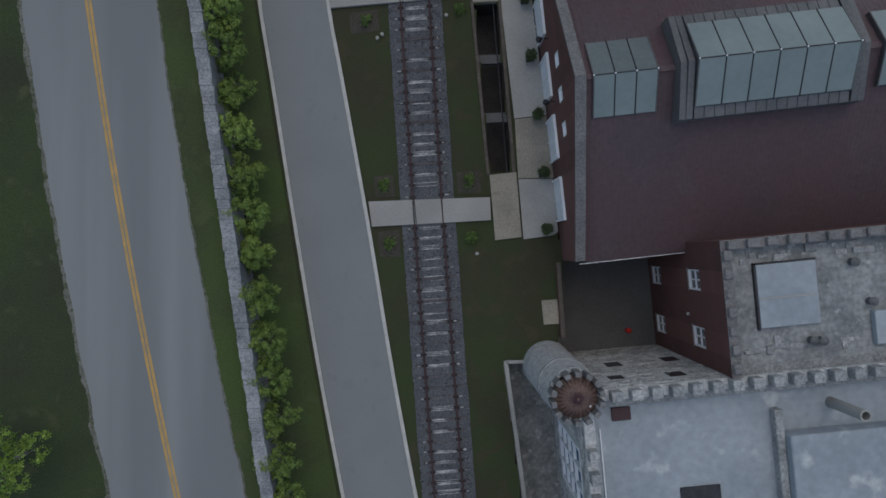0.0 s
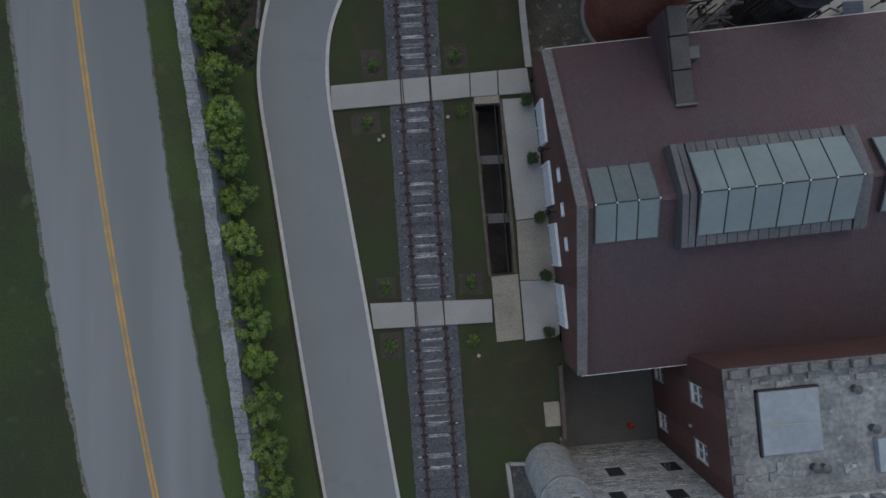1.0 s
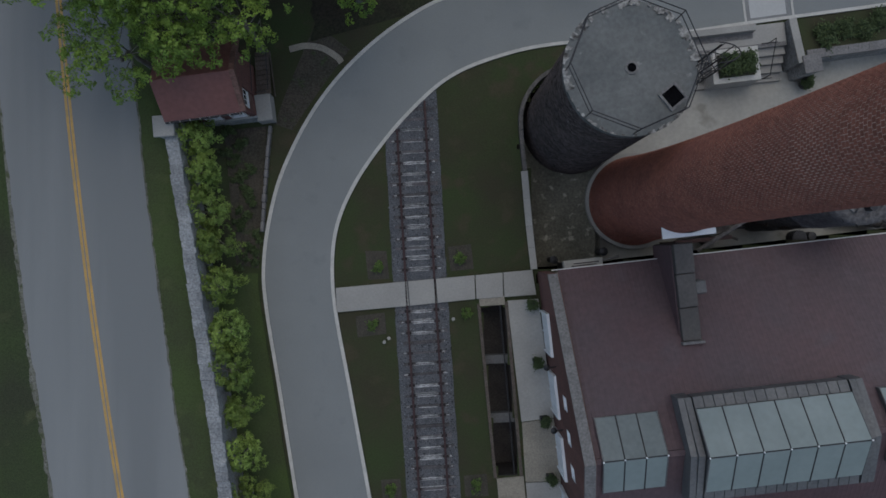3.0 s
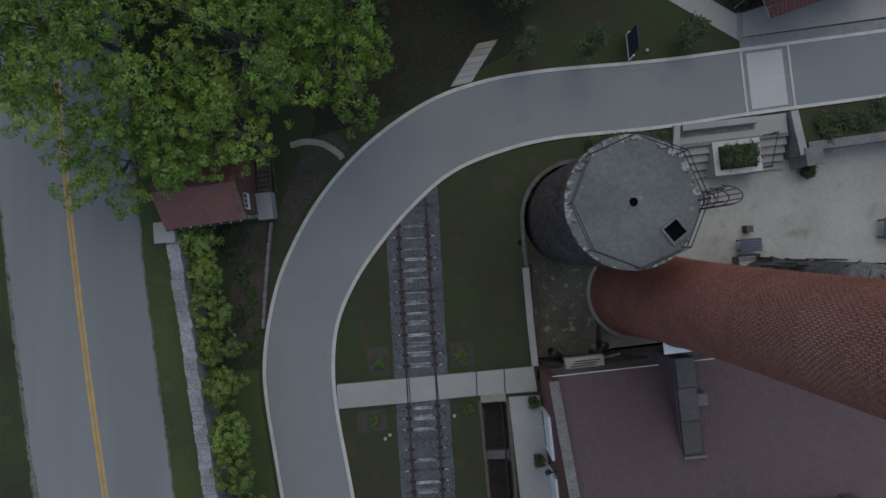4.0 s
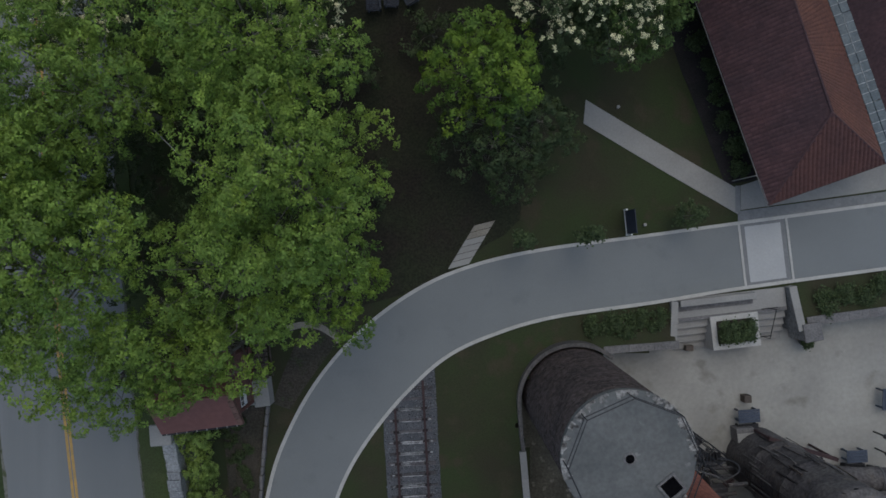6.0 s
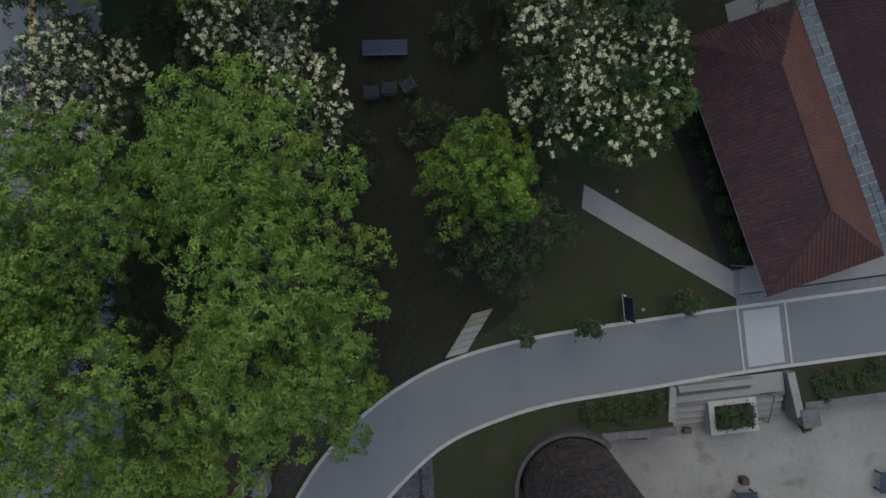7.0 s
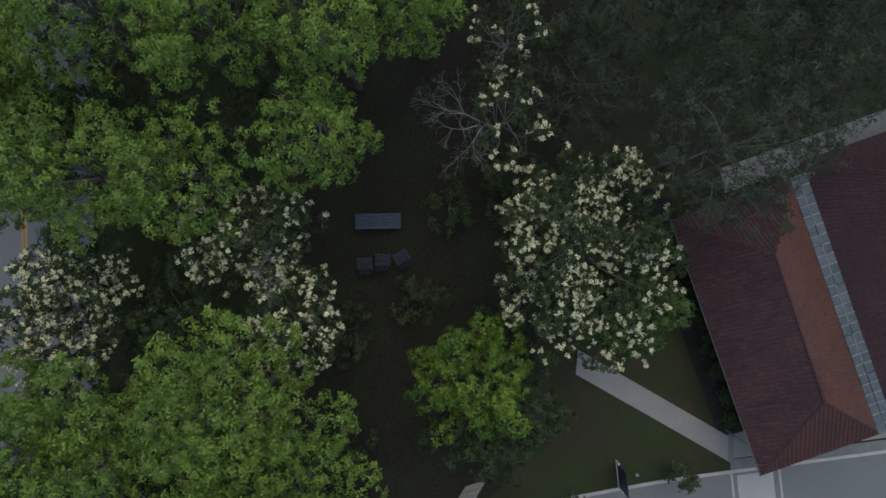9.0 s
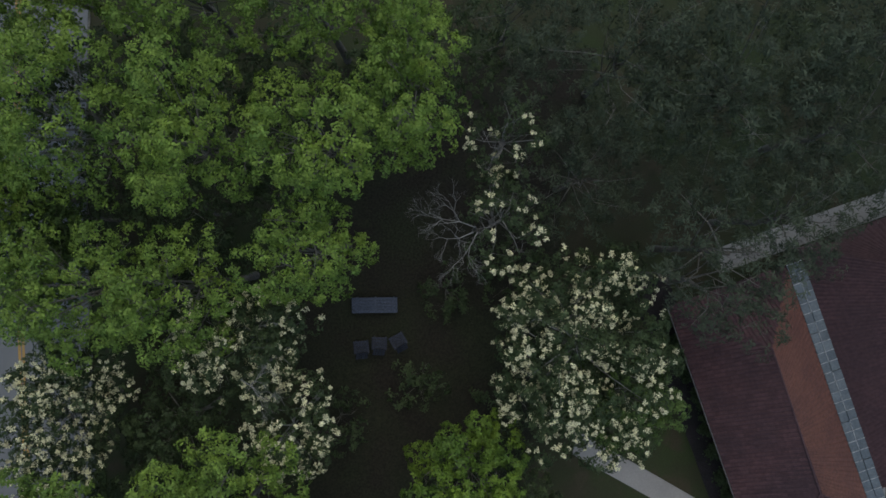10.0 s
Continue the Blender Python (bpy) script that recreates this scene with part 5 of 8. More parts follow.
def wing():
    w = thing("brick_wing", "red brick wing with a patched flat roof beside the castle", "building", (11.95, -5.35, -3.0), KROT)
    z = lambda q: q + 3.0
    top = lambda s: z(7.75)
    wins = [(1.3, -2.2), (3.95, -2.2), (1.3, 3.55), (3.95, 3.55)]
    for piece in loose_pieces(wall_bm(bmesh.new(), (0, 5.7), (0, 0), 0.4, 0, top, [(5.7 - v - 0.48, 5.7 - v + 0.48, z(q), z(q) + 1.5) for v, q in wins])):
        part("west_wall", piece, BRICK, w, "red brick wall")
    part("north_wall", wall_bm(bmesh.new(), (18, 5.7), (0.41, 5.7), 0.4, 0, top), BRICK, w)
    part("south_wall", wall_bm(bmesh.new(), (0.41, 0), (18, 0), 0.4, 0, lambda s: z(7.28)), STONE, w)
    part("roof", boxed(0.4, 0.4, z(6.8), 18, 5.3, z(7.25)), RUBBLE, w, "patched grey flat roof")
    for v, q in wins:
        win = window("window", (0.14, v, z(q)), -90, 0.96, 1.5, w, deep=0.12, panes=(2, 2), out=0.03)
    part("wall_coping", boxed(0.42, 5.29, z(7.752), 17.9, 5.72, z(7.83), bevel=0.01), COPING, w)
    part("wall_coping", boxed(-0.02, 0.0, z(7.752), 0.41, 5.72, z(7.83), bevel=0.01), COPING, w)
    rng = random.Random(9)
    for i in range(20):
        part("merlon", boxed(0.2 + 0.83 * i, 5.31, z(7.83), 0.7 + 0.83 * i, 5.68, z(8.1) + rng.uniform(-0.1, 0.1), bevel=0.04), COPING, w)
    for i in range(7):
        part("merlon", boxed(0.02, 0.2 + 0.78 * i, z(7.83), 0.38, 0.62 + 0.78 * i, z(8.0) + rng.uniform(-0.1, 0.1), bevel=0.04), COPING, w)
    for i in range(26):
        x, y = rng.uniform(0.6, 8), rng.choice((rng.uniform(0.6, 1.2), rng.uniform(4.6, 5.1)))
        part("roof_patch", boxed(x, y, z(7.25), x + rng.uniform(0.2, 0.7), y + rng.uniform(0.15, 0.45), z(7.27) + rng.uniform(0, 0.1), bevel=0.02), STONE, w)
    hatch = part("raised_panel", boxed(1.5, 1.9, z(7.25), 4.0, 4.55, z(7.5), bevel=0.02), MEMBRANE, w, "large pale raised roof panel")
    part("panel_trim", boxed(1.42, 1.82, z(7.255), 1.495, 4.63, z(7.46)), DARKMETAL, hatch)
    part("panel_trim", boxed(1.42, 4.555, z(7.255), 4.05, 4.63, z(7.46)), DARKMETAL, hatch)
    part("panel_seam", boxed(1.55, 3.1, z(7.5), 3.95, 3.16, z(7.53)), PALE, hatch)
    for x, y in ((5.6, 4.3), (6.2, 2.6), (3.6, 1.2), (4.0, 1.15)):
        part("vent", lathe(bmesh.new(), [(0.16, z(7.25)), (0.16, z(7.6)), (0.2, z(7.62)), (0.05, z(7.72))], 14, x, y), LEAD, w, "small roof vent")
    part("raised_panel", boxed(6.2, 0.8, z(7.25), 8.6, 2.2, z(7.6), bevel=0.03), MEMBRANE, w, "pale raised roof panel")
    part("wall_lamp", lathe(bmesh.new(), [(0.05, 0), (0.09, 0.03), (0.09, 0.09), (0.02, 0.14)], 12), PALE, w, at=(-0.09, 2.3, z(3.3)))


wing()
bm = lathe(bmesh.new(), [(0.14, 0), (0.15, 0.05), (0.12, 0.5), (0.04, 0.62), (0.0, 0.64)], 16, cap=False)
single("red_hydrant", bm, RED, "small bright red hydrant standing in the dark yard", "hydrant", at=(10.35, -4.55, GAP_Z))

# ---- the spring house with its valley roof ----
SROT = 19.6


def tiled_slope(bm, a, b, c, d, n, rib=0.028):
    """A roof slope a-b (eave) to d-c (upper edge) with ribs running up it."""
    a, b, c, d = Vector(a), Vector(b), Vector(c), Vector(d)
    nrm = (b - a).cross(d - a).normalized()
    if nrm.z < 0:
        nrm = -nrm
    prev = None
    for i in range(n + 1):
        for k, lift in ((0.0, 0.0), (0.35, rib), (0.7, rib * 0.9)):
            if i == n and k > 0:
                break
            f = (i + k) / n
            p, q = a.lerp(b, f) + nrm * lift, d.lerp(c, f) + nrm * lift
            cur = (bm.verts.new(p), bm.verts.new(q))
            if prev:
                bm.faces.new((prev[0], cur[0], cur[1], prev[1]))
            prev = cur
    return bm


def hip_ribs(a, b, top, n, rib=0.06):
    """A three-cornered hip a-b-top with ribs that run straight up from the eave."""
    a, b, top = Vector(a), Vector(b), Vector(top)
    nrm = (b - a).cross(top - a).normalized()
    if nrm.z < 0:
        nrm = -nrm
    along = (b - a).normalized()
    peak = (top - a).dot(along) / (b - a).length
    rise = top - a.lerp(b, peak)
    bm, prev = bmesh.new(), None
    for i in range(n + 1):
        for k, lift in ((0.0, 0.0), (0.4, rib), (0.75, rib)):
            if i == n and k > 0:
                break
            f = (i + k) / n
            h = f / peak if f < peak else (1 - f) / (1 - peak)
            p = a.lerp(b, f)
            cur = (bm.verts.new(p + nrm * lift), bm.verts.new(p + rise * h + nrm * lift))
            if prev:
                bm.faces.new((prev[0], cur[0], cur[1], prev[1]))
            prev = cur
    return bm


def tile_rows(a, b, c, d, seed, tall=0.36, wide=0.21):
    """A slope of overlapping barrel tiles in straight files up the roof, cut to its edges."""
    a, b, c, d = Vector(a), Vector(b), Vector(c), Vector(d)
    g = random.Random(seed)
    along = (b - a).normalized()
    nrm = along.cross(d - a).normalized()
    if nrm.z < 0:
        nrm = -nrm
    rise = (d - a) - along * (d - a).dot(along)
    H, W = rise.length, (b - a).length
    up = rise / H
    sd, sc = (d - a).dot(along), (c - a).dot(along)
    bm = bmesh.new()
    for r in range(int(H / tall) + 1):
        h0, h1 = r * tall, min(H, (r + 1.12) * tall)
        m = min(1.0, (r + 0.5) * tall / H)
        left, right = sd * m, W + (sc - W) * m
        for k in range(int(W / wide) + 1):
            s0, s1 = max(k * wide + 0.012, left), min((k + 1) * wide - 0.012, right)
            if s1 - s0 < 0.05:
                continue
            step = 0.03 + g.uniform(-0.006, 0.008)
            lo, hi = [], []
            for f, lift in ((0.0, 0.0), (0.3, 0.035), (0.7, 0.035), (1.0, 0.0)):
                p = a + along * (s0 + (s1 - s0) * f)
                lo.append(bm.verts.new(p + up * h0 + nrm * (step + lift)))
                hi.append(bm.verts.new(p + up * h1 + nrm * (0.006 + lift)))
            foot = [bm.verts.new(a + along * q + up * h0 - nrm * 0.02) for q in (s0, s1)]
            bm.faces.new((foot[0], foot[1], lo[3], lo[2], lo[1], lo[0]))
            for i in range(3):
                bm.faces.new((lo[i], lo[i + 1], hi[i + 1], hi[i]))
    return bm


def spring_house():
    h = thing("spring_house", "low building with twin hipped roofs of dark red ribbed tile", "building", (16.22, 32.53, -2.2), SROT)
    E, R, V = 3.15, 5.5, 4.0
    L = 13.6
    # local x east, y north; west hipped roof: eave x 0, ridge x 3.75, valley x 6.4
    rs, rn = (3.2, 3.35, R), (3.3, L - 3.0, R)
    vs_, vn = (6.3, 0.0, E), (6.3, L, V)
    # tile colour goes by slope here: west dark, south middling, east lightest
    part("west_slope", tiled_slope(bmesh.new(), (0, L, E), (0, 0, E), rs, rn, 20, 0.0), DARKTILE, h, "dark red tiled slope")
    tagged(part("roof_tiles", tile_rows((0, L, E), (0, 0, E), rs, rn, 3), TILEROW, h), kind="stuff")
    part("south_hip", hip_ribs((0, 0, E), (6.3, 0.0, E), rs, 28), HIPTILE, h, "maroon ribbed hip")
    part("north_hip", tiled_slope(bmesh.new(), (6.3, L, E), (0, L, E), rn, rn, 20, 0.0), DARKTILE, h)
    tagged(part("roof_tiles", tile_rows((6.3, L, E), (0, L, E), rn, rn, 4), TILEROW, h), kind="stuff")
    part("east_slope", tiled_slope(bmesh.new(), (6.3, 0.0, E), (6.3, L, E), rn, rs, 48, 0.035), EASTTILE, h, "lighter terracotta-red slope down to the valley")
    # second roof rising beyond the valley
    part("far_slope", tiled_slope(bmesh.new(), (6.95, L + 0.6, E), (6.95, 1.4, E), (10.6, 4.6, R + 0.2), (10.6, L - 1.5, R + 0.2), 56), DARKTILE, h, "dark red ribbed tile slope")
    part("far_hip", hip_ribs((6.95, 1.4, E), (15.2, 1.4, E), (10.6, 4.6, R + 0.2), 36), HIPTILE, h)
    part("far_back", tiled_slope(bmesh.new(), (15.2, 1.4, E), (15.2, L + 0.6, E), (10.6, L - 1.5, R + 0.2), (10.6, 4.6, R + 0.2), 40), DARKTILE, h)
    part("far_north_hip", tiled_slope(bmesh.new(), (15.2, L + 0.6, E), (6.95, L + 0.6, E), (10.6, L - 1.5, R + 0.2), (10.6, L - 1.5, R + 0.2), 26), DARKTILE, h)
    for a, b in ((rs, rn), ((0, 0, E), rs), ((6.3, 0, E), rs), ((0, L, E), rn), ((6.95, 1.4, E), (10.6, 4.6, R + 0.2)), ((10.6, 4.6, R + 0.2), (10.6, L - 1.5, R + 0.2))):
        part("ridge_tile", tube(bmesh.new(), a, b, 0.055, seg=8), DARKTILE, h)
    # soldered metal valley gutter, sheet by sheet
    n = 26
    for i in range(n):
        y0, y1 = L * i / n + 0.02, L * (i + 1) / n - 0.02
        for x0, x1 in ((6.16, 6.56), (6.60, 7.02)):
            part("valley_sheet", boxed(x0, y0, E + 0.12, x1, y1, E + 0.17 + 0.008 * (i % 3)), GUTTER, h)
            if (i * 7 + int(x0 * 3)) % 9:
                part("solder_seam", boxed(x0, y1 + 0.004, E + 0.13, x1, y1 + 0.036, E + 0.20), SEAM, h)
        if i % 5 and i > 6:
            part("solder_seam", boxed(6.565, y0, E + 0.13, 6.595, y1, E + 0.20), SEAM, h)
    part("stone_body", prism(bmesh.new(), [(1.65, 0.9), (14.0, 2.2), (14.0, L - 0.4), (1.65, L - 0.9)], 0, E - 0.02), STONE, h, "pale stone walls under the eaves")
    part("eave_gutter", tube(bmesh.new(), (-0.06, -0.1, E - 0.02), (-0.06, L, E - 0.02), 0.028), COPING, h, "thin grey gutter")
    part("fascia", boxed(0, -0.05, E - 0.16, 6.3, 0.0, E - 0.02), WOOD, h)
    part("downpipe", tube(bmesh.new(), (-0.08, 1.6, 0), (-0.08, 1.6, E), 0.03), PALE, h)


SEAM = mat("pale_solder", (0.36, 0.38, 0.39), (0.25, 0.27, 0.28), big=3, fine=9, rough=0.5, bump=0.1)
GUTTER = mat("soldered_gutter", (0.125, 0.15, 0.165), (0.09, 0.112, 0.128), big=2, fine=9, rough=0.5, bump=0.15, metal=0.25, grain=0.2, each=0.12)
spring_house()

# ---- the gatehouse by the road ----


def gatehouse():
    g = thing("gatehouse", "small red brick gatehouse with a red metal gable roof", "building", (-13.22, 21.98, 0.1), 7.5)
    L, W, E, R = 3.5, 2.75, 3.95, 5.0
    top = lambda s: E - 0.05 + (R - E) * (1 - abs(s - W / 2) / (W / 2))
    PEAKS[top] = (W / 2,)
    low = lambda s: E - 0.12
    part("gable_wall", wall_bm(bmesh.new(), (L - 0.05, 0.12), (L - 0.05, W + 0.1), 0.25, -0.3, lambda s: top(s) - 0.03, [(0.12, 1.08, 0.85, 2.95)]), BRICK, g, "red brick gable")
    part("gable_wall", wall_bm(bmesh.new(), (0.15, W + 0.1), (0.15, 0.12), 0.25, -0.3, lambda s: top(s) - 0.03), BRICK, g)
    part("long_wall", wall_bm(bmesh.new(), (0.41, 0.12), (L - 0.31, 0.12), 0.25, -0.3, low, [(0.75, 1.5, 1.4, 2.9), (2.0, 2.75, 1.4, 2.9)]), BRICK, g)
    part("long_wall", wall_bm(bmesh.new(), (L - 0.31, W + 0.1), (0.41, W + 0.1), 0.25, -0.3, low), BRICK, g)
    part("plinth", boxed(0.38, 0.02, -0.3, L + 0.02, 0.11, 1.0), STONE, g, "pale stone plinth")
    for s in (1.535, 2.785):
        window("window", (s, 0.16, 1.4), 0, 0.75, 1.5, g, deep=0.12, panes=(2, 2))
    door = part("door", boxed(-0.47, 0.06, 0, 0.47, 0.12, 2.1), GATECOPING, g, "red-brown door with a white glazed upper half", at=(L - 0.05, 0.72, 0.85), rz=90)
    part("upper_half", boxed(-0.4, 0.02, 1.0, 0.4, 0.058, 2.04, bevel=0.01), WHITE, door, "white glazed upper half")
    for x in (-0.34, -0.1, 0.14):
        part("door_pane", boxed(x, 0.012, 1.5, x + 0.2, 0.019, 1.95), GLASS, door)
    for x in (-0.38, 0.04):
        part("panel", boxed(x, 0.03, 0.2, x + 0.34, 0.058, 0.85, bevel=0.01), GATECOPING, door)
    for a, b in ((-0.25, W / 2), (W + 0.45, W / 2)):
        za = R - (R - E) * abs(a - W / 2) / (W / 2)
        bm = bmesh.new()
        q = [bm.verts.new((x, y, z + dz)) for dz in (0.0, 0.07) for x, y, z in ((-0.12, a, za), (L - 0.02, a, za), (L - 0.02, b, R), (-0.12, b, R))]
        for f in ((3, 2, 1, 0), (4, 5, 6, 7), (0, 1, 5, 4), (1, 2, 6, 5), (2, 3, 7, 6), (3, 0, 4, 7)):
            bm.faces.new([q[i] for i in f])
        bmesh.ops.recalc_face_normals(bm, faces=bm.faces[:])
        part("roof_slope", bm, GATEROOF, g, "dull red metal roof")
        for k in range(5):
            # terracotta coping along the raised gable, piece by piece
            f0, f1 = k / 5 + 0.004, (k + 1) / 5 - 0.004
            bm = bmesh.new()
            q = [bm.verts.new((x, a + (b - a) * f, za + (R - za) * f + dz)) for dz in (-0.1, 0.2) for x, f in ((L - 0.015, f0), (L + 0.24, f0), (L + 0.24, f1), (L - 0.015, f1))]
            for f in ((3, 2, 1, 0), (4, 5, 6, 7), (0, 1, 5, 4), (1, 2, 6, 5), (2, 3, 7, 6), (3, 0, 4, 7)):
                bm.faces.new([q[i] for i in f])
            bmesh.ops.recalc_face_normals(bm, faces=bm.faces[:])
            part("gable_coping", bm, GATECOPING, g, "brown-red gable coping")
        if a < 0:
            part("gutter", tube(bmesh.new(), (-0.1, a - 0.05, za), (L + 0.0, a - 0.05, za), 0.04), DARKMETAL, g)
            for k in range(8):
                part("bracket", boxed(0.1 + 0.47 * k, a - 0.09, za - 0.02, 0.135 + 0.47 * k, a + 0.0, za + 0.07), PALE, g)
    part("ridge_roll", tube(bmesh.new(), (-0.12, W / 2, R + 0.07), (L - 0.02, W / 2, R + 0.07), 0.05), GATEROOF, g)
    st = part("stoop", boxed(L - 0.04, -0.15, -0.3, L + 0.75, 1.2, 0.82, bevel=0.02), PALE, g, "pale concrete stoop")
    for k in range(9):
        part("tread", boxed(L + 0.08, 1.22 + 0.27 * k, 0.64 - 0.085 * k, L + 0.82, 1.44 + 0.27 * k, 0.69 - 0.085 * k, bevel=0.008), WOOD, st, "dark wooden tread")
    for x in (L + 0.02, L + 0.83):
        part("stringer", boxed(x, 1.21, -0.3, x + 0.05, 3.6, 0.0), WOOD, st)
        part("stair_rail", tube(bmesh.new(), (x + 0.02, 1.25, 1.5), (x + 0.02, 3.6, 0.85), 0.022), DARKMETAL, st)
    part("stoop_rail", tube(bmesh.new(), (L + 0.7, 1.16, 0.62), (L + 0.7, 1.16, 1.5), 0.02), DARKMETAL, st)
    part("stoop_rail", tube(bmesh.new(), (L + 0.2, 1.16, 1.5), (L + 0.7, 1.16, 1.5), 0.02), DARKMETAL, st)


GATECOPING = mat("gable_coping_tile", (0.165, 0.092, 0.078), (0.125, 0.076, 0.066), big=1.2, fine=9, rough=0.85, bump=0.3, grain=0.22, each=0.12)
GATEROOF = mat("gatehouse_roof", (0.172, 0.076, 0.068), (0.150, 0.068, 0.063), big=0.7, fine=5, rough=0.6, bump=0.1, grain=0.1)
gatehouse()

# ---- trees ----


def leaf_mesh(name, centres, sizes, rng, up=0.8, wide=0.33):
    """Leaves as small folded blades, one per centre."""
    n = len(centres)
    nrm = rng.normal(size=(n, 3))
    nrm /= np.linalg.norm(nrm, axis=1)[:, None]
    nrm[:, 2] = np.abs(nrm[:, 2]) + up
    nrm /= np.linalg.norm(nrm, axis=1)[:, None]
    t = np.cross(nrm, rng.normal(size=(n, 3)))
    t /= np.linalg.norm(t, axis=1)[:, None]
    b = np.cross(nrm, t)
    s = sizes[:, None]
    v = np.stack([centres - t * s * 0.5, centres + b * s * wide + nrm * s * 0.1, centres + t * s * 0.5 - nrm * s * 0.06, centres - b * s * wide + nrm * s * 0.1], axis=1).reshape(-1, 3)
    me = bpy.data.meshes.new(name)
    me.vertices.add(4 * n)
    me.vertices.foreach_set("co", v.astype(np.float32).ravel())
    me.loops.add(4 * n)
    me.loops.foreach_set("vertex_index", np.arange(4 * n, dtype=np.int32))
    me.polygons.add(n)
    me.polygons.foreach_set("loop_start", np.arange(0, 4 * n, 4, dtype=np.int32))
    me.update(calc_edges=True)
    return me


def crown_clumps(rng, radii, base, n, inner=0.5, lump=0.3, floor=-0.45):
    """Centres of leaf clumps in an uneven crown: (k, 3)."""
    out, tries = [], 0
    off = rng.uniform(0, 50)
    while len(out) < n and tries < n * 30:
        tries += 1
        d = rng.normal(size=3)
        d /= np.linalg.norm(d)
        if d[2] < floor:
            continue
        k = 1 + lump * noise.noise((d[0] * 2.1 + off, d[1] * 2.1, d[2] * 2.1)) + lump * 0.7 * noise.noise((d[0] * 4.5, d[1] * 4.5 + off, d[2] * 4.5))
        r = k * (inner + (1 - inner) * rng.uniform() ** 0.45)
        out.append((d[0] * radii[0] * r, d[1] * radii[1] * r, base + d[2] * radii[2] * r))
    return np.array(out)


def clump_leaves(rng, clumps, per, size, spread, flat=0.6):
    k = np.repeat(np.arange(len(clumps)), per)
    d = rng.normal(size=(len(k), 3)) * 0.55
    d[:, 2] = np.where(d[:, 2] < 0, d[:, 2] * 0.5, d[:, 2])
    r = rng.uniform(0.6, 1.15, len(k))
    scale = rng.uniform(0.65, 1.25, len(clumps))[k] * spread
    c = clumps[k] + d * (r * scale)[:, None] * np.array((1, 1, flat))
    return c, rng.uniform(0.65, 1.3, len(k)) * size


def crown_lobes(rng, radii, base, n, lobe, lump=0.3, floor=-0.3):
    """Billowing lobes spread over an uneven crown: their centres and radii."""
    out, rad, off = [], [], rng.uniform(0, 50)
    for tries in range(n * 60):
        if len(out) == n:
            break
        d = rng.normal(size=3)
        d /= np.linalg.norm(d)
        if d[2] < floor:
            continue
        k = 1 + lump * noise.noise((d[0] * 1.9 + off, d[1] * 1.9, d[2] * 1.9)) + lump * 0.6 * noise.noise((d[0] * 4.5, d[1] * 4.5 + off, d[2] * 4.5))
        outer = len(out) < 0.66 * n
        p = np.array((d[0] * radii[0], d[1] * radii[1], d[2] * radii[2])) * k * rng.uniform(0.86, 1.03)
        if not outer:
            a, q = rng.uniform(0, math.tau), 0.85 * math.sqrt(rng.random())
            p = np.array((math.cos(a) * q * radii[0], math.sin(a) * q * radii[1], radii[2] * (rng.uniform(-0.3, 0.25) - 0.3 * q * q)))
        r = lobe * rng.uniform(0.55, 1.2)
        near = (1.12 if outer else 0.75) - 0.25 * tries / (n * 60)
        if all(np.linalg.norm((p - q) * (1, 1, 0.7)) > near * 0.88 * (r + s) for q, s in zip(out, rad)):
            out.append(p)
            rad.append(r)
    return np.array(out) + (0, 0, base), np.array(rad)


def lobe_tufts(rng, lobes, rad, gap, bunch, thin=-0.22):
    """Bunches of leaf tufts all over the lobes' upper sides, with open cracks between them: the tufts and the bunches, each with the way it faces."""
    heads, out, off = [], [], rng.uniform(0, 90)
    for c, r in zip(lobes, rad):
        m = max(5, int(2.6 * (r / bunch) ** 2))
        d = rng.normal(size=(m * 3, 3))
        d /= np.linalg.norm(d, axis=1)[:, None]
        d = d[d[:, 2] > -0.3]
        kept = []
        for q in d:
            if len(kept) < m and all(np.dot(q, w) < 1 - 0.9 * (bunch / r) ** 2 for w in kept):
                kept.append(q)
        for q in kept:
            h = c + q * r * (0.84 + 0.5 * noise.noise((q[0] * 2.3 + c[0] * 3, q[1] * 2.3 + c[1] * 3, q[2] * 2.3 + off))) * rng.uniform(0.85, 1.08)
            if noise.noise((h[0] * 1.3, h[1] * 1.3, h[2] * 1.3 + off)) > thin:
                heads.append(h)
                out.append(q)
    heads, out = np.array(heads), np.array(out)
    away = np.linalg.norm(heads[:, None, :] - lobes[None], axis=2) / rad
    keep = (away < 0.6).sum(axis=1) < 1
    heads, out = heads[keep], out[keep]
    n = max(4, int(4.0 * (bunch / gap) ** 2))
    k = np.repeat(np.arange(len(heads)), n)
    axis = out * 0.7 + (0, 0, 0.5)
    axis /= np.linalg.norm(axis, axis=1)[:, None]
    d = rng.normal(size=(len(k), 3))
    d /= np.linalg.norm(d, axis=1)[:, None]
    turn = (d * axis[k]).sum(axis=1)
    d = np.where((turn < -0.1)[:, None], d - 2 * turn[:, None] * axis[k], d)
    size = rng.uniform(0.65, 1.25, len(heads))[k] * bunch
    return heads[k] + d * (size * rng.uniform(0.7, 1.1, len(k)))[:, None] * (1, 1, 0.8), d, heads + axis * bunch * 0.8, axis


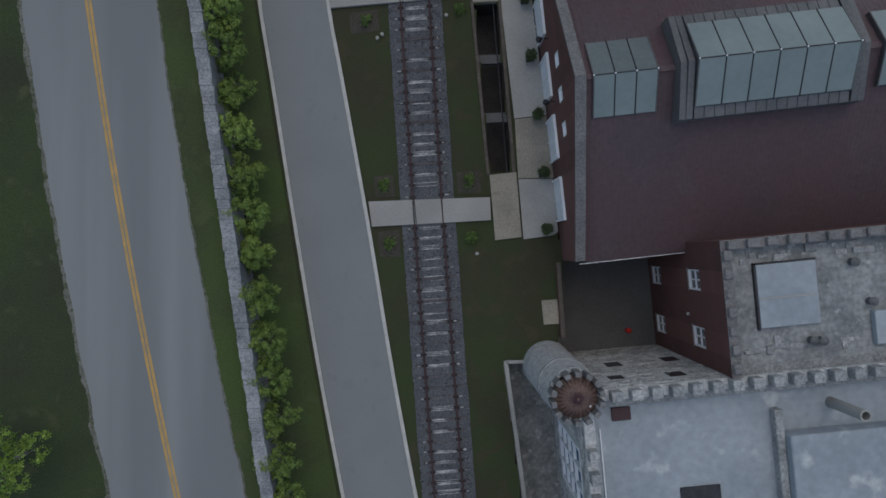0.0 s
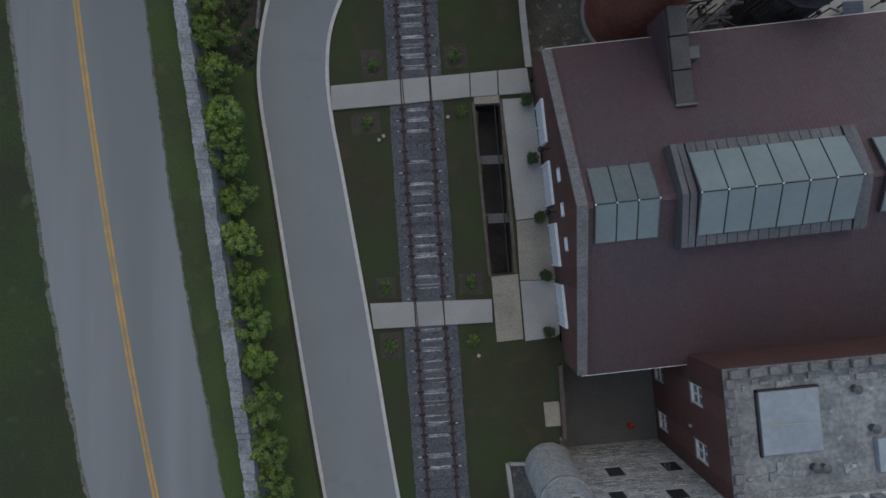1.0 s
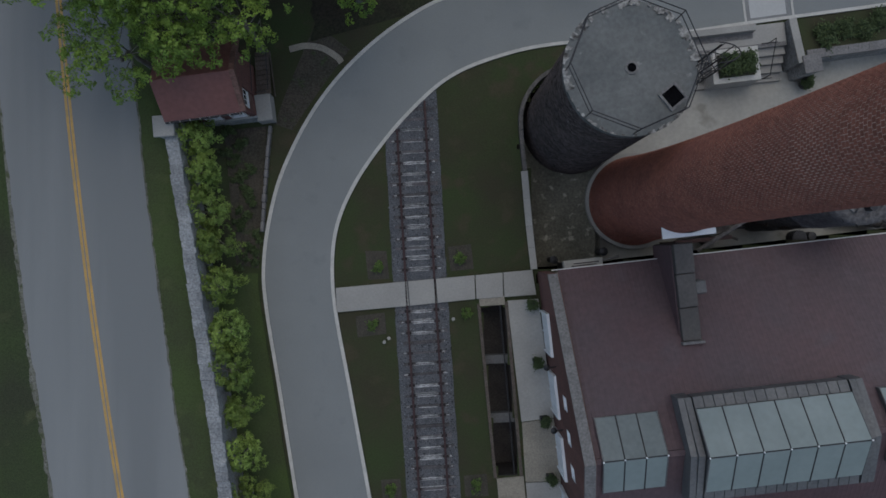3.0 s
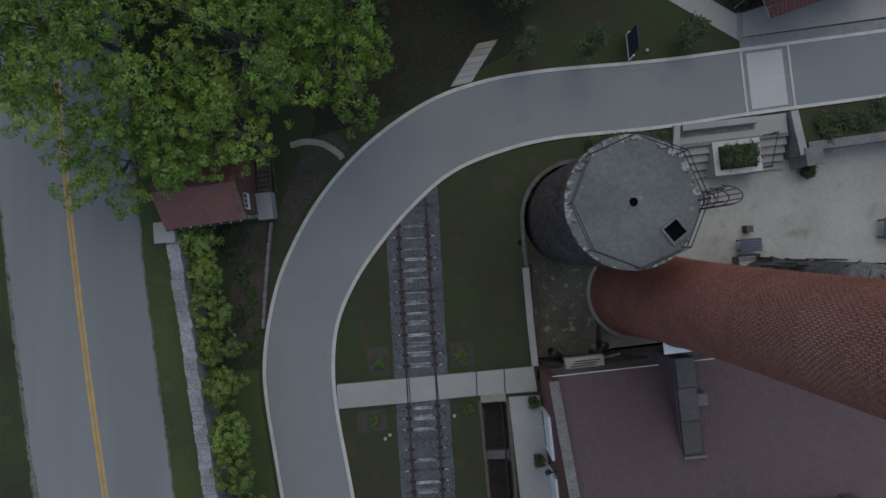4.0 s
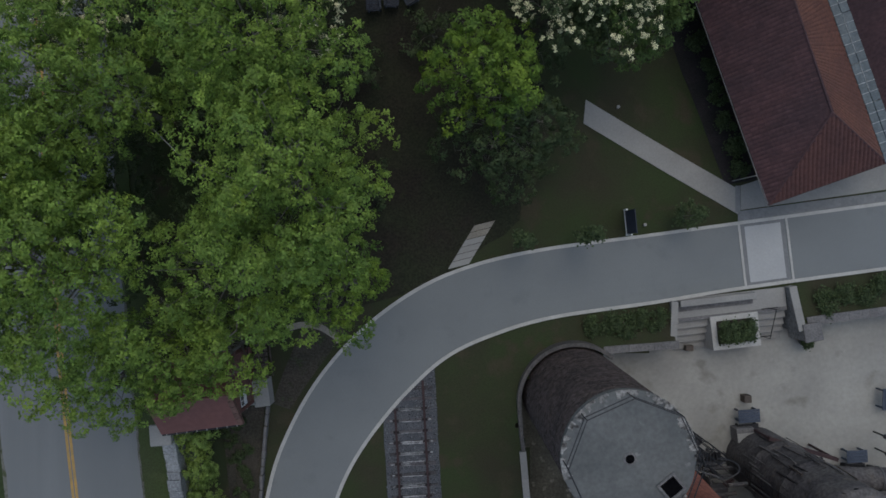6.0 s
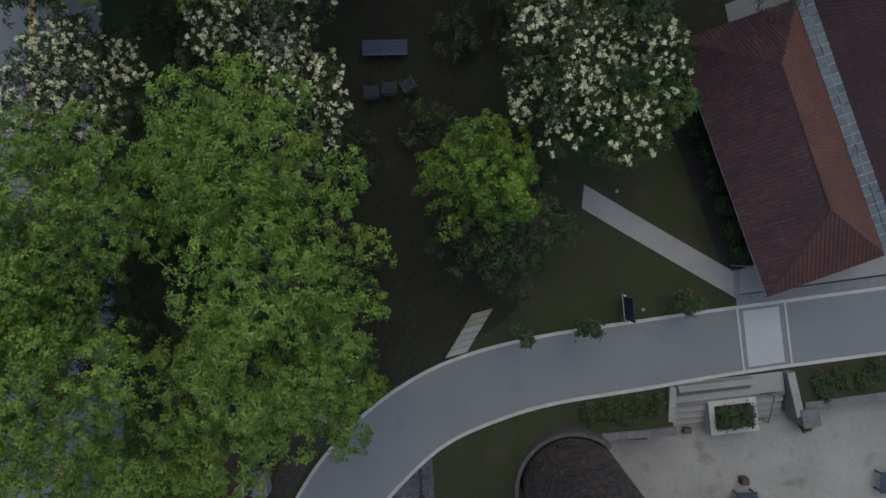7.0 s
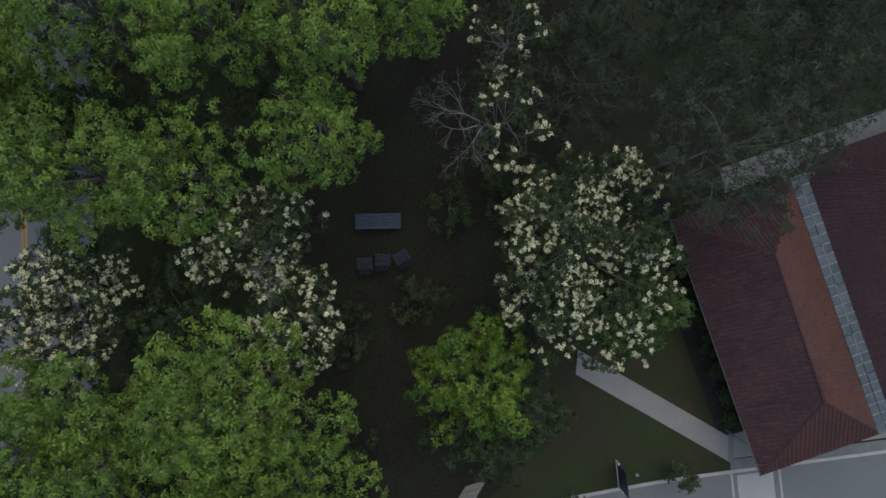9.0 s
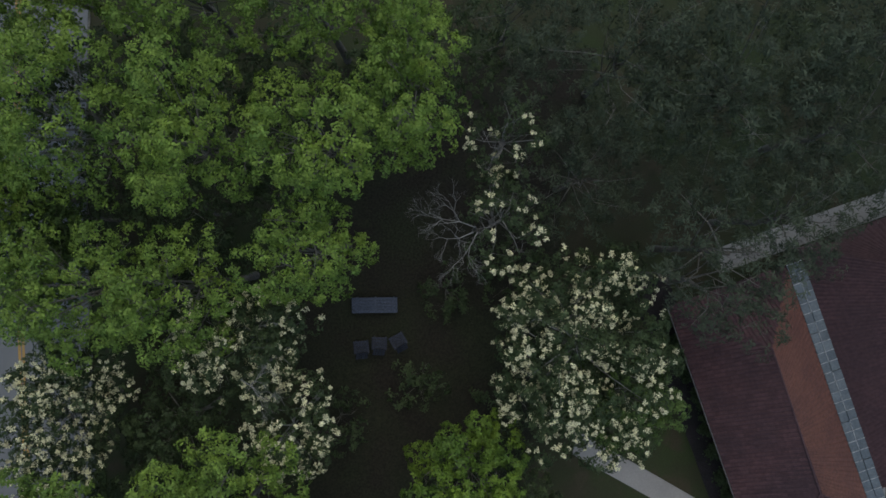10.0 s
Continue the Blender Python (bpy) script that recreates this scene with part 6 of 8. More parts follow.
def rosette_mesh(name, rng, centres, normals, per, size, wide, droop=0.2):
    """Tufts of leaves that spread like a star round each point, facing outwards and up."""
    n = len(centres)
    nrm = normals + (0, 0, 0.4) + rng.normal(size=(n, 3)) * 0.2
    nrm /= np.linalg.norm(nrm, axis=1)[:, None]
    t = np.cross(nrm, rng.normal(size=(n, 3)))
    t /= np.linalg.norm(t, axis=1)[:, None]
    b = np.cross(nrm, t)
    k = np.repeat(np.arange(n), per)
    a = np.tile(np.arange(per), n) * (math.tau / per) + rng.normal(size=n * per) * 0.45
    lift = rng.uniform(-0.45, 0.55, n * per)[:, None]
    along = t[k] * np.cos(a)[:, None] + b[k] * np.sin(a)[:, None] + nrm[k] * lift
    along /= np.linalg.norm(along, axis=1)[:, None]
    side = np.cross(nrm[k], along)
    s = (size * rng.uniform(0.7, 1.3, n)[k] * rng.uniform(0.75, 1.2, n * per))[:, None]
    root = centres[k] + rng.normal(size=(n * per, 3)) * size * 0.22 + along * s * 0.12
    v = np.stack([root, root + along * s * 0.52 + side * s * wide + nrm[k] * s * 0.05, root + along * s - nrm[k] * s * droop, root + along * s * 0.52 - side * s * wide + nrm[k] * s * 0.05], axis=1).reshape(-1, 3)
    m = n * per
    me = bpy.data.meshes.new(name)
    me.vertices.add(4 * m)
    me.vertices.foreach_set("co", v.astype(np.float32).ravel())
    me.loops.add(4 * m)
    me.loops.foreach_set("vertex_index", np.arange(4 * m, dtype=np.int32))
    me.polygons.add(m)
    me.polygons.foreach_set("loop_start", np.arange(0, 4 * m, 4, dtype=np.int32))
    me.update(calc_edges=True)
    return me


def trunk_bm(rng, height, r0, lobes, rad, limbs, fork):
    """A tapered leaning trunk with a bent limb to each of the picked lobes, forking into twigs."""
    bm = bmesh.new()
    pts = [Vector((0, 0, -0.3))]
    for i in range(1, 6):
        pts.append(Vector((rng.normal() * 0.08 * i / 2, rng.normal() * 0.08 * i / 2, height * i / 5)))
    for i in range(5):
        tube(bm, pts[i], pts[i + 1], r0 * (1 - 0.15 * i), r0 * (1 - 0.15 * (i + 1)), 10, False)
    for j in rng.permutation(len(lobes))[:limbs]:
        end = Vector(lobes[j])
        f = rng.uniform(fork, 1.0)
        i = min(4, int(f * 5))
        start = pts[i].lerp(pts[i + 1], f * 5 - i)
        mid = start.lerp(end, 0.5) + Vector((rng.normal() * 0.3, rng.normal() * 0.3, 0.4))
        rr = r0 * rng.uniform(0.13, 0.25)
        tube(bm, start, mid, rr, rr * 0.6, 7, False)
        tube(bm, mid, end, rr * 0.6, rr * 0.25, 6, False)
        for k in range(4):
            q = mid.lerp(end, rng.uniform(0.3, 1.0))
            a = rng.uniform(0, math.tau)
            e = q + Vector((math.cos(a), math.sin(a), rng.uniform(0.1, 0.8))) * rad[j] * rng.uniform(0.5, 1.0)
            tube(bm, q, e, rr * 0.22, rr * 0.08, 5, False)
            g = q.lerp(e, 0.55)
            tube(bm, g, g + Vector((rng.normal() * 0.4, rng.normal() * 0.4, rng.uniform(0.1, 0.5))) * rad[j], rr * 0.12, rr * 0.05, 4, False)
    return bm


def tree(name, label, x, y, radii, centre_z, leaf_mat, seed, lobes=40, lobe=1.0, gap=0.2, per=7, leaf=0.15, wide=0.27, lump=0.3, floor=-0.3, thin=-0.3, bunch=0.3, r0=0.22, limbs=30, blossom=0.0, category="tree", group="", bark=None):
    rng = np.random.default_rng(seed)
    gz = ground_z(x, y)
    t = thing(name, label, category, (x, y, gz), group=group)
    c, rad = crown_lobes(rng, radii, centre_z - gz, lobes, lobe, lump, floor)
    part("trunk", trunk_bm(rng, max(0.8, centre_z - gz - radii[2] * 0.15), r0, c, rad, limbs, 0.45), bark or BARK, t, "grey-brown bark")
    pos, nor, tops, up = lobe_tufts(rng, c, rad, gap, bunch, thin)
    mesh_part("crown", rosette_mesh("crown", rng, pos, nor, per, leaf, wide), leaf_mat, t)
    if blossom:
        # flower heads stand on the tufts that face the sky, in patches
        off = rng.uniform(0, 60)
        want = np.array([noise.noise((p[0] * 0.5 + off, p[1] * 0.5, p[2] * 0.5)) > rng.uniform(-0.22, 0.08) for p in tops]) & (up[:, 2] > 0.45) & (rng.random(len(tops)) < blossom)
        head, face = np.repeat(tops[want], 2, axis=0), np.repeat(up[want], 2, axis=0)
        head = head + rng.normal(size=head.shape) * (0.13, 0.13, 0.06)
        k = np.repeat(np.arange(len(head)), 5)
        d = rng.normal(size=(len(k), 3)) * (1, 1, 0.7)
        ball = head[k] + d / np.linalg.norm(d, axis=1)[:, None] * (rng.uniform(0.04, 0.1, len(head))[k])[:, None]
        mesh_part("blossom", rosette_mesh("blossom", rng, ball, face[k], 5, 0.07, 0.36), PETAL, t, "cream-white flower heads")
    return t


TUFT = dict(lobe=1.0, gap=0.185, per=6, leaf=0.132, lump=0.4, bunch=0.28)
BROAD = "tall broadleaf tree in full green leaf beside the road"
tree("broadleaf_tree", BROAD, -6.3, 33.0, (2.8, 4.2, 4.4), 10.2, LEAF, 21, 68, **TUFT)
tree("broadleaf_tree", BROAD, -14.8, 29.6, (3.3, 4.0, 4.2), 11.2, LEAF, 22, 72, **TUFT)
tree("broadleaf_tree", BROAD, -13.8, 36.5, (3.3, 2.8, 3.6), 10.6, LEAF, 36, 50, **TUFT)
tree("broadleaf_tree", BROAD, -16.2, 33.0, (2.5, 3.0, 3.6), 10.8, LEAF, 39, 42, **TUFT)
tree("broadleaf_tree", BROAD, -17.8, 30.4, (1.9, 3.4, 3.6), 10.2, LEAF, 60, 40, **TUFT)
tree("broadleaf_tree", BROAD, -7.4, 38.0, (3.0, 2.7, 3.8), 10.4, LEAF, 25, 44, **TUFT)
tree("broadleaf_tree", BROAD, -8.8, 29.4, (2.3, 2.7, 3.2), 8.4, LEAF, 37, 36, **TUFT)
tree("broadleaf_tree", "smaller green tree leaning past the gatehouse wall", -14.5, 24.7, (1.9, 1.7, 2.6), 6.4, LEAF, 38, 26, r0=0.16, **TUFT)
tree("broadleaf_tree", "smaller green tree leaning over the gatehouse roof", -12.0, 26.2, (2.3, 1.7, 2.9), 6.4, LEAF, 23, 34, r0=0.2, **TUFT)
tree("broadleaf_tree", "green tree leaning over the gatehouse ridge", -9.6, 26.1, (2.0, 1.6, 2.8), 6.2, LEAF, 34, 30, r0=0.18, **TUFT)
tree("broadleaf_tree", "yellow-green tree overhanging the driveway bend", -4.7, 28.7, (1.6, 2.0, 2.6), 6.2, LEAF_YELLOW, 24, 30, r0=0.18, **TUFT)
for x, y, rx, ry, rz, cz, n, seed in ((-12.9, 46.9, 2.1, 2.0, 3.4, 10.3, 42, 26), (-9.4, 46.8, 1.6, 1.8, 3.2, 10.1, 34, 27), (-4.6, 48.3, 1.7, 1.4, 3.0, 9.8, 30, 40), (-4.2, 52.3, 1.9, 1.9, 3.8, 10.6, 38, 48),
                                      (-12.7, 53.0, 2.3, 2.3, 4.0, 11.0, 46, 47), (-8.5, 52.4, 1.5, 2.4, 4.0, 10.8, 36, 29), (-17.2, 50.6, 1.8, 2.6, 3.6, 10.4, 36, 30), (-4.6, 58.0, 2.4, 2.2, 3.8, 10.6, 42, 64),
                                      (-9.6, 58.4, 2.2, 2.4, 4.0, 10.8, 42, 65), (-14.7, 58.6, 2.2, 2.4, 4.0, 10.8, 42, 66), (-19.2, 57.0, 2.4, 3.0, 4.0, 10.4, 44, 67)):
    tree("broadleaf_tree", BROAD, x, y, (rx, ry, rz), cz, LEAF, seed, n, **TUFT)
tree("broadleaf_tree", "narrow green tree between the tall crowns and the lawn", -0.9, 54.6, (1.2, 3.0, 3.6), 9.6, LEAF, 59, 28, **TUFT)
tree("broadleaf_tree", "green roadside tree with a full crown", -20.4, -10.0, (1.8, 2.2, 2.2), 5.2, LEAF, 35, 18, r0=0.15, **TUFT)
tree("yellow_green_tree", "round yellow-green tree at the edge of the lawn", 1.6, 38.2, (2.1, 2.1, 2.7), 4.7, LEAF_YELLOW, 31, 36, lobe=0.85, gap=0.18, leaf=0.15, bunch=0.26, r0=0.17, lump=0.42)
tree("dark_tree", "low dark green tree under the yellow-green one", 2.6, 36.2, (2.7, 2.5, 2.6), 2.4, LEAF_DARK, 32, 40, r0=0.16)
tree("dark_tree", "dark green tree beside the spring house path", 8.6, 41.2, (2.0, 1.7, 3.0), 3.6, LEAF_MID, 33, 20, r0=0.16)
BLOOM = dict(lobe=0.85, gap=0.2, leaf=0.15, bunch=0.21, bark=DEAD)
tree("flowering_tree", "tree covered in cream-white blossom beside the road", -15.2, 41.4, (2.0, 3.0, 2.6), 7.2, LEAF_DARK, 41, 36, blossom=0.9, r0=0.16, **BLOOM)
tree("flowering_tree", "tree covered in cream-white blossom by the lawn", -8.0, 44.4, (2.4, 1.8, 2.4), 7.0, LEAF_DARK, 42, 26, blossom=0.9, r0=0.17, **BLOOM)
tree("flowering_tree", "smaller blossoming tree beside the tall green crown", -6.0, 40.7, (1.6, 1.9, 2.2), 6.8, LEAF_DARK, 49, 20, blossom=0.9, r0=0.15, **BLOOM)
tree("flowering_tree", "large tree covered in cream-white blossom by the spring house", 6.5, 43.8, (3.8, 4.3, 3.2), 4.9, LEAF_DARK, 43, 70, blossom=0.9, r0=0.2, **BLOOM)
tree("flowering_tree", "half-bare tree with few cream blossoms", 2.9, 49.6, (1.6, 2.0, 2.3), 5.6, LEAF_DARK, 44, 18, lobe=0.8, gap=0.24, leaf=0.12, thin=-0.05, blossom=0.8, r0=0.15, limbs=40, bark=DEAD)
tree("flowering_tree", "half-bare grey tree with a scatter of blossom", 3.0, 53.0, (1.6, 2.0, 2.4), 6.2, LEAF_DARK, 58, 18, lobe=0.8, gap=0.24, leaf=0.12, thin=-0.05, blossom=0.4, r0=0.15, limbs=40, bark=DEAD)
tree("dark_tree", "dark green tree standing at the road's edge", -16.4, 48.2, (2.0, 2.4, 2.8), 7.4, LEAF_MID, 46, 22, r0=0.16)
tree("dark_tree", "dark green tree among the flowering trees", -11.0, 40.5, (2.0, 2.8, 2.4), 5.2, LEAF_DARK, 45, 20, r0=0.16)
for k, (x, y, r, h, cz) in enumerate(((12.6, 55.0, 4.4, 4.5, 7.0), (20.5, 58.0, 5.4, 5.0, 7.5), (8.0, 56.5, 4.2, 4.5, 6.5), (11.8, 48.2, 2.8, 2.2, 8.4), (28, 58, 5.5, 5, 7.5), (6.4, 51.4, 2.2, 2.6, 4.6), (17.5, 53.5, 3.2, 3.0, 7.4), (3.4, 59.0, 2.8, 3.0, 5.0), (14.9, 49.6, 2.1, 2.2, 7.4), (10.7, 46.9, 1.5, 1.6, 8.8))):
    tree("conifer_tree", "large dark grey-green tree with fine feathery foliage", x, y, (r, r, h), cz, LEAF_NEEDLE, 50 + k, int(20 * r), lobe=0.95, gap=0.3, per=9, leaf=0.2, wide=0.12, bunch=0.36, r0=0.2, limbs=14, thin=-0.2)

# added low trees whose dark leaves give the crown gaps their shade
for k, (x, y, r, cz) in enumerate(((-15.6, 35.8, 2.3, 5.6), (-15.0, 31.6, 2.2, 5.4), (-8.6, 34.4, 2.0, 5.0), (-10.4, 30.6, 1.9, 4.6), (-17.6, 34.6, 1.7, 6.0), (-10.6, 50.0, 2.0, 5.6), (-6.8, 50.6, 1.8, 5.4), (-15.2, 49.6, 2.0, 5.6), (-18.0, 50.4, 2.1, 6.2), (-18.6, 55.0, 2.1, 6.2), (-18.4, 46.6, 1.2, 5.4), (-11.0, 55.6, 2.2, 5.6), (-6.6, 55.4, 2.0, 5.4), (-15.8, 55.2, 2.0, 5.6), (-2.6, 55.6, 1.4, 5.0), (0.9, 57.2, 1.8, 4.4))):
    tree("understory_tree", "small dark green tree added to fill crown gaps darkly", x, y, (r, r * 1.1, 2.2), cz, LEAF_DARK, 330 + k, int(8 * r), gap=0.25, r0=0.1, limbs=10, group="understory below the tall trees")
# added dark bushes that stand in for the deep shade on the ground
for k, (x, y, r, h) in enumerate(((-11.2, 36.6, 2.2, 2.0), (-10.6, 46.2, 2.0, 2.2), (-13.8, 36.2, 1.8, 1.8), (-4.6, 33.4, 1.4, 1.4), (-12.6, 45.8, 1.8, 2.0), (3.9, 46.9, 1.6, 1.8), (9.4, 46.8, 1.5, 1.8), (-4.9, 39.6, 1.2, 1.4), (-10.4, 33.6, 1.6, 1.6), (4.4, 40.6, 1.6, 1.8), (0.6, 46.0, 1.2, 1.0), (-0.6, 41.4, 1.1, 0.9))):
    tree("undergrowth_bush", "dark green bush added to darken the shaded ground", x, y, (r, r, h), 1.2 + ground_z(x, y), LEAF_DARK, 300 + k, int(7 * r), lobe=0.7, gap=0.25, leaf=0.17, r0=0.06, limbs=8, thin=-0.1, category="bush", group="undergrowth below the trees")


def bare_branch(name, label, at, tips, seed):
    """A dead pale branch that forks again and again."""
    g = random.Random(seed)
    br = thing(name, label, "branch", (*at, ground_z(*at)))
    oz = ground_z(*at)
    bm = bmesh.new()

    def grow(p, d, L, r, depth):
        q = p + d * L
        tube(bm, p, q, r, r * 0.7, 6, False)
        if depth:
            for k in range(g.choice((2, 3))):
                e = (d + Vector((g.uniform(-0.8, 0.8), g.uniform(-0.8, 0.8), g.uniform(-0.25, 0.35)))).normalized()
                grow(q, e, L * g.uniform(0.6, 0.85), r * 0.62, depth - 1)

    for start, end in tips:
        s, e = Vector(start), Vector(end)
        base = Vector((0, 0, -0.2))
        s = s - Vector((*at, oz))
        e = e - Vector((*at, oz))
        tube(bm, base, s, 0.08, 0.04, 7, False)
        grow(s, (e - s).normalized(), (e - s).length * 0.36, 0.026, 6)
    part("branchwork", bm, DEAD, br, "pale grey dead wood")


bare_branch("dead_tree", "bare pale grey dead tree beside the flowering trees", (2.0, 49.2), [((1.6, 49.0, 7.6), (0.0, 48.3, 9.2)), ((1.7, 49.2, 7.4), (-0.1, 49.8, 9.0)), ((1.8, 49.0, 7.2), (0.9, 47.4, 8.6))], 5)
bare_branch("dead_tree", "bare pale grey dead tree in the gap between two crowns", (-9.9, 33.2), [((-10.4, 34.0, 9.6), (-12.6, 36.6, 11.4))], 8)
bare_branch("dead_tree", "bare twiggy dead tree among the flowering trees", (-7.7, 43.0), [((-7.5, 43.2, 8.8), (-6.2, 42.8, 9.8))], 9)

# hedge of clipped small trees behind the wall
HEDGE = [(-7.6, -12.3), (-7.9, -10.4), (-8.2, -8.4), (-8.42, -6.45), (-8.6, -4.5), (-8.95, -2.35), (-9.35, -0.15), (-9.58, 1.65), (-9.75, 3.5), (-10.05, 5.75), (-10.3, 7.75), (-10.68, 9.9), (-10.8, 11.8), (-11.2, 14.0), (-11.48, 16.0), (-11.75, 17.75), (-12.0, 19.6), (-12.25, 21.3)]
first = [tree("hedge_tree", "small round bright green tree in a row along the wall", HEDGE[k][0] - 0.22, HEDGE[k][1], (0.82, 0.70, 0.85), 2.2, LEAF_HEDGE, 70 + k, 24, lobe=0.38, gap=0.13, leaf=0.12, wide=0.26, bunch=0.16, r0=0.07, limbs=10, floor=-0.5, thin=-0.3, lump=0.4, category="small tree", group="row of trees along the wall") for k in range(4)]
rng = random.Random(77)
for k, (x, y) in enumerate(HEDGE[4:]):
    s = rng.uniform(0.88, 1.06)
    copy_thing(first[k % 4], pose(x - 0.22, y, ground_z(x, y) + rng.uniform(-0.1, 0.15), 0, 0, rng.choice((0, 180)) + rng.uniform(-35, 35)) @ Matrix.Diagonal((s, s, s, 1)))


def shrub(x, y, r, h, leaf_mat, label, seed, name="shrub", z=None, group="", per=90, n=14, size=0.11):
    g = np.random.default_rng(seed)
    gz = ground_z(x, y) if z is None else z
    s = thing(name, label, "shrub", (x, y, gz), group=group)
    c = crown_clumps(g, (r * 0.8, r * 0.8, h * 0.5), h * 0.5, n, 0.4, 0.3, -0.7)
    pos, sizes = clump_leaves(g, c, per, size, r * 0.4)
    mesh_part("foliage", leaf_mesh("foliage", pos, sizes, g), leaf_mat, s)
    bm = bmesh.new()
    for k in range(4):
        tube(bm, (0, 0, -0.05), (r * 0.4 * math.cos(k * 1.6), r * 0.4 * math.sin(k * 1.6), h * 0.6), 0.025, 0.01, 5, False)
    part("stems", bm, BARK, s)
    return s

# ---- paving and small things round the driveway ----


def flat_on_ground(name, poly, lift, material, label, category, kind="structure", thick=0.25, cells=8):
    """A paved four-cornered piece that follows the slope of the ground."""
    a, b, c, d = poly
    left = [(a[0] + (d[0] - a[0]) * i / cells, a[1] + (d[1] - a[1]) * i / cells) for i in range(cells + 1)]
    right = [(b[0] + (c[0] - b[0]) * i / cells, b[1] + (c[1] - b[1]) * i / cells) for i in range(cells + 1)]
    return single(name, drape(bmesh.new(), left, right, lift, cells, thick), material, label, category, kind)


DARKBED = mat("dark_mulch_bed", (0.030, 0.026, 0.028), (0.022, 0.021, 0.021), big=0.9, fine=16, rough=0.95, bump=0.5, grain=0.35)
BAND = mat("grey_paver_band", (0.205, 0.212, 0.218), (0.175, 0.182, 0.188), big=2, fine=9, rough=0.9, bump=0.1, grain=0.1)
PANEL = mat("smooth_concrete", (0.42, 0.43, 0.435), (0.385, 0.393, 0.40), big=0.6, fine=9, rough=0.85, bump=0.05, grain=0.04)
flat_on_ground("crosswalk", [(15.95, 31.75), (18.35, 32.05), (18.8, 28.5), (16.35, 28.2)], 0.064, BAND, "grey paver border of the driveway crosswalk", "paving", thick=0.005)
flat_on_ground("crosswalk_panel", [(16.24, 31.5), (18.2, 31.75), (18.56, 28.72), (16.58, 28.45)], 0.072, PANEL, "pale concrete crosswalk panel in the driveway", "paving", thick=0.005)
for a, b in (((15.86, 31.78), (16.27, 28.15)), ((18.45, 32.1), (18.9, 28.45))):
    flat_on_ground("crosswalk_kerb", [a, (a[0] + 0.12, a[1] + 0.01), (b[0] + 0.12, b[1] + 0.01), b], 0.08, KERB, "pale concrete strip across the driveway", "paving", thick=0.006)
flat_on_ground("spring_path", [(7.5, 38.4), (7.35, 37.1), (15.9, 32.2), (15.85, 33.6)], 0.06, PALE, "pale concrete footpath over the lawn", "footpath")
flat_on_ground("spring_apron", [(16.05, 33.75), (16.05, 32.42), (24.5, 33.6), (24.5, 36.5)], 0.05, PALE, "pale concrete apron before the spring house", "footpath")
flat_on_ground("apron_band", [(15.9, 32.35), (15.9, 31.7), (24.6, 32.85), (24.6, 33.5)], 0.043, BAND, "grey paver band beside the apron", "paving", thick=0.006)
flat_on_ground("apron_band", [(15.75, 33.75), (16.03, 33.75), (16.03, 32.3), (15.75, 32.3)], 0.062, BAND, "grey paver band across the path", "paving", thick=0.006)
flat_on_ground("north_path", [(15.2, 48.2), (15.5, 46.9), (24.5, 50.2), (24.2, 51.5)], 0.06, PALE, "pale concrete footpath behind the spring house", "footpath")
sp = thing("slab_path", "short path of pale stone slabs from the driveway", "footpath", (0.6, 29.4, ground_z(0.6, 29.4)), kind="structure")
for i in range(6):
    k0, k1 = i / 6, (i + 1) / 6 - 0.012
    x0, x1 = 1.4 * k0, 1.4 * k1
    y0, y1 = 29.25 + 2.3 * k0, 29.25 + 2.3 * k1
    bm = bmesh.new()
    corners = [(x0, y0), (x0 + 1.1, y0 + 0.28), (x1 + 1.1, y1 + 0.28), (x1, y1)]
    low, high = ([bm.verts.new((x - 0.6, y - 29.4, ground_z(x, y) - ground_z(0.6, 29.4) + dz)) for x, y in corners] for dz in (-0.2, 0.085))
    bm.faces.new(low[::-1])
    bm.faces.new(high)
    for j in range(4):
        bm.faces.new((low[j], low[(j + 1) % 4], high[(j + 1) % 4], high[j]))
    part("slab", bm, TAN if i > 3 else PALE, sp)
bend_line = smooth_line([(-5.62, 25.5), (-5.86, 25.8), (-6.64, 26.26), (-7.51, 26.38), (-8.33, 26.2)], 8)
single("curved_path", drape(bmesh.new(), offset_line(bend_line, 0.16), offset_line(bend_line, -0.16), 0.05, 2, 0.1), TAN, "narrow pale path curving to the driveway bend", "footpath", "structure")
single("planting_bed", drape(bmesh.new(), [(-11.0, 15.0), (-11.3, 18), (-11.7, 22.0)], [(-9.95, 14.8), (-9.8, 18), (-9.5, 22.2)], 0.035, 4, 0.06), SOIL, "dark soil bed between hedge and driveway", "planting bed", "structure")
single("planting_bed", drape(bmesh.new(), [(-9.1, 22.3), (-8.5, 24.0), (-7.0, 27.5)], [(-8.2, 22.0), (-6.9, 23.9), (-5.2, 26.2)], 0.03, 4, 0.06), SOIL, "dark leaf-littered soil under the trees", "planting bed", "structure")
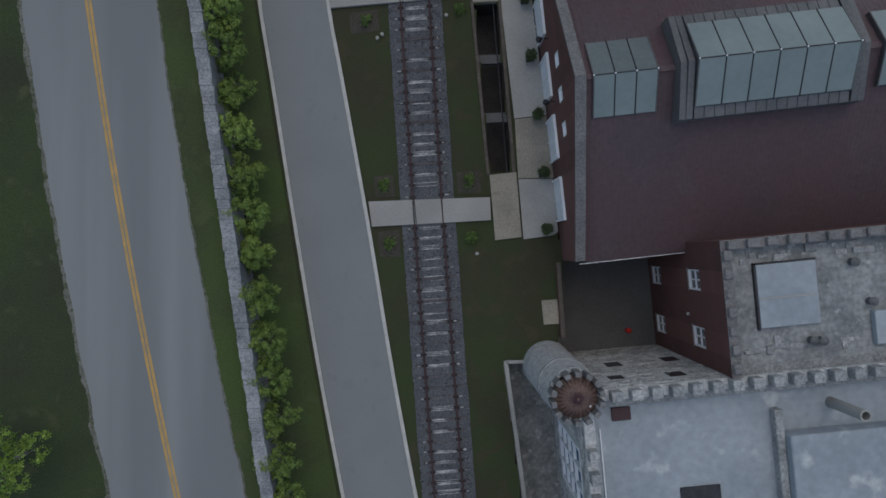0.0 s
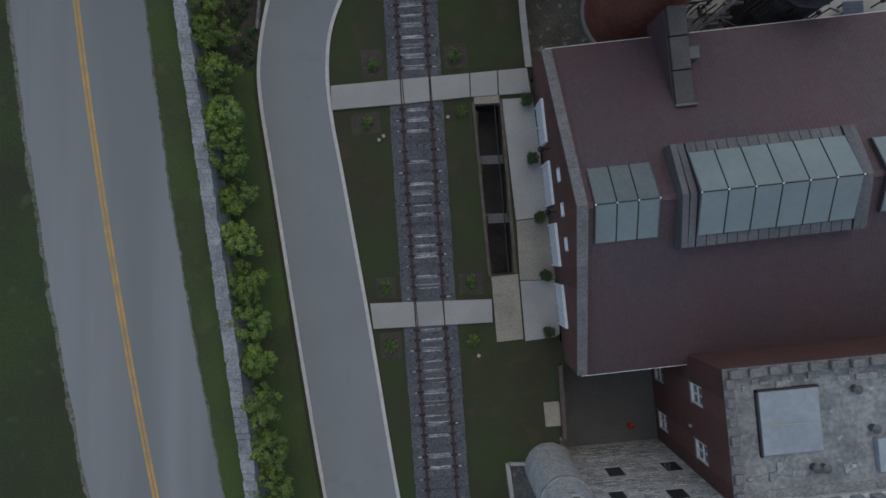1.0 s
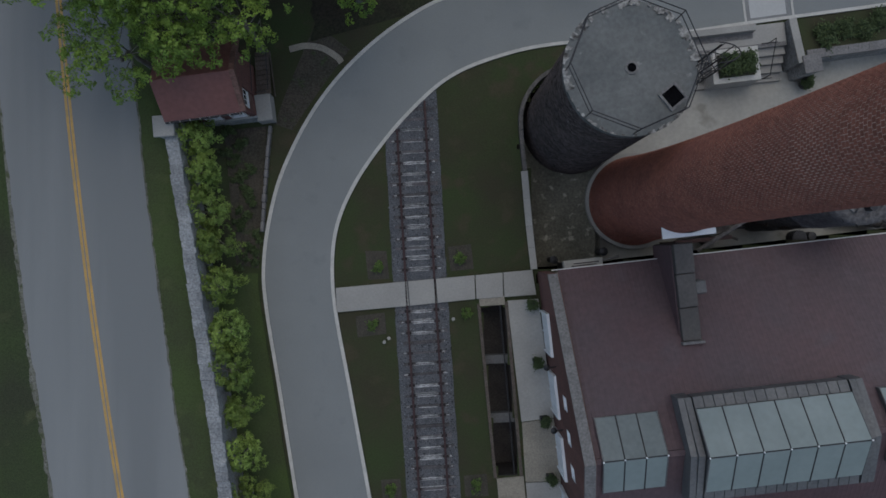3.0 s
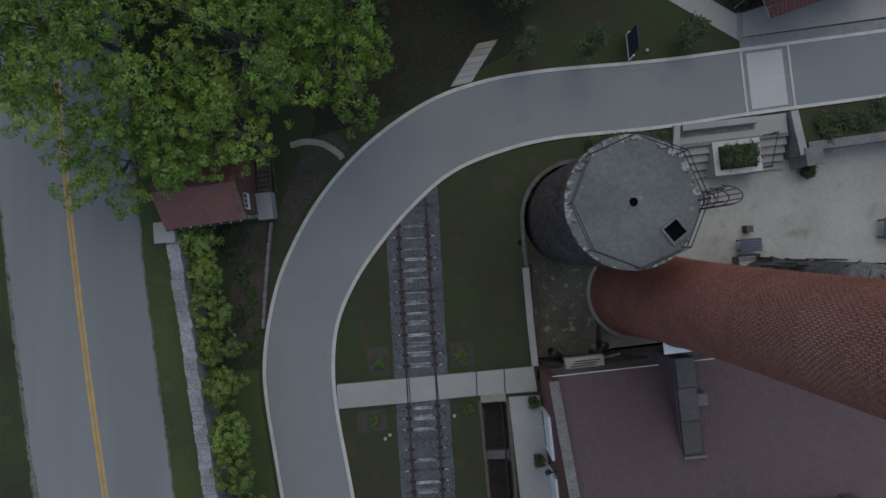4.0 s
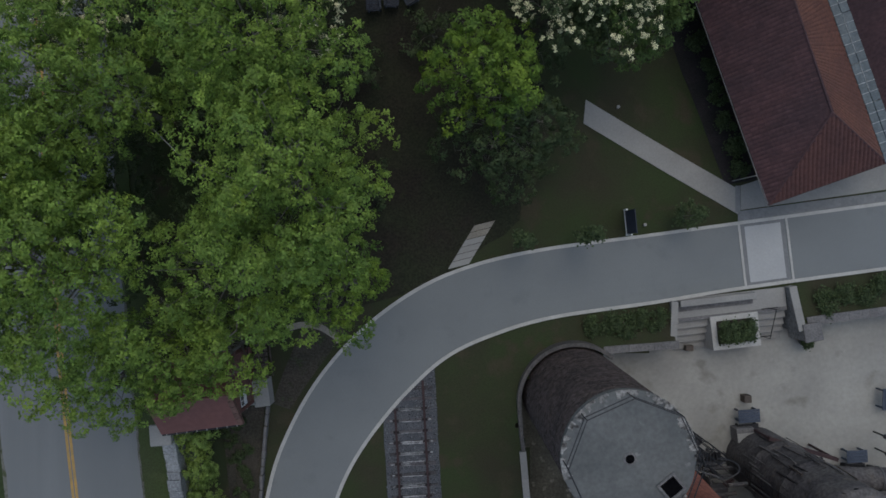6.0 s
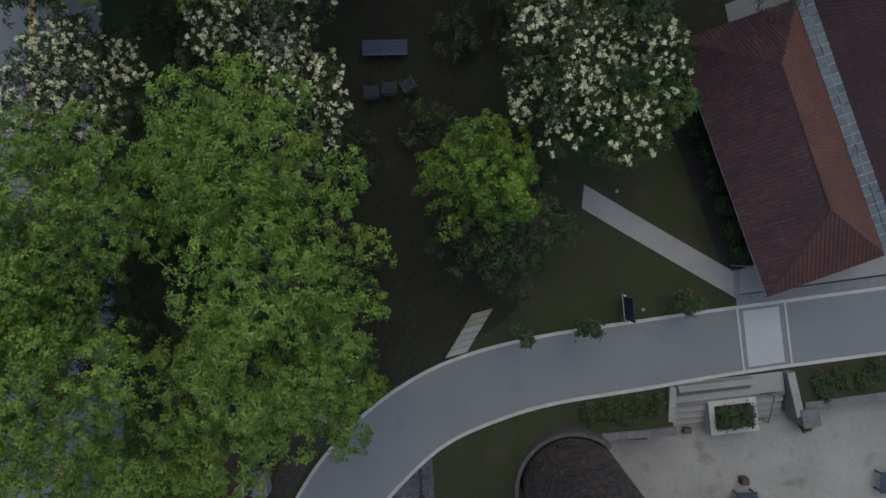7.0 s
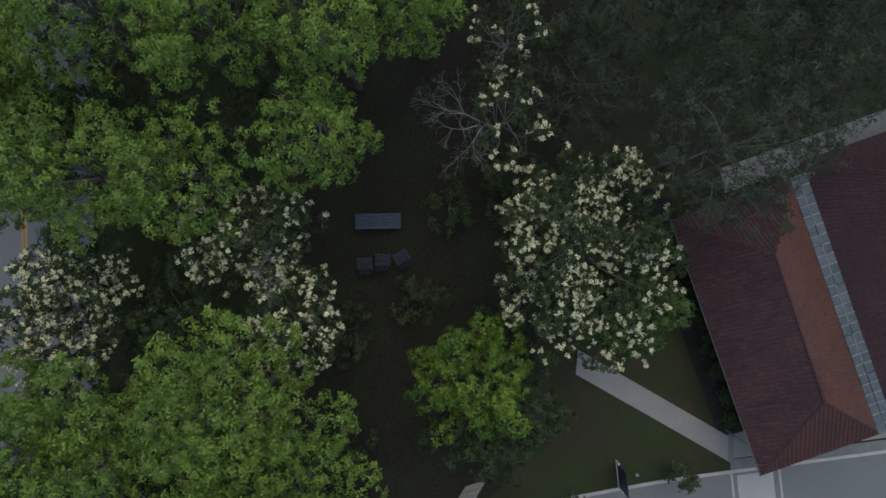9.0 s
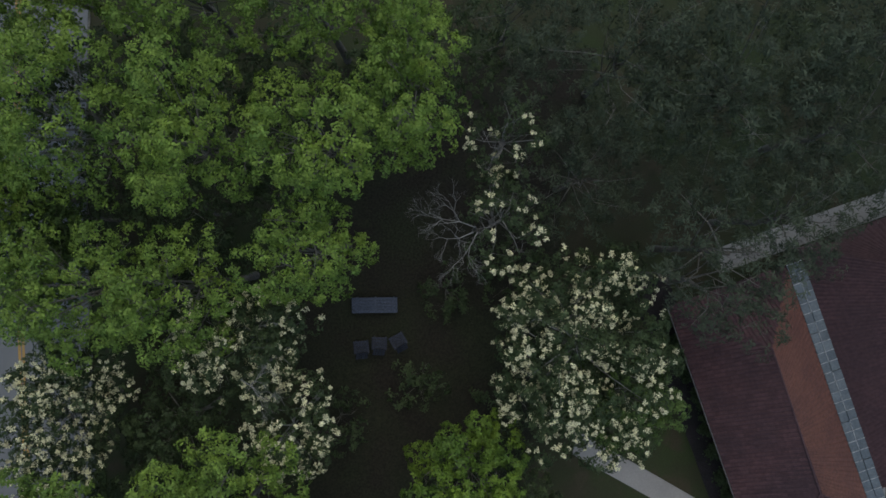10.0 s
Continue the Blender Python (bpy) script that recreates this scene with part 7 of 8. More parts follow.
# lawn sheet with the shade of the crowns put into its dark colour
single("shaded_lawn", drape(bmesh.new(), [(-7.2 + 0.4 * noise.noise((i * 0.4, 2.2, 0)), 26.6 + 0.25 * i) for i in range(124)], [(-1.2 + 0.6 * min(i, 14) * 0.5 + 0.045 * i + 0.8 * noise.noise((i * 0.11, 7.2, 0)) + 0.25 * noise.noise((i * 0.5, 9.2, 0)), 28.3 + 0.25 * i) for i in range(124)], 0.042, 48, 0.06), SHADE_LAWN := mat("lawn_shade_colour", (0.024, 0.028, 0.015), (0.023, 0.020, 0.015), big=0.4, fine=9, rough=0.95, bump=0.5, grain=0.4, third=(0.028, 0.032, 0.017), third_at=0.6), "brown-green lawn sheet, coloured dark for the trees' shade", "lawn", "structure")
single("planting_bed", drape(bmesh.new(), [(10.5 + 0.31 * i * 1.27 + 0.25 * noise.noise((i * 0.7, 1, 0)), 46.5 - i * 1.06) for i in range(13)], [(12.6 + 0.36 * i, 46.7 - 1.05 * i) for i in range(13)], 0.03, 4, 0.06), DARKBED, "dark bed along the spring house wall", "planting bed", "structure")
for poly in ([(-4.4, 15.7), (-3.3, 15.7), (-3.15, 14.25), (-4.25, 14.2)], [(-0.1, 15.9), (1.1, 16.05), (1.25, 14.75), (0.05, 14.65)], [(-4.9, 12.3), (-3.4, 12.5), (-3.3, 11.4), (-4.8, 11.2)], [(-3.6, 3.8), (-2.6, 3.85), (-2.5, 2.75), (-3.5, 2.7)], [(0.7, 4.0), (1.9, 4.1), (2.0, 2.95), (0.8, 2.9)], [(-3.4, 0.9), (-2.3, 1.0), (-2.2, -0.4), (-3.3, -0.4)]):
    flat_on_ground("flower_bed", poly, 0.03, BEDSOIL, "small square planting bed in the lawn", "planting bed", cells=3, thick=0.06)

for k, (x, y, r, h) in enumerate(((-3.75, 14.9, 0.38, 0.5), (0.55, 15.3, 0.4, 0.55), (-4.0, 11.9, 0.35, 0.45), (-3.05, 3.3, 0.4, 0.5), (1.3, 3.5, 0.42, 0.55), (-2.8, 0.3, 0.4, 0.5), (0.85, 12.5, 0.35, 0.5), (1.5, 0.6, 0.45, 0.5))):
    shrub(x, y, r * 0.85, h, LEAF_MID, "small green shrub in a square bed", 100 + k, group="shrubs in the square beds", per=30, n=10)
for k, (x, y, r, h) in enumerate(((3.76, 30.77, 0.5, 6.0), (6.99, 31.12, 0.6, 5.0), (12.64, 32.05, 0.62, 4.0))):
    shrub(x, y, r, h, LEAF_DARK, "loose green shrub beside the driveway", 120 + k, group="shrubs beside the driveway", per=60, size=0.16)
for k, (x, y) in enumerate(((7.6, 26.2), (8.5, 26.35), (9.4, 26.2), (10.3, 26.55), (11.3, 26.5), (20.6, 27.4), (21.6, 27.9), (22.6, 27.7), (23.5, 28.2))):
    shrub(x, y, 0.55 + 0.08 * (k % 3), 0.5, LEAF_DARK, "low green planting between driveway and yard wall", 130 + k, group="planting above the yard wall", size=0.13)
for k, (x, y) in enumerate(((12.6, 44.4), (13.1, 43.0), (13.6, 41.6), (14.2, 40.1), (14.7, 38.7), (15.2, 37.2), (15.6, 35.8), (15.9, 34.6))):
    shrub(x, y, 0.6, 0.75, LEAF_DARK, "round dark shrub along the spring house wall", 150 + k, group="shrubs along the spring house", size=0.12)
rng = random.Random(31)
for k in range(26):
    y = 14.8 + 0.3 * k
    wall = -10.4 - 0.147 * y
    x = wall + rng.uniform(1.7, 2.9)
    shrub(x, y, rng.uniform(0.2, 0.35), rng.uniform(0.2, 0.4), LEAF_DARK, "low dark groundcover plant in the soil bed", 170 + k, name="groundcover_plant", group="groundcover in the bed", per=40, n=8)

# clipped balls in planters along the facade
for k, (x, y) in enumerate(((4.22, 12.95), (4.5, 9.95), (4.86, 6.95), (5.18, 3.95), (5.35, 1.05))):
    p = thing("potted_topiary", "clipped round box shrub in a dark square planter", "potted plant", (x, y, 0.06), BROT, group="topiary along the facade")
    part("planter", boxed(-0.2, -0.2, 0, 0.2, 0.2, 0.4, bevel=0.02), DARKMETAL, p, "dark square planter")
    g = np.random.default_rng(200 + k)
    c = crown_clumps(g, (0.25, 0.25, 0.24), 0.62, 16, 0.6, 0.1, -0.9)
    pos, sizes = clump_leaves(g, c, 90, 0.06, 0.13)
    mesh_part("foliage", leaf_mesh("foliage", pos, sizes, g), LEAF_DARK, p)

NAVY = mat("navy_panel", (0.028, 0.036, 0.066), (0.022, 0.030, 0.055), big=2, fine=12, rough=0.5, bump=0.05)
# information sign by the driveway
sg = thing("information_sign", "upright dark blue information sign with white posts", "sign", (9.64, 31.73, ground_z(9.64, 31.73)), 6)
part("panel", boxed(-0.025, -0.62, 0.25, 0.025, 0.62, 2.2, bevel=0.008), NAVY, sg, "dark blue panel")
part("white_edge", boxed(-0.05, -0.66, 0.14, 0.03, 0.66, 0.248), WHITE, sg, "white lower rail")
for y in (-0.68, 0.68):
    part("post", boxed(-0.04, y - 0.04, -0.2, 0.04, y + 0.04, 0.7 if y > 0 else 1.1), WHITE, sg, "white post")
for k in range(9):
    part("text_bar", boxed(-0.029, -0.5, 0.5 + 0.18 * k, -0.0255, 0.45 - 0.2 * (k % 3), 0.54 + 0.18 * k), BLUE, sg)
for x, y in ((10.7, 31.6), (1.75, -0.25), (-3.42, 10.95), (-3.15, 11.15), (0.2, 12.15), (9.3, 38.0)):
    l = thing("ground_light", "small pale ground spotlight in the lawn", "garden light", (x, y, ground_z(x, y)), rng.uniform(0, 180))
    part("base", lathe(bmesh.new(), [(0.07, -0.02), (0.07, 0.08), (0.05, 0.1)], 12), PALE, l)
    part("head", lathe(bmesh.new(), [(0.06, 0.1), (0.09, 0.14), (0.09, 0.2), (0.0, 0.21)], 12, 0.03, 0, False), PALE, l)


def stone_planter():
    p = thing("stone_planter", "rectangular pale stone planter filled with a green shrub", "planter", (15.65, 25.82, YARD_Z), 6.5)
    bm = bmesh.new()
    for a in ((-1.3, -0.92, 0, 1.3, -0.64, 1.56), (-1.3, 0.64, 0, 1.3, 0.92, 1.56), (-1.3, -0.64, 0, -1.0, 0.64, 1.56), (1.0, -0.64, 0, 1.3, 0.64, 1.56)):
        box(bm, *a)
    part("planter_box", bm, KERB, p, "pale stone box")
    part("soil", boxed(-0.998, -0.638, 0.2, 0.998, 0.638, 1.45), SOIL, p)
    g = np.random.default_rng(230)
    c = np.column_stack([g.uniform(-0.82, 0.82, 70), g.uniform(-0.46, 0.46, 70), g.uniform(1.65, 2.1, 70)])
    pos, sizes = clump_leaves(g, c, 80, 0.12, 0.24)
    mesh_part("foliage", leaf_mesh("foliage", pos, sizes, g), LEAF_DARK, p, "dense green foliage")


stone_planter()

# ---- the yard's machinery and furniture ----


def yard_tank():
    """A broad old tank: dented plates, patched top, a square hatch and loose bars."""
    g = random.Random(19)
    H, R = 10.3, 1.72
    t = thing("steel_tank", "broad old rusty steel tank with a patched dented top", "tank", (17.45, 18.5, YARD_Z))
    seg, bm = 56, bmesh.new()
    prev = None
    levels = [0, 0.8, 1.6, 2.4, 3.2, 3.25, 3.35, 3.4, 4.2, 5.0, 5.8, 6.4, 6.45, 6.55, 6.6, 7.4, 8.2, 9.0, 9.7, H]
    for z in levels:
        band = 0.05 if z in (3.25, 3.35, 6.45, 6.55) else 0.0
        ring = []
        for i in range(seg):
            a = math.tau * i / seg
            r = R + band + 0.06 * noise.noise((math.cos(a) * 2.2, math.sin(a) * 2.2, z * 0.9)) + 0.02 * noise.noise((math.cos(a) * 9, math.sin(a) * 9, z * 3))
            ring.append(bm.verts.new((r * math.cos(a), r * math.sin(a), z)))
        if prev:
            for i in range(seg):
                bm.faces.new((prev[i], prev[(i + 1) % seg], ring[(i + 1) % seg], ring[i]))
        prev = ring
    for rad in (1.3, 0.8, 0.3):
        ring = [bm.verts.new((rad * math.cos(math.tau * i / seg), rad * math.sin(math.tau * i / seg), H + 0.05 + 0.07 * noise.noise((rad * math.cos(math.tau * i / seg) * 1.3, rad * math.sin(math.tau * i / seg) * 1.3, 5)))) for i in range(seg)]
        for i in range(seg):
            bm.faces.new((prev[i], prev[(i + 1) % seg], ring[(i + 1) % seg], ring[i]))
        prev = ring
    bm.faces.new(prev)
    part("shell", bm, TANK, t, "dark streaked dented steel shell", smooth=True)
    # welded-on patches over the top
    for k in range(13):
        a, rad = g.uniform(0, 6.28), g.uniform(0.3, 1.25)
        w, d = g.uniform(0.25, 0.7), g.uniform(0.15, 0.45)
        part("patch_plate", boxed(-w / 2, -d / 2, 0, w / 2, d / 2, 0.03), g.choice((TANK, TANK, DUCT, TANK, COPING)), t).matrix_basis = pose(rad * math.cos(a), rad * math.sin(a), H + 0.10, g.uniform(-5, 5), g.uniform(-5, 5), g.choice((35, 40, 125)) + g.uniform(-12, 12))
    h = part("hatch", boxed(-0.24, -0.24, H + 0.05, 0.24, 0.24, H + 0.16), HOLE, t, "black square hatch opening", at=(-0.85, 0.25, 0), rz=35)
    for a in ((-0.34, -0.34, 0.34, -0.24), (-0.34, 0.24, 0.34, 0.34), (-0.34, -0.24, -0.24, 0.24), (0.24, -0.24, 0.34, 0.24)):
        part("hatch_frame", boxed(a[0], a[1], H + 0.02, a[2], a[3], H + 0.22), TANK, h)
    for p, q in (((-0.75, -0.95), (0.65, 0.85)), ((-0.5, -1.2), (-0.1, -0.6)), ((0.5, 1.2), (1.3, 0.1)), ((0.75, 0.75), (1.35, 0.2))):
        part("top_bar", tube(bmesh.new(), (*p, H + 0.2), (*q, H + 0.2), 0.045, seg=6), DARKMETAL, t)
    part("flange", lathe(bmesh.new(), [(0.3, H), (0.3, H + 0.3), (0.36, H + 0.3), (0.36, H + 0.38), (0.2, H + 0.4)], 20, 0.85, -0.35), DARKMETAL, t)
    part("flange", lathe(bmesh.new(), [(0.16, H), (0.16, H + 0.5), (0.1, H + 0.5)], 14, 0.1, -1.0), DARKMETAL, t)
    for k in range(13):
        a = radians(100 + 20 * k + g.uniform(-3, 3))
        part("bent_bracket", tube(bmesh.new(), (1.7 * math.cos(a), 1.7 * math.sin(a), H - 0.15), ((1.75 + g.uniform(0, 0.15)) * math.cos(a), (1.75 + g.uniform(0, 0.15)) * math.sin(a), H + g.uniform(0.05, 0.3)), 0.025, seg=5), DARKMETAL, t)
    # loose pipes and a bent frame heaped on top
    for k in range(13):
        a, rad = g.uniform(0, 6.28), g.uniform(0.1, 1.0)
        b = radians(g.choice((35, 125, 80, -10)) + g.uniform(-12, 12))
        L, z0 = g.uniform(0.5, 1.5), H + g.uniform(0.15, 0.9)
        x, y = rad * math.cos(a), rad * math.sin(a)
        part("loose_pipe", tube(bmesh.new(), (x, y, z0), (x + L * math.cos(b), y + L * math.sin(b), z0 + g.uniform(-0.2, 0.4)), g.choice((0.025, 0.035, 0.05)), seg=6), g.choice((DUCT, DARKMETAL, LEAD, TANK)), t)
        part("prop_rod", tube(bmesh.new(), (x, y, H), (x, y, z0), 0.02, seg=5), DARKMETAL, t)
    # wooden staves and rods hanging down the flank
    for k in range(46):
        a = radians(g.uniform(60, 250))
        z0 = g.uniform(1.0, 7.0)
        part("flank_rod", tube(bmesh.new(), (1.80 * math.cos(a), 1.80 * math.sin(a), z0), (1.80 * math.cos(a + g.uniform(-0.12, 0.12)), 1.80 * math.sin(a), z0 + g.uniform(0.6, 2.2)), g.choice((0.02, 0.035, 0.05)), seg=5), g.choice((TANK, WOOD, DARKMETAL, COPING)), t)
    part("ladder_rail", tube(bmesh.new(), (-1.85, 0.3, 0), (-1.85, 0.3, H + 0.4), 0.03), DARKMETAL, t)
    part("ladder_rail", tube(bmesh.new(), (-1.85, -0.1, 0), (-1.85, -0.1, H + 0.4), 0.03), DARKMETAL, t)
    for k in range(23):
        part("rung", tube(bmesh.new(), (-1.85, 0.3, 0.4 + 0.4 * k), (-1.85, -0.1, 0.4 + 0.4 * k), 0.015, seg=5), DARKMETAL, t)


yard_tank()


def beam_frame(x, y, rz, L, label):
    b = thing("steel_gantry", label, "gantry", (x, y, YARD_Z), rz)
    for s in (0.1, L - 0.1):
        part("post", boxed(s - 0.06, -0.06, 0, s + 0.06, 0.06, 2.6), RUST, b)
    part("beam", boxed(0, -0.1, 2.6, L, 0.1, 2.85), RUST, b, "rusty steel beam")
    part("brace", tube(bmesh.new(), (0.1, 0, 1.6), (1.1, 0, 2.6), 0.04), RUST, b)


beam_frame(16.9, 20.3, -17, 3.8, "rusty steel gantry frame beside the tank")
beam_frame(11.9, 16.1, 6, 3.0, "dark steel beam frame along the hall")


def pallet_table(x, y, rz, w, d, h, label, material=BLUE):
    t = thing("yard_table", label, "table", (x, y, YARD_Z), rz, group="tables in the yard")
    n = max(3, round(d / 0.16))
    for i in range(n):
        part("plank", boxed(-w / 2, -d / 2 + d * i / n + 0.006, h - 0.04, w / 2, -d / 2 + d * (i + 1) / n - 0.006, h, bevel=0.006), material, t)
    for sx in (-1, 1):
        for sy in (-1, 1):
            part("leg", boxed(sx * (w / 2 - 0.12) - 0.04, sy * (d / 2 - 0.1) - 0.04, 0, sx * (w / 2 - 0.12) + 0.04, sy * (d / 2 - 0.1) + 0.04, h - 0.042), material, t)
    part("bench_seat", boxed(-w / 2, -d / 2 - 0.42, 0.4, w / 2, -d / 2 - 0.14, 0.45, bevel=0.006), DARKMETAL, t)
    for sx in (-1, 1):
        part("bench_leg", boxed(sx * (w / 2 - 0.1) - 0.03, -d / 2 - 0.4, 0, sx * (w / 2 - 0.1) + 0.03, -d / 2 - 0.16, 0.398), DARKMETAL, t)


pallet_table(16.75, 21.0, 4, 1.2, 0.75, 0.75, "slate-blue plank table with a bench in the yard")
pallet_table(22.75, 18.75, 3, 1.15, 0.7, 0.75, "slate-blue plank table with a bench in the yard")
pallet_table(24.6, 21.9, 88, 1.2, 0.9, 0.75, "slate-blue plank table at the yard's edge")
single("crate", boxed(-0.2, -0.2, 0, 0.2, 0.2, 0.6, bevel=0.02), WOOD, "small brown wooden crate beside a table", "crate", at=(16.75, 21.9, YARD_Z), rz=3)
bin_ = thing("stone_trough", "grey stone block with a pale lid beside the tank", "trough", (16.5, 20.0, YARD_Z), 5)
part("body", boxed(-0.5, -0.42, 0, 0.5, 0.36, 0.9, bevel=0.03), COPING, bin_)
part("lid", boxed(-0.5, -0.4, 0.9, 0.5, 0.1, 0.97, bevel=0.02), PALE, bin_)


def still(x, y, rz, L, r, label):
    b = thing("boiler", label, "boiler", (x, y, YARD_Z), rz)
    bm = bmesh.new()
    prof = [(0, 0.7 * r), (0.15, 0.86 * r), (0.55 * L, 0.9 * r), (0.62 * L, r), (L - 0.12, r), (L, 0.75 * r)]
    for (xa, ra), (xb, rb) in zip(prof, prof[1:]):
        tube(bm, (xa, 0, r + 0.3), (xb, 0, r + 0.3), ra, rb, 26, False)
    bm.faces.new([bm.verts.new((0, 0.7 * r * math.cos(math.tau * i / 26), r + 0.3 + 0.7 * r * math.sin(math.tau * i / 26))) for i in range(26)])
    bm.faces.new([bm.verts.new((L, 0.75 * r * math.cos(math.tau * i / 26), r + 0.3 + 0.75 * r * math.sin(math.tau * i / 26))) for i in range(26)])
    part("drum", bm, TANK, b, "dull brown-grey steel drum")
    for s in (0.3 * L, 0.8 * L):
        part("cradle", boxed(s - 0.12, -r * 0.8, 0, s + 0.12, r * 0.8, 0.45 + 0.2 * r), DARKMETAL, b)
    part("hoop", lathe(bmesh.new(), [(r + 0.02, -0.06), (r + 0.05, -0.04), (r + 0.05, 0.04), (r + 0.02, 0.06)], 26, cap=False), LEAD, b, "pale steel hoop").matrix_basis = pose(0.8 * L, 0, r + 0.3, 0, 90, 0)


still(21.4, 17.75, -4, 3.0, 0.62, "dark horizontal steel boiler lying in the yard")
for k, (x, y, r, h) in enumerate(((14.4, 16.2, 0.22, 0.7), (19.5, 16.4, 0.4, 0.8), (20.3, 16.5, 0.22, 0.6), (13.8, 19.7, 0.25, 0.9))):
    b = thing("steel_drum", "black steel drum standing on the pale yard floor", "drum", (x, y, YARD_Z), group="drums in the yard")
    part("body", lathe(bmesh.new(), [(r, 0), (r, h * 0.33), (r + 0.02, h * 0.35), (r, h * 0.37), (r, h * 0.66), (r + 0.02, h * 0.68), (r, h * 0.7), (r, h)], 22), DARKMETAL, b)
    part("lid", lathe(bmesh.new(), [(r + 0.01, h), (r + 0.01, h + 0.03), (0.03, h + 0.05)], 22), DARKMETAL, b)


def pipework():
    """The tangle of steel between chimney and boiler."""
    g = random.Random(14)
    p = thing("pipework", "tangle of rusty grey pipes and beams beside the chimney", "pipework", (17.0, 17.9, YARD_Z))
    for k in range(44):
        x, y = g.choice((g.uniform(-4.0, -2.9), g.uniform(-3.4, -2.0), g.uniform(2.0, 3.4))), g.uniform(-1.2, 0.9)
        a = g.choice((8, 98, -35, 50)) + g.uniform(-6, 6)
        L, z = g.uniform(0.5, 1.5), g.uniform(0.3, 3.4)
        q = (x + L * math.cos(radians(a)), y + 0.5 * L * math.sin(radians(a)), z + g.uniform(-0.2, 0.2))
        part("pipe", tube(bmesh.new(), (x, y, z), q, g.choice((0.05, 0.07, 0.11)), seg=8), g.choice((RUST, LEAD, TANK, DARKMETAL, TANK)), p)
        part("stand", tube(bmesh.new(), (x, y, 0), (x, y, z), 0.04, seg=6), TANK, p)
    part("dark_duct", boxed(-4.1, -1.35, 1.6, -2.1, -0.3, 2.5, bevel=0.05), TANK, p, "dark sheet-metal duct")
    part("duct_stand", boxed(-3.8, -1.1, 0, -3.6, -0.5, 1.6), TANK, p)
    part("duct_stand", boxed(-2.5, -1.1, 0, -2.3, -0.5, 1.6), TANK, p)
    part("grating", boxed(-4.5, 1.0, 2.0, -2.3, 1.08, 2.5), DARKMETAL, p)
    for k in range(12):
        part("grating_bar", boxed(-4.45 + 0.18 * k, 1.1, 1.9, -4.41 + 0.18 * k, 1.5, 2.3), DARKMETAL, p)
    part("grating_post", boxed(-4.5, 1.0, 0, -4.4, 1.08, 2.0), DARKMETAL, p)
    part("grating_post", boxed(-2.4, 1.0, 0, -2.3, 1.08, 2.0), DARKMETAL, p)
    part("long_pipe", tube(bmesh.new(), (-5.0, -2.2, 5.8), (-2.0, 0.1, 7.8), 0.1, seg=10), TANK, p, "grey pipe slanting from the eave to the tank")
    part("white_cap", lathe(bmesh.new(), [(0.1, 0.0), (0.08, 0.12), (0.0, 0.18)], 12, 0, 0, False), PALE, p, at=(-2.05, 0.06, 7.85))


pipework()
for x, y, a in ((20.65, 18.35, -30), (24.1, 19.95, -15), (24.2, 19.0, 20)):
    b = thing("bollard_lamp", "short black lamp post on the yard floor", "lamp", (x, y, YARD_Z))
    part("post", tube(bmesh.new(), (0, 0, 0), (0, 0, 1.0), 0.05), DARKMETAL, b)
    part("head", lathe(bmesh.new(), [(0.1, 1.0), (0.13, 1.05), (0.13, 1.18), (0.04, 1.24)], 14), DARKMETAL, b)
pot = thing("dark_pot", "dark pot with a dead plant beside the yard wall", "pot", (20.1, 25.1, YARD_Z))
part("pot", lathe(bmesh.new(), [(0.26, 0), (0.36, 0.5), (0.3, 0.5), (0.28, 0.4)], 18), DARKMETAL, pot)
shrub(20.1, 25.1, 0.35, 0.4, LEAF_DARK, "dark withered plant in a pot", 260, z=YARD_Z + 0.45, name="withered_plant")
single("yard_post", boxed(-0.22, -0.16, 0, 0.22, 0.16, 0.6, bevel=0.03), WOOD, "small weathered post stump by the stairs", "post", at=(13.5, 24.75, YARD_Z))
pier2 = thing("wall_pier", "grey rough stone pier at the yard wall's end", "pier", (19.65, 25.8, YARD_Z), 10)
part("shaft", boxed(-0.45, -0.45, 0, 0.45, 0.45, 1.9, bevel=0.05), STONE, pier2)
part("cap", boxed(-0.5, -0.5, 1.9, 0.5, 0.5, 2.02, bevel=0.03), COPING, pier2)

# white vent box on the ground behind the hall
v = thing("vent_unit", "white louvred vent unit on the ground behind the hall", "vent unit", (6.85, 14.97, -2.3), BROT)
part("casing", boxed(-1.0, -0.3, 2.35, 1.0, 0.3, 2.9, bevel=0.03), KERB, v)
for sx in (-0.85, 0.85):
    part("leg", boxed(sx - 0.05, -0.2, 0, sx + 0.05, 0.2, 2.35), DARKMETAL, v)
for k in range(3):
    part("louvre", boxed(-0.75 + 0.12 * k, -0.16 + 0.12 * k, 2.9, 0.55 + 0.12 * k, -0.11 + 0.12 * k, 2.93), DARKMETAL, v, "dark louvre slot")
part("conduit", tube(bmesh.new(), (1.0, 0.1, 2.7), (1.9, 0.25, 2.7), 0.06), COPING, v)
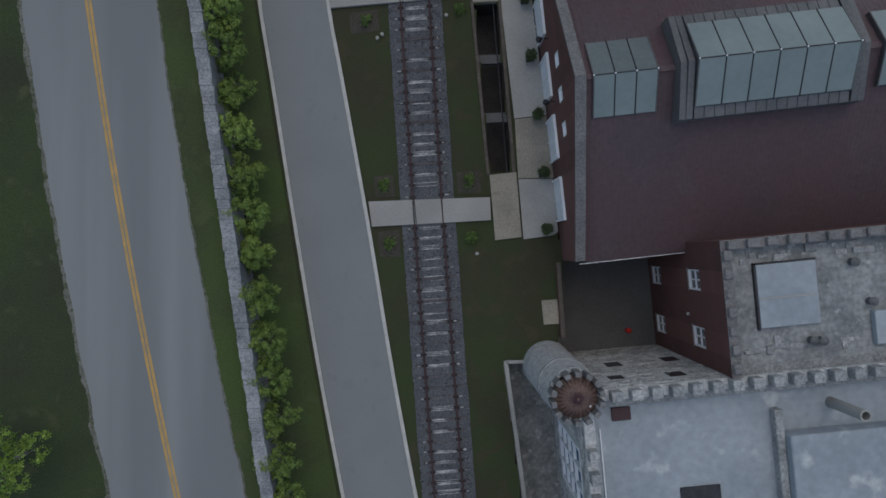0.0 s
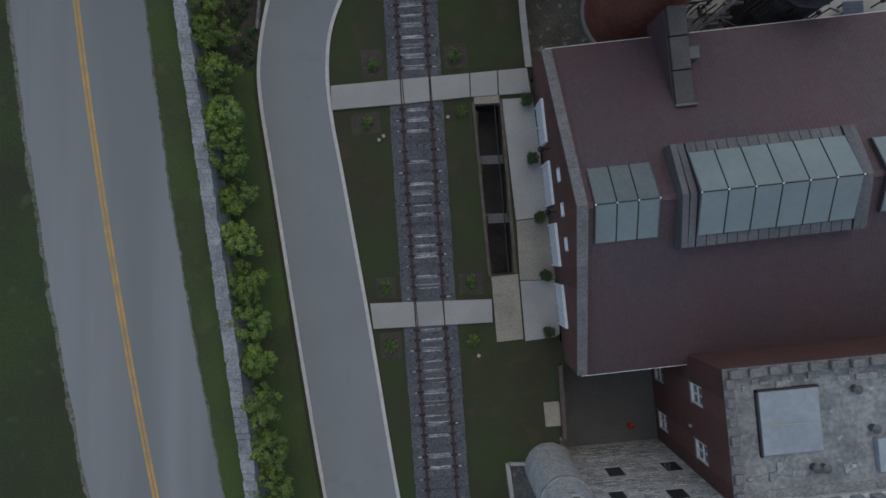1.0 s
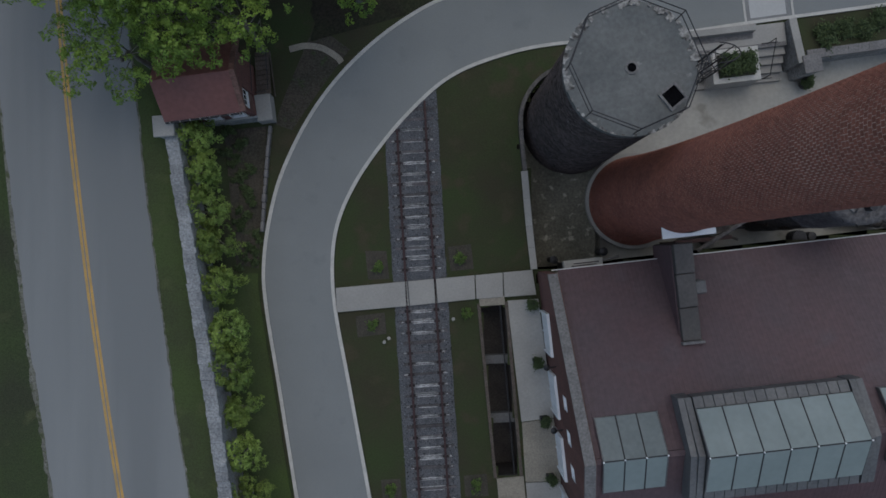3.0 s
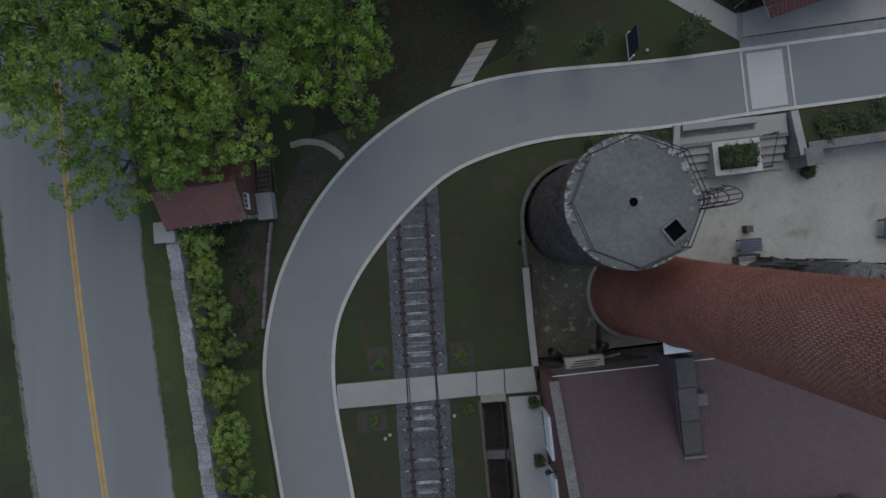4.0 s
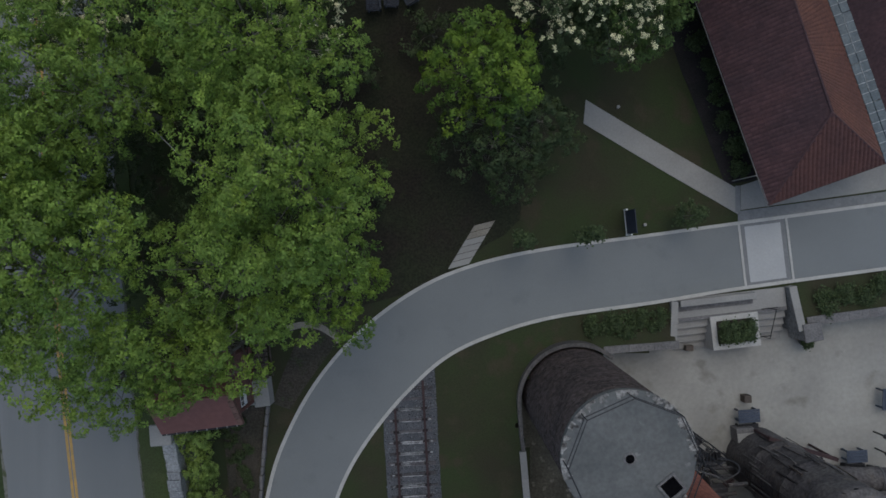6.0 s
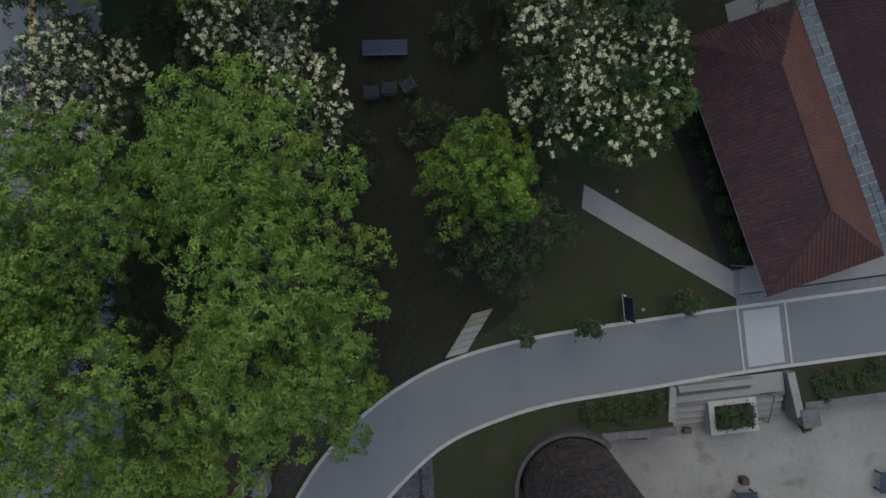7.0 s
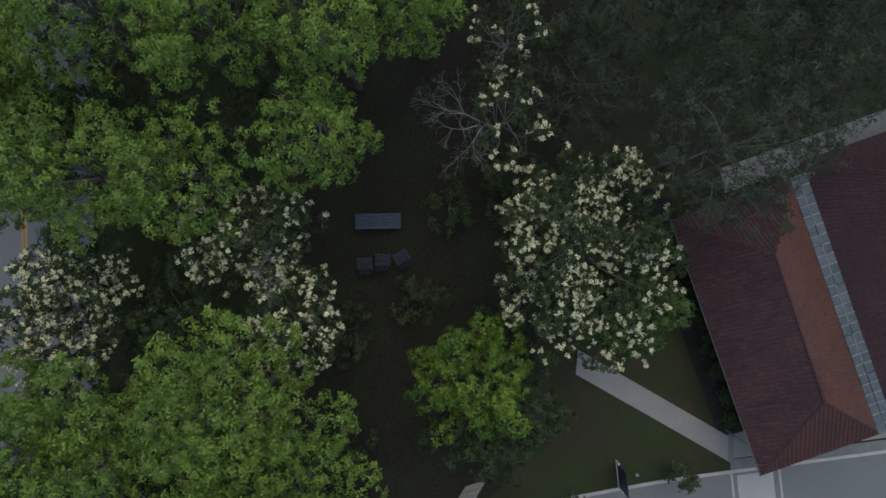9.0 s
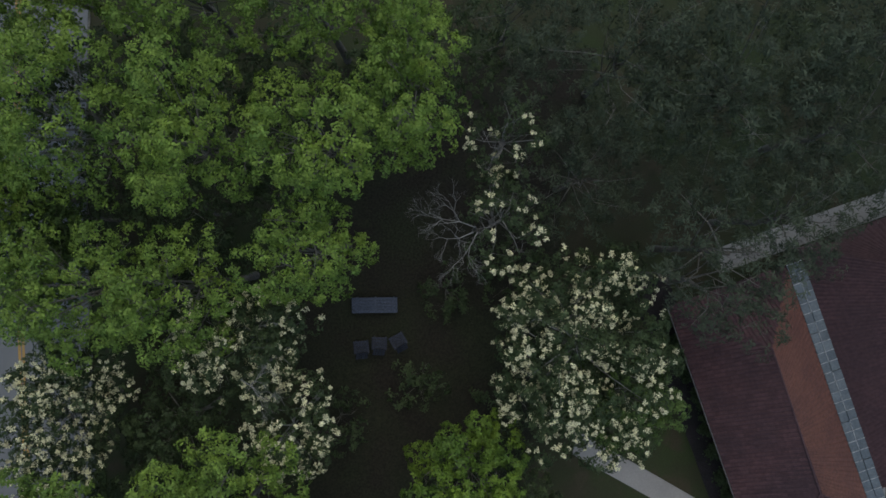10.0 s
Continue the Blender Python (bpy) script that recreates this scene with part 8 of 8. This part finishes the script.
for x, y in ((5.55, 15.2), (8.2, 15.65)):
    single("round_vent", lathe(bmesh.new(), [(0.16, 0), (0.16, 1.4), (0.22, 1.45), (0.22, 1.55), (0.0, 1.65)], 18, cap=False), DARKMETAL, "dark round vent beside the white unit", "vent", at=(x, y, -2.3))

# ---- garden seats on the lawn ----


def slat_table(x, y):
    t = thing("garden_table", "long slate-blue slatted table on the shaded lawn", "table", (x, y, ground_z(x, y)), 1)
    for i in range(5):
        part("slat", boxed(-1.17, -0.4 + 0.162 * i, 0.70, 1.17, -0.4 + 0.162 * i + 0.15, 0.74, bevel=0.008), BLUE, t)
    for sx in (-0.95, 0, 0.95):
        part("leg_frame", boxed(sx - 0.04, -0.38, 0, sx + 0.04, 0.38, 0.698), BLUE, t)


SEATBLUE = mat("dark_seat_blue", (0.034, 0.041, 0.060), (0.026, 0.033, 0.050), big=2, fine=12, rough=0.6, bump=0.1, each=0.15)


def garden_chair(x, y, rz):
    c = thing("garden_chair", "low slate-blue slatted garden chair on the lawn", "chair", (x, y, ground_z(x, y)), rz, group="garden chairs by the table")
    for i in range(4):
        part("seat_slat", boxed(-0.3, -0.3 + 0.15 * i, 0.36, 0.3, -0.3 + 0.15 * i + 0.13, 0.39), SEATBLUE, c)
    for i in range(4):
        part("back_slat", boxed(-0.3 + 0.155 * i, 0.0, 0.0, -0.3 + 0.155 * i + 0.135, 0.025, 0.6), SEATBLUE, c).matrix_basis = pose(0, 0.3, 0.38, -22, 0, 0)
    for sx in (-1, 1):
        for sy in (-0.28, 0.28):
            part("leg", boxed(sx * 0.3 - 0.03, sy - 0.03, 0, sx * 0.3 + 0.03, sy + 0.03, 0.36), SEATBLUE, c)
        part("armrest", boxed(sx * 0.34 - 0.05, -0.33, 0.55, sx * 0.34 + 0.05, 0.33, 0.58), SEATBLUE, c)
        part("arm_post", boxed(sx * 0.34 - 0.025, -0.3, 0.36, sx * 0.34 + 0.025, -0.25, 0.549), SEATBLUE, c)


slat_table(-3.15, 45.3)
garden_chair(-3.85, 43.1, 185)
garden_chair(-2.92, 43.3, 178)
garden_chair(-1.95, 43.45, 210)
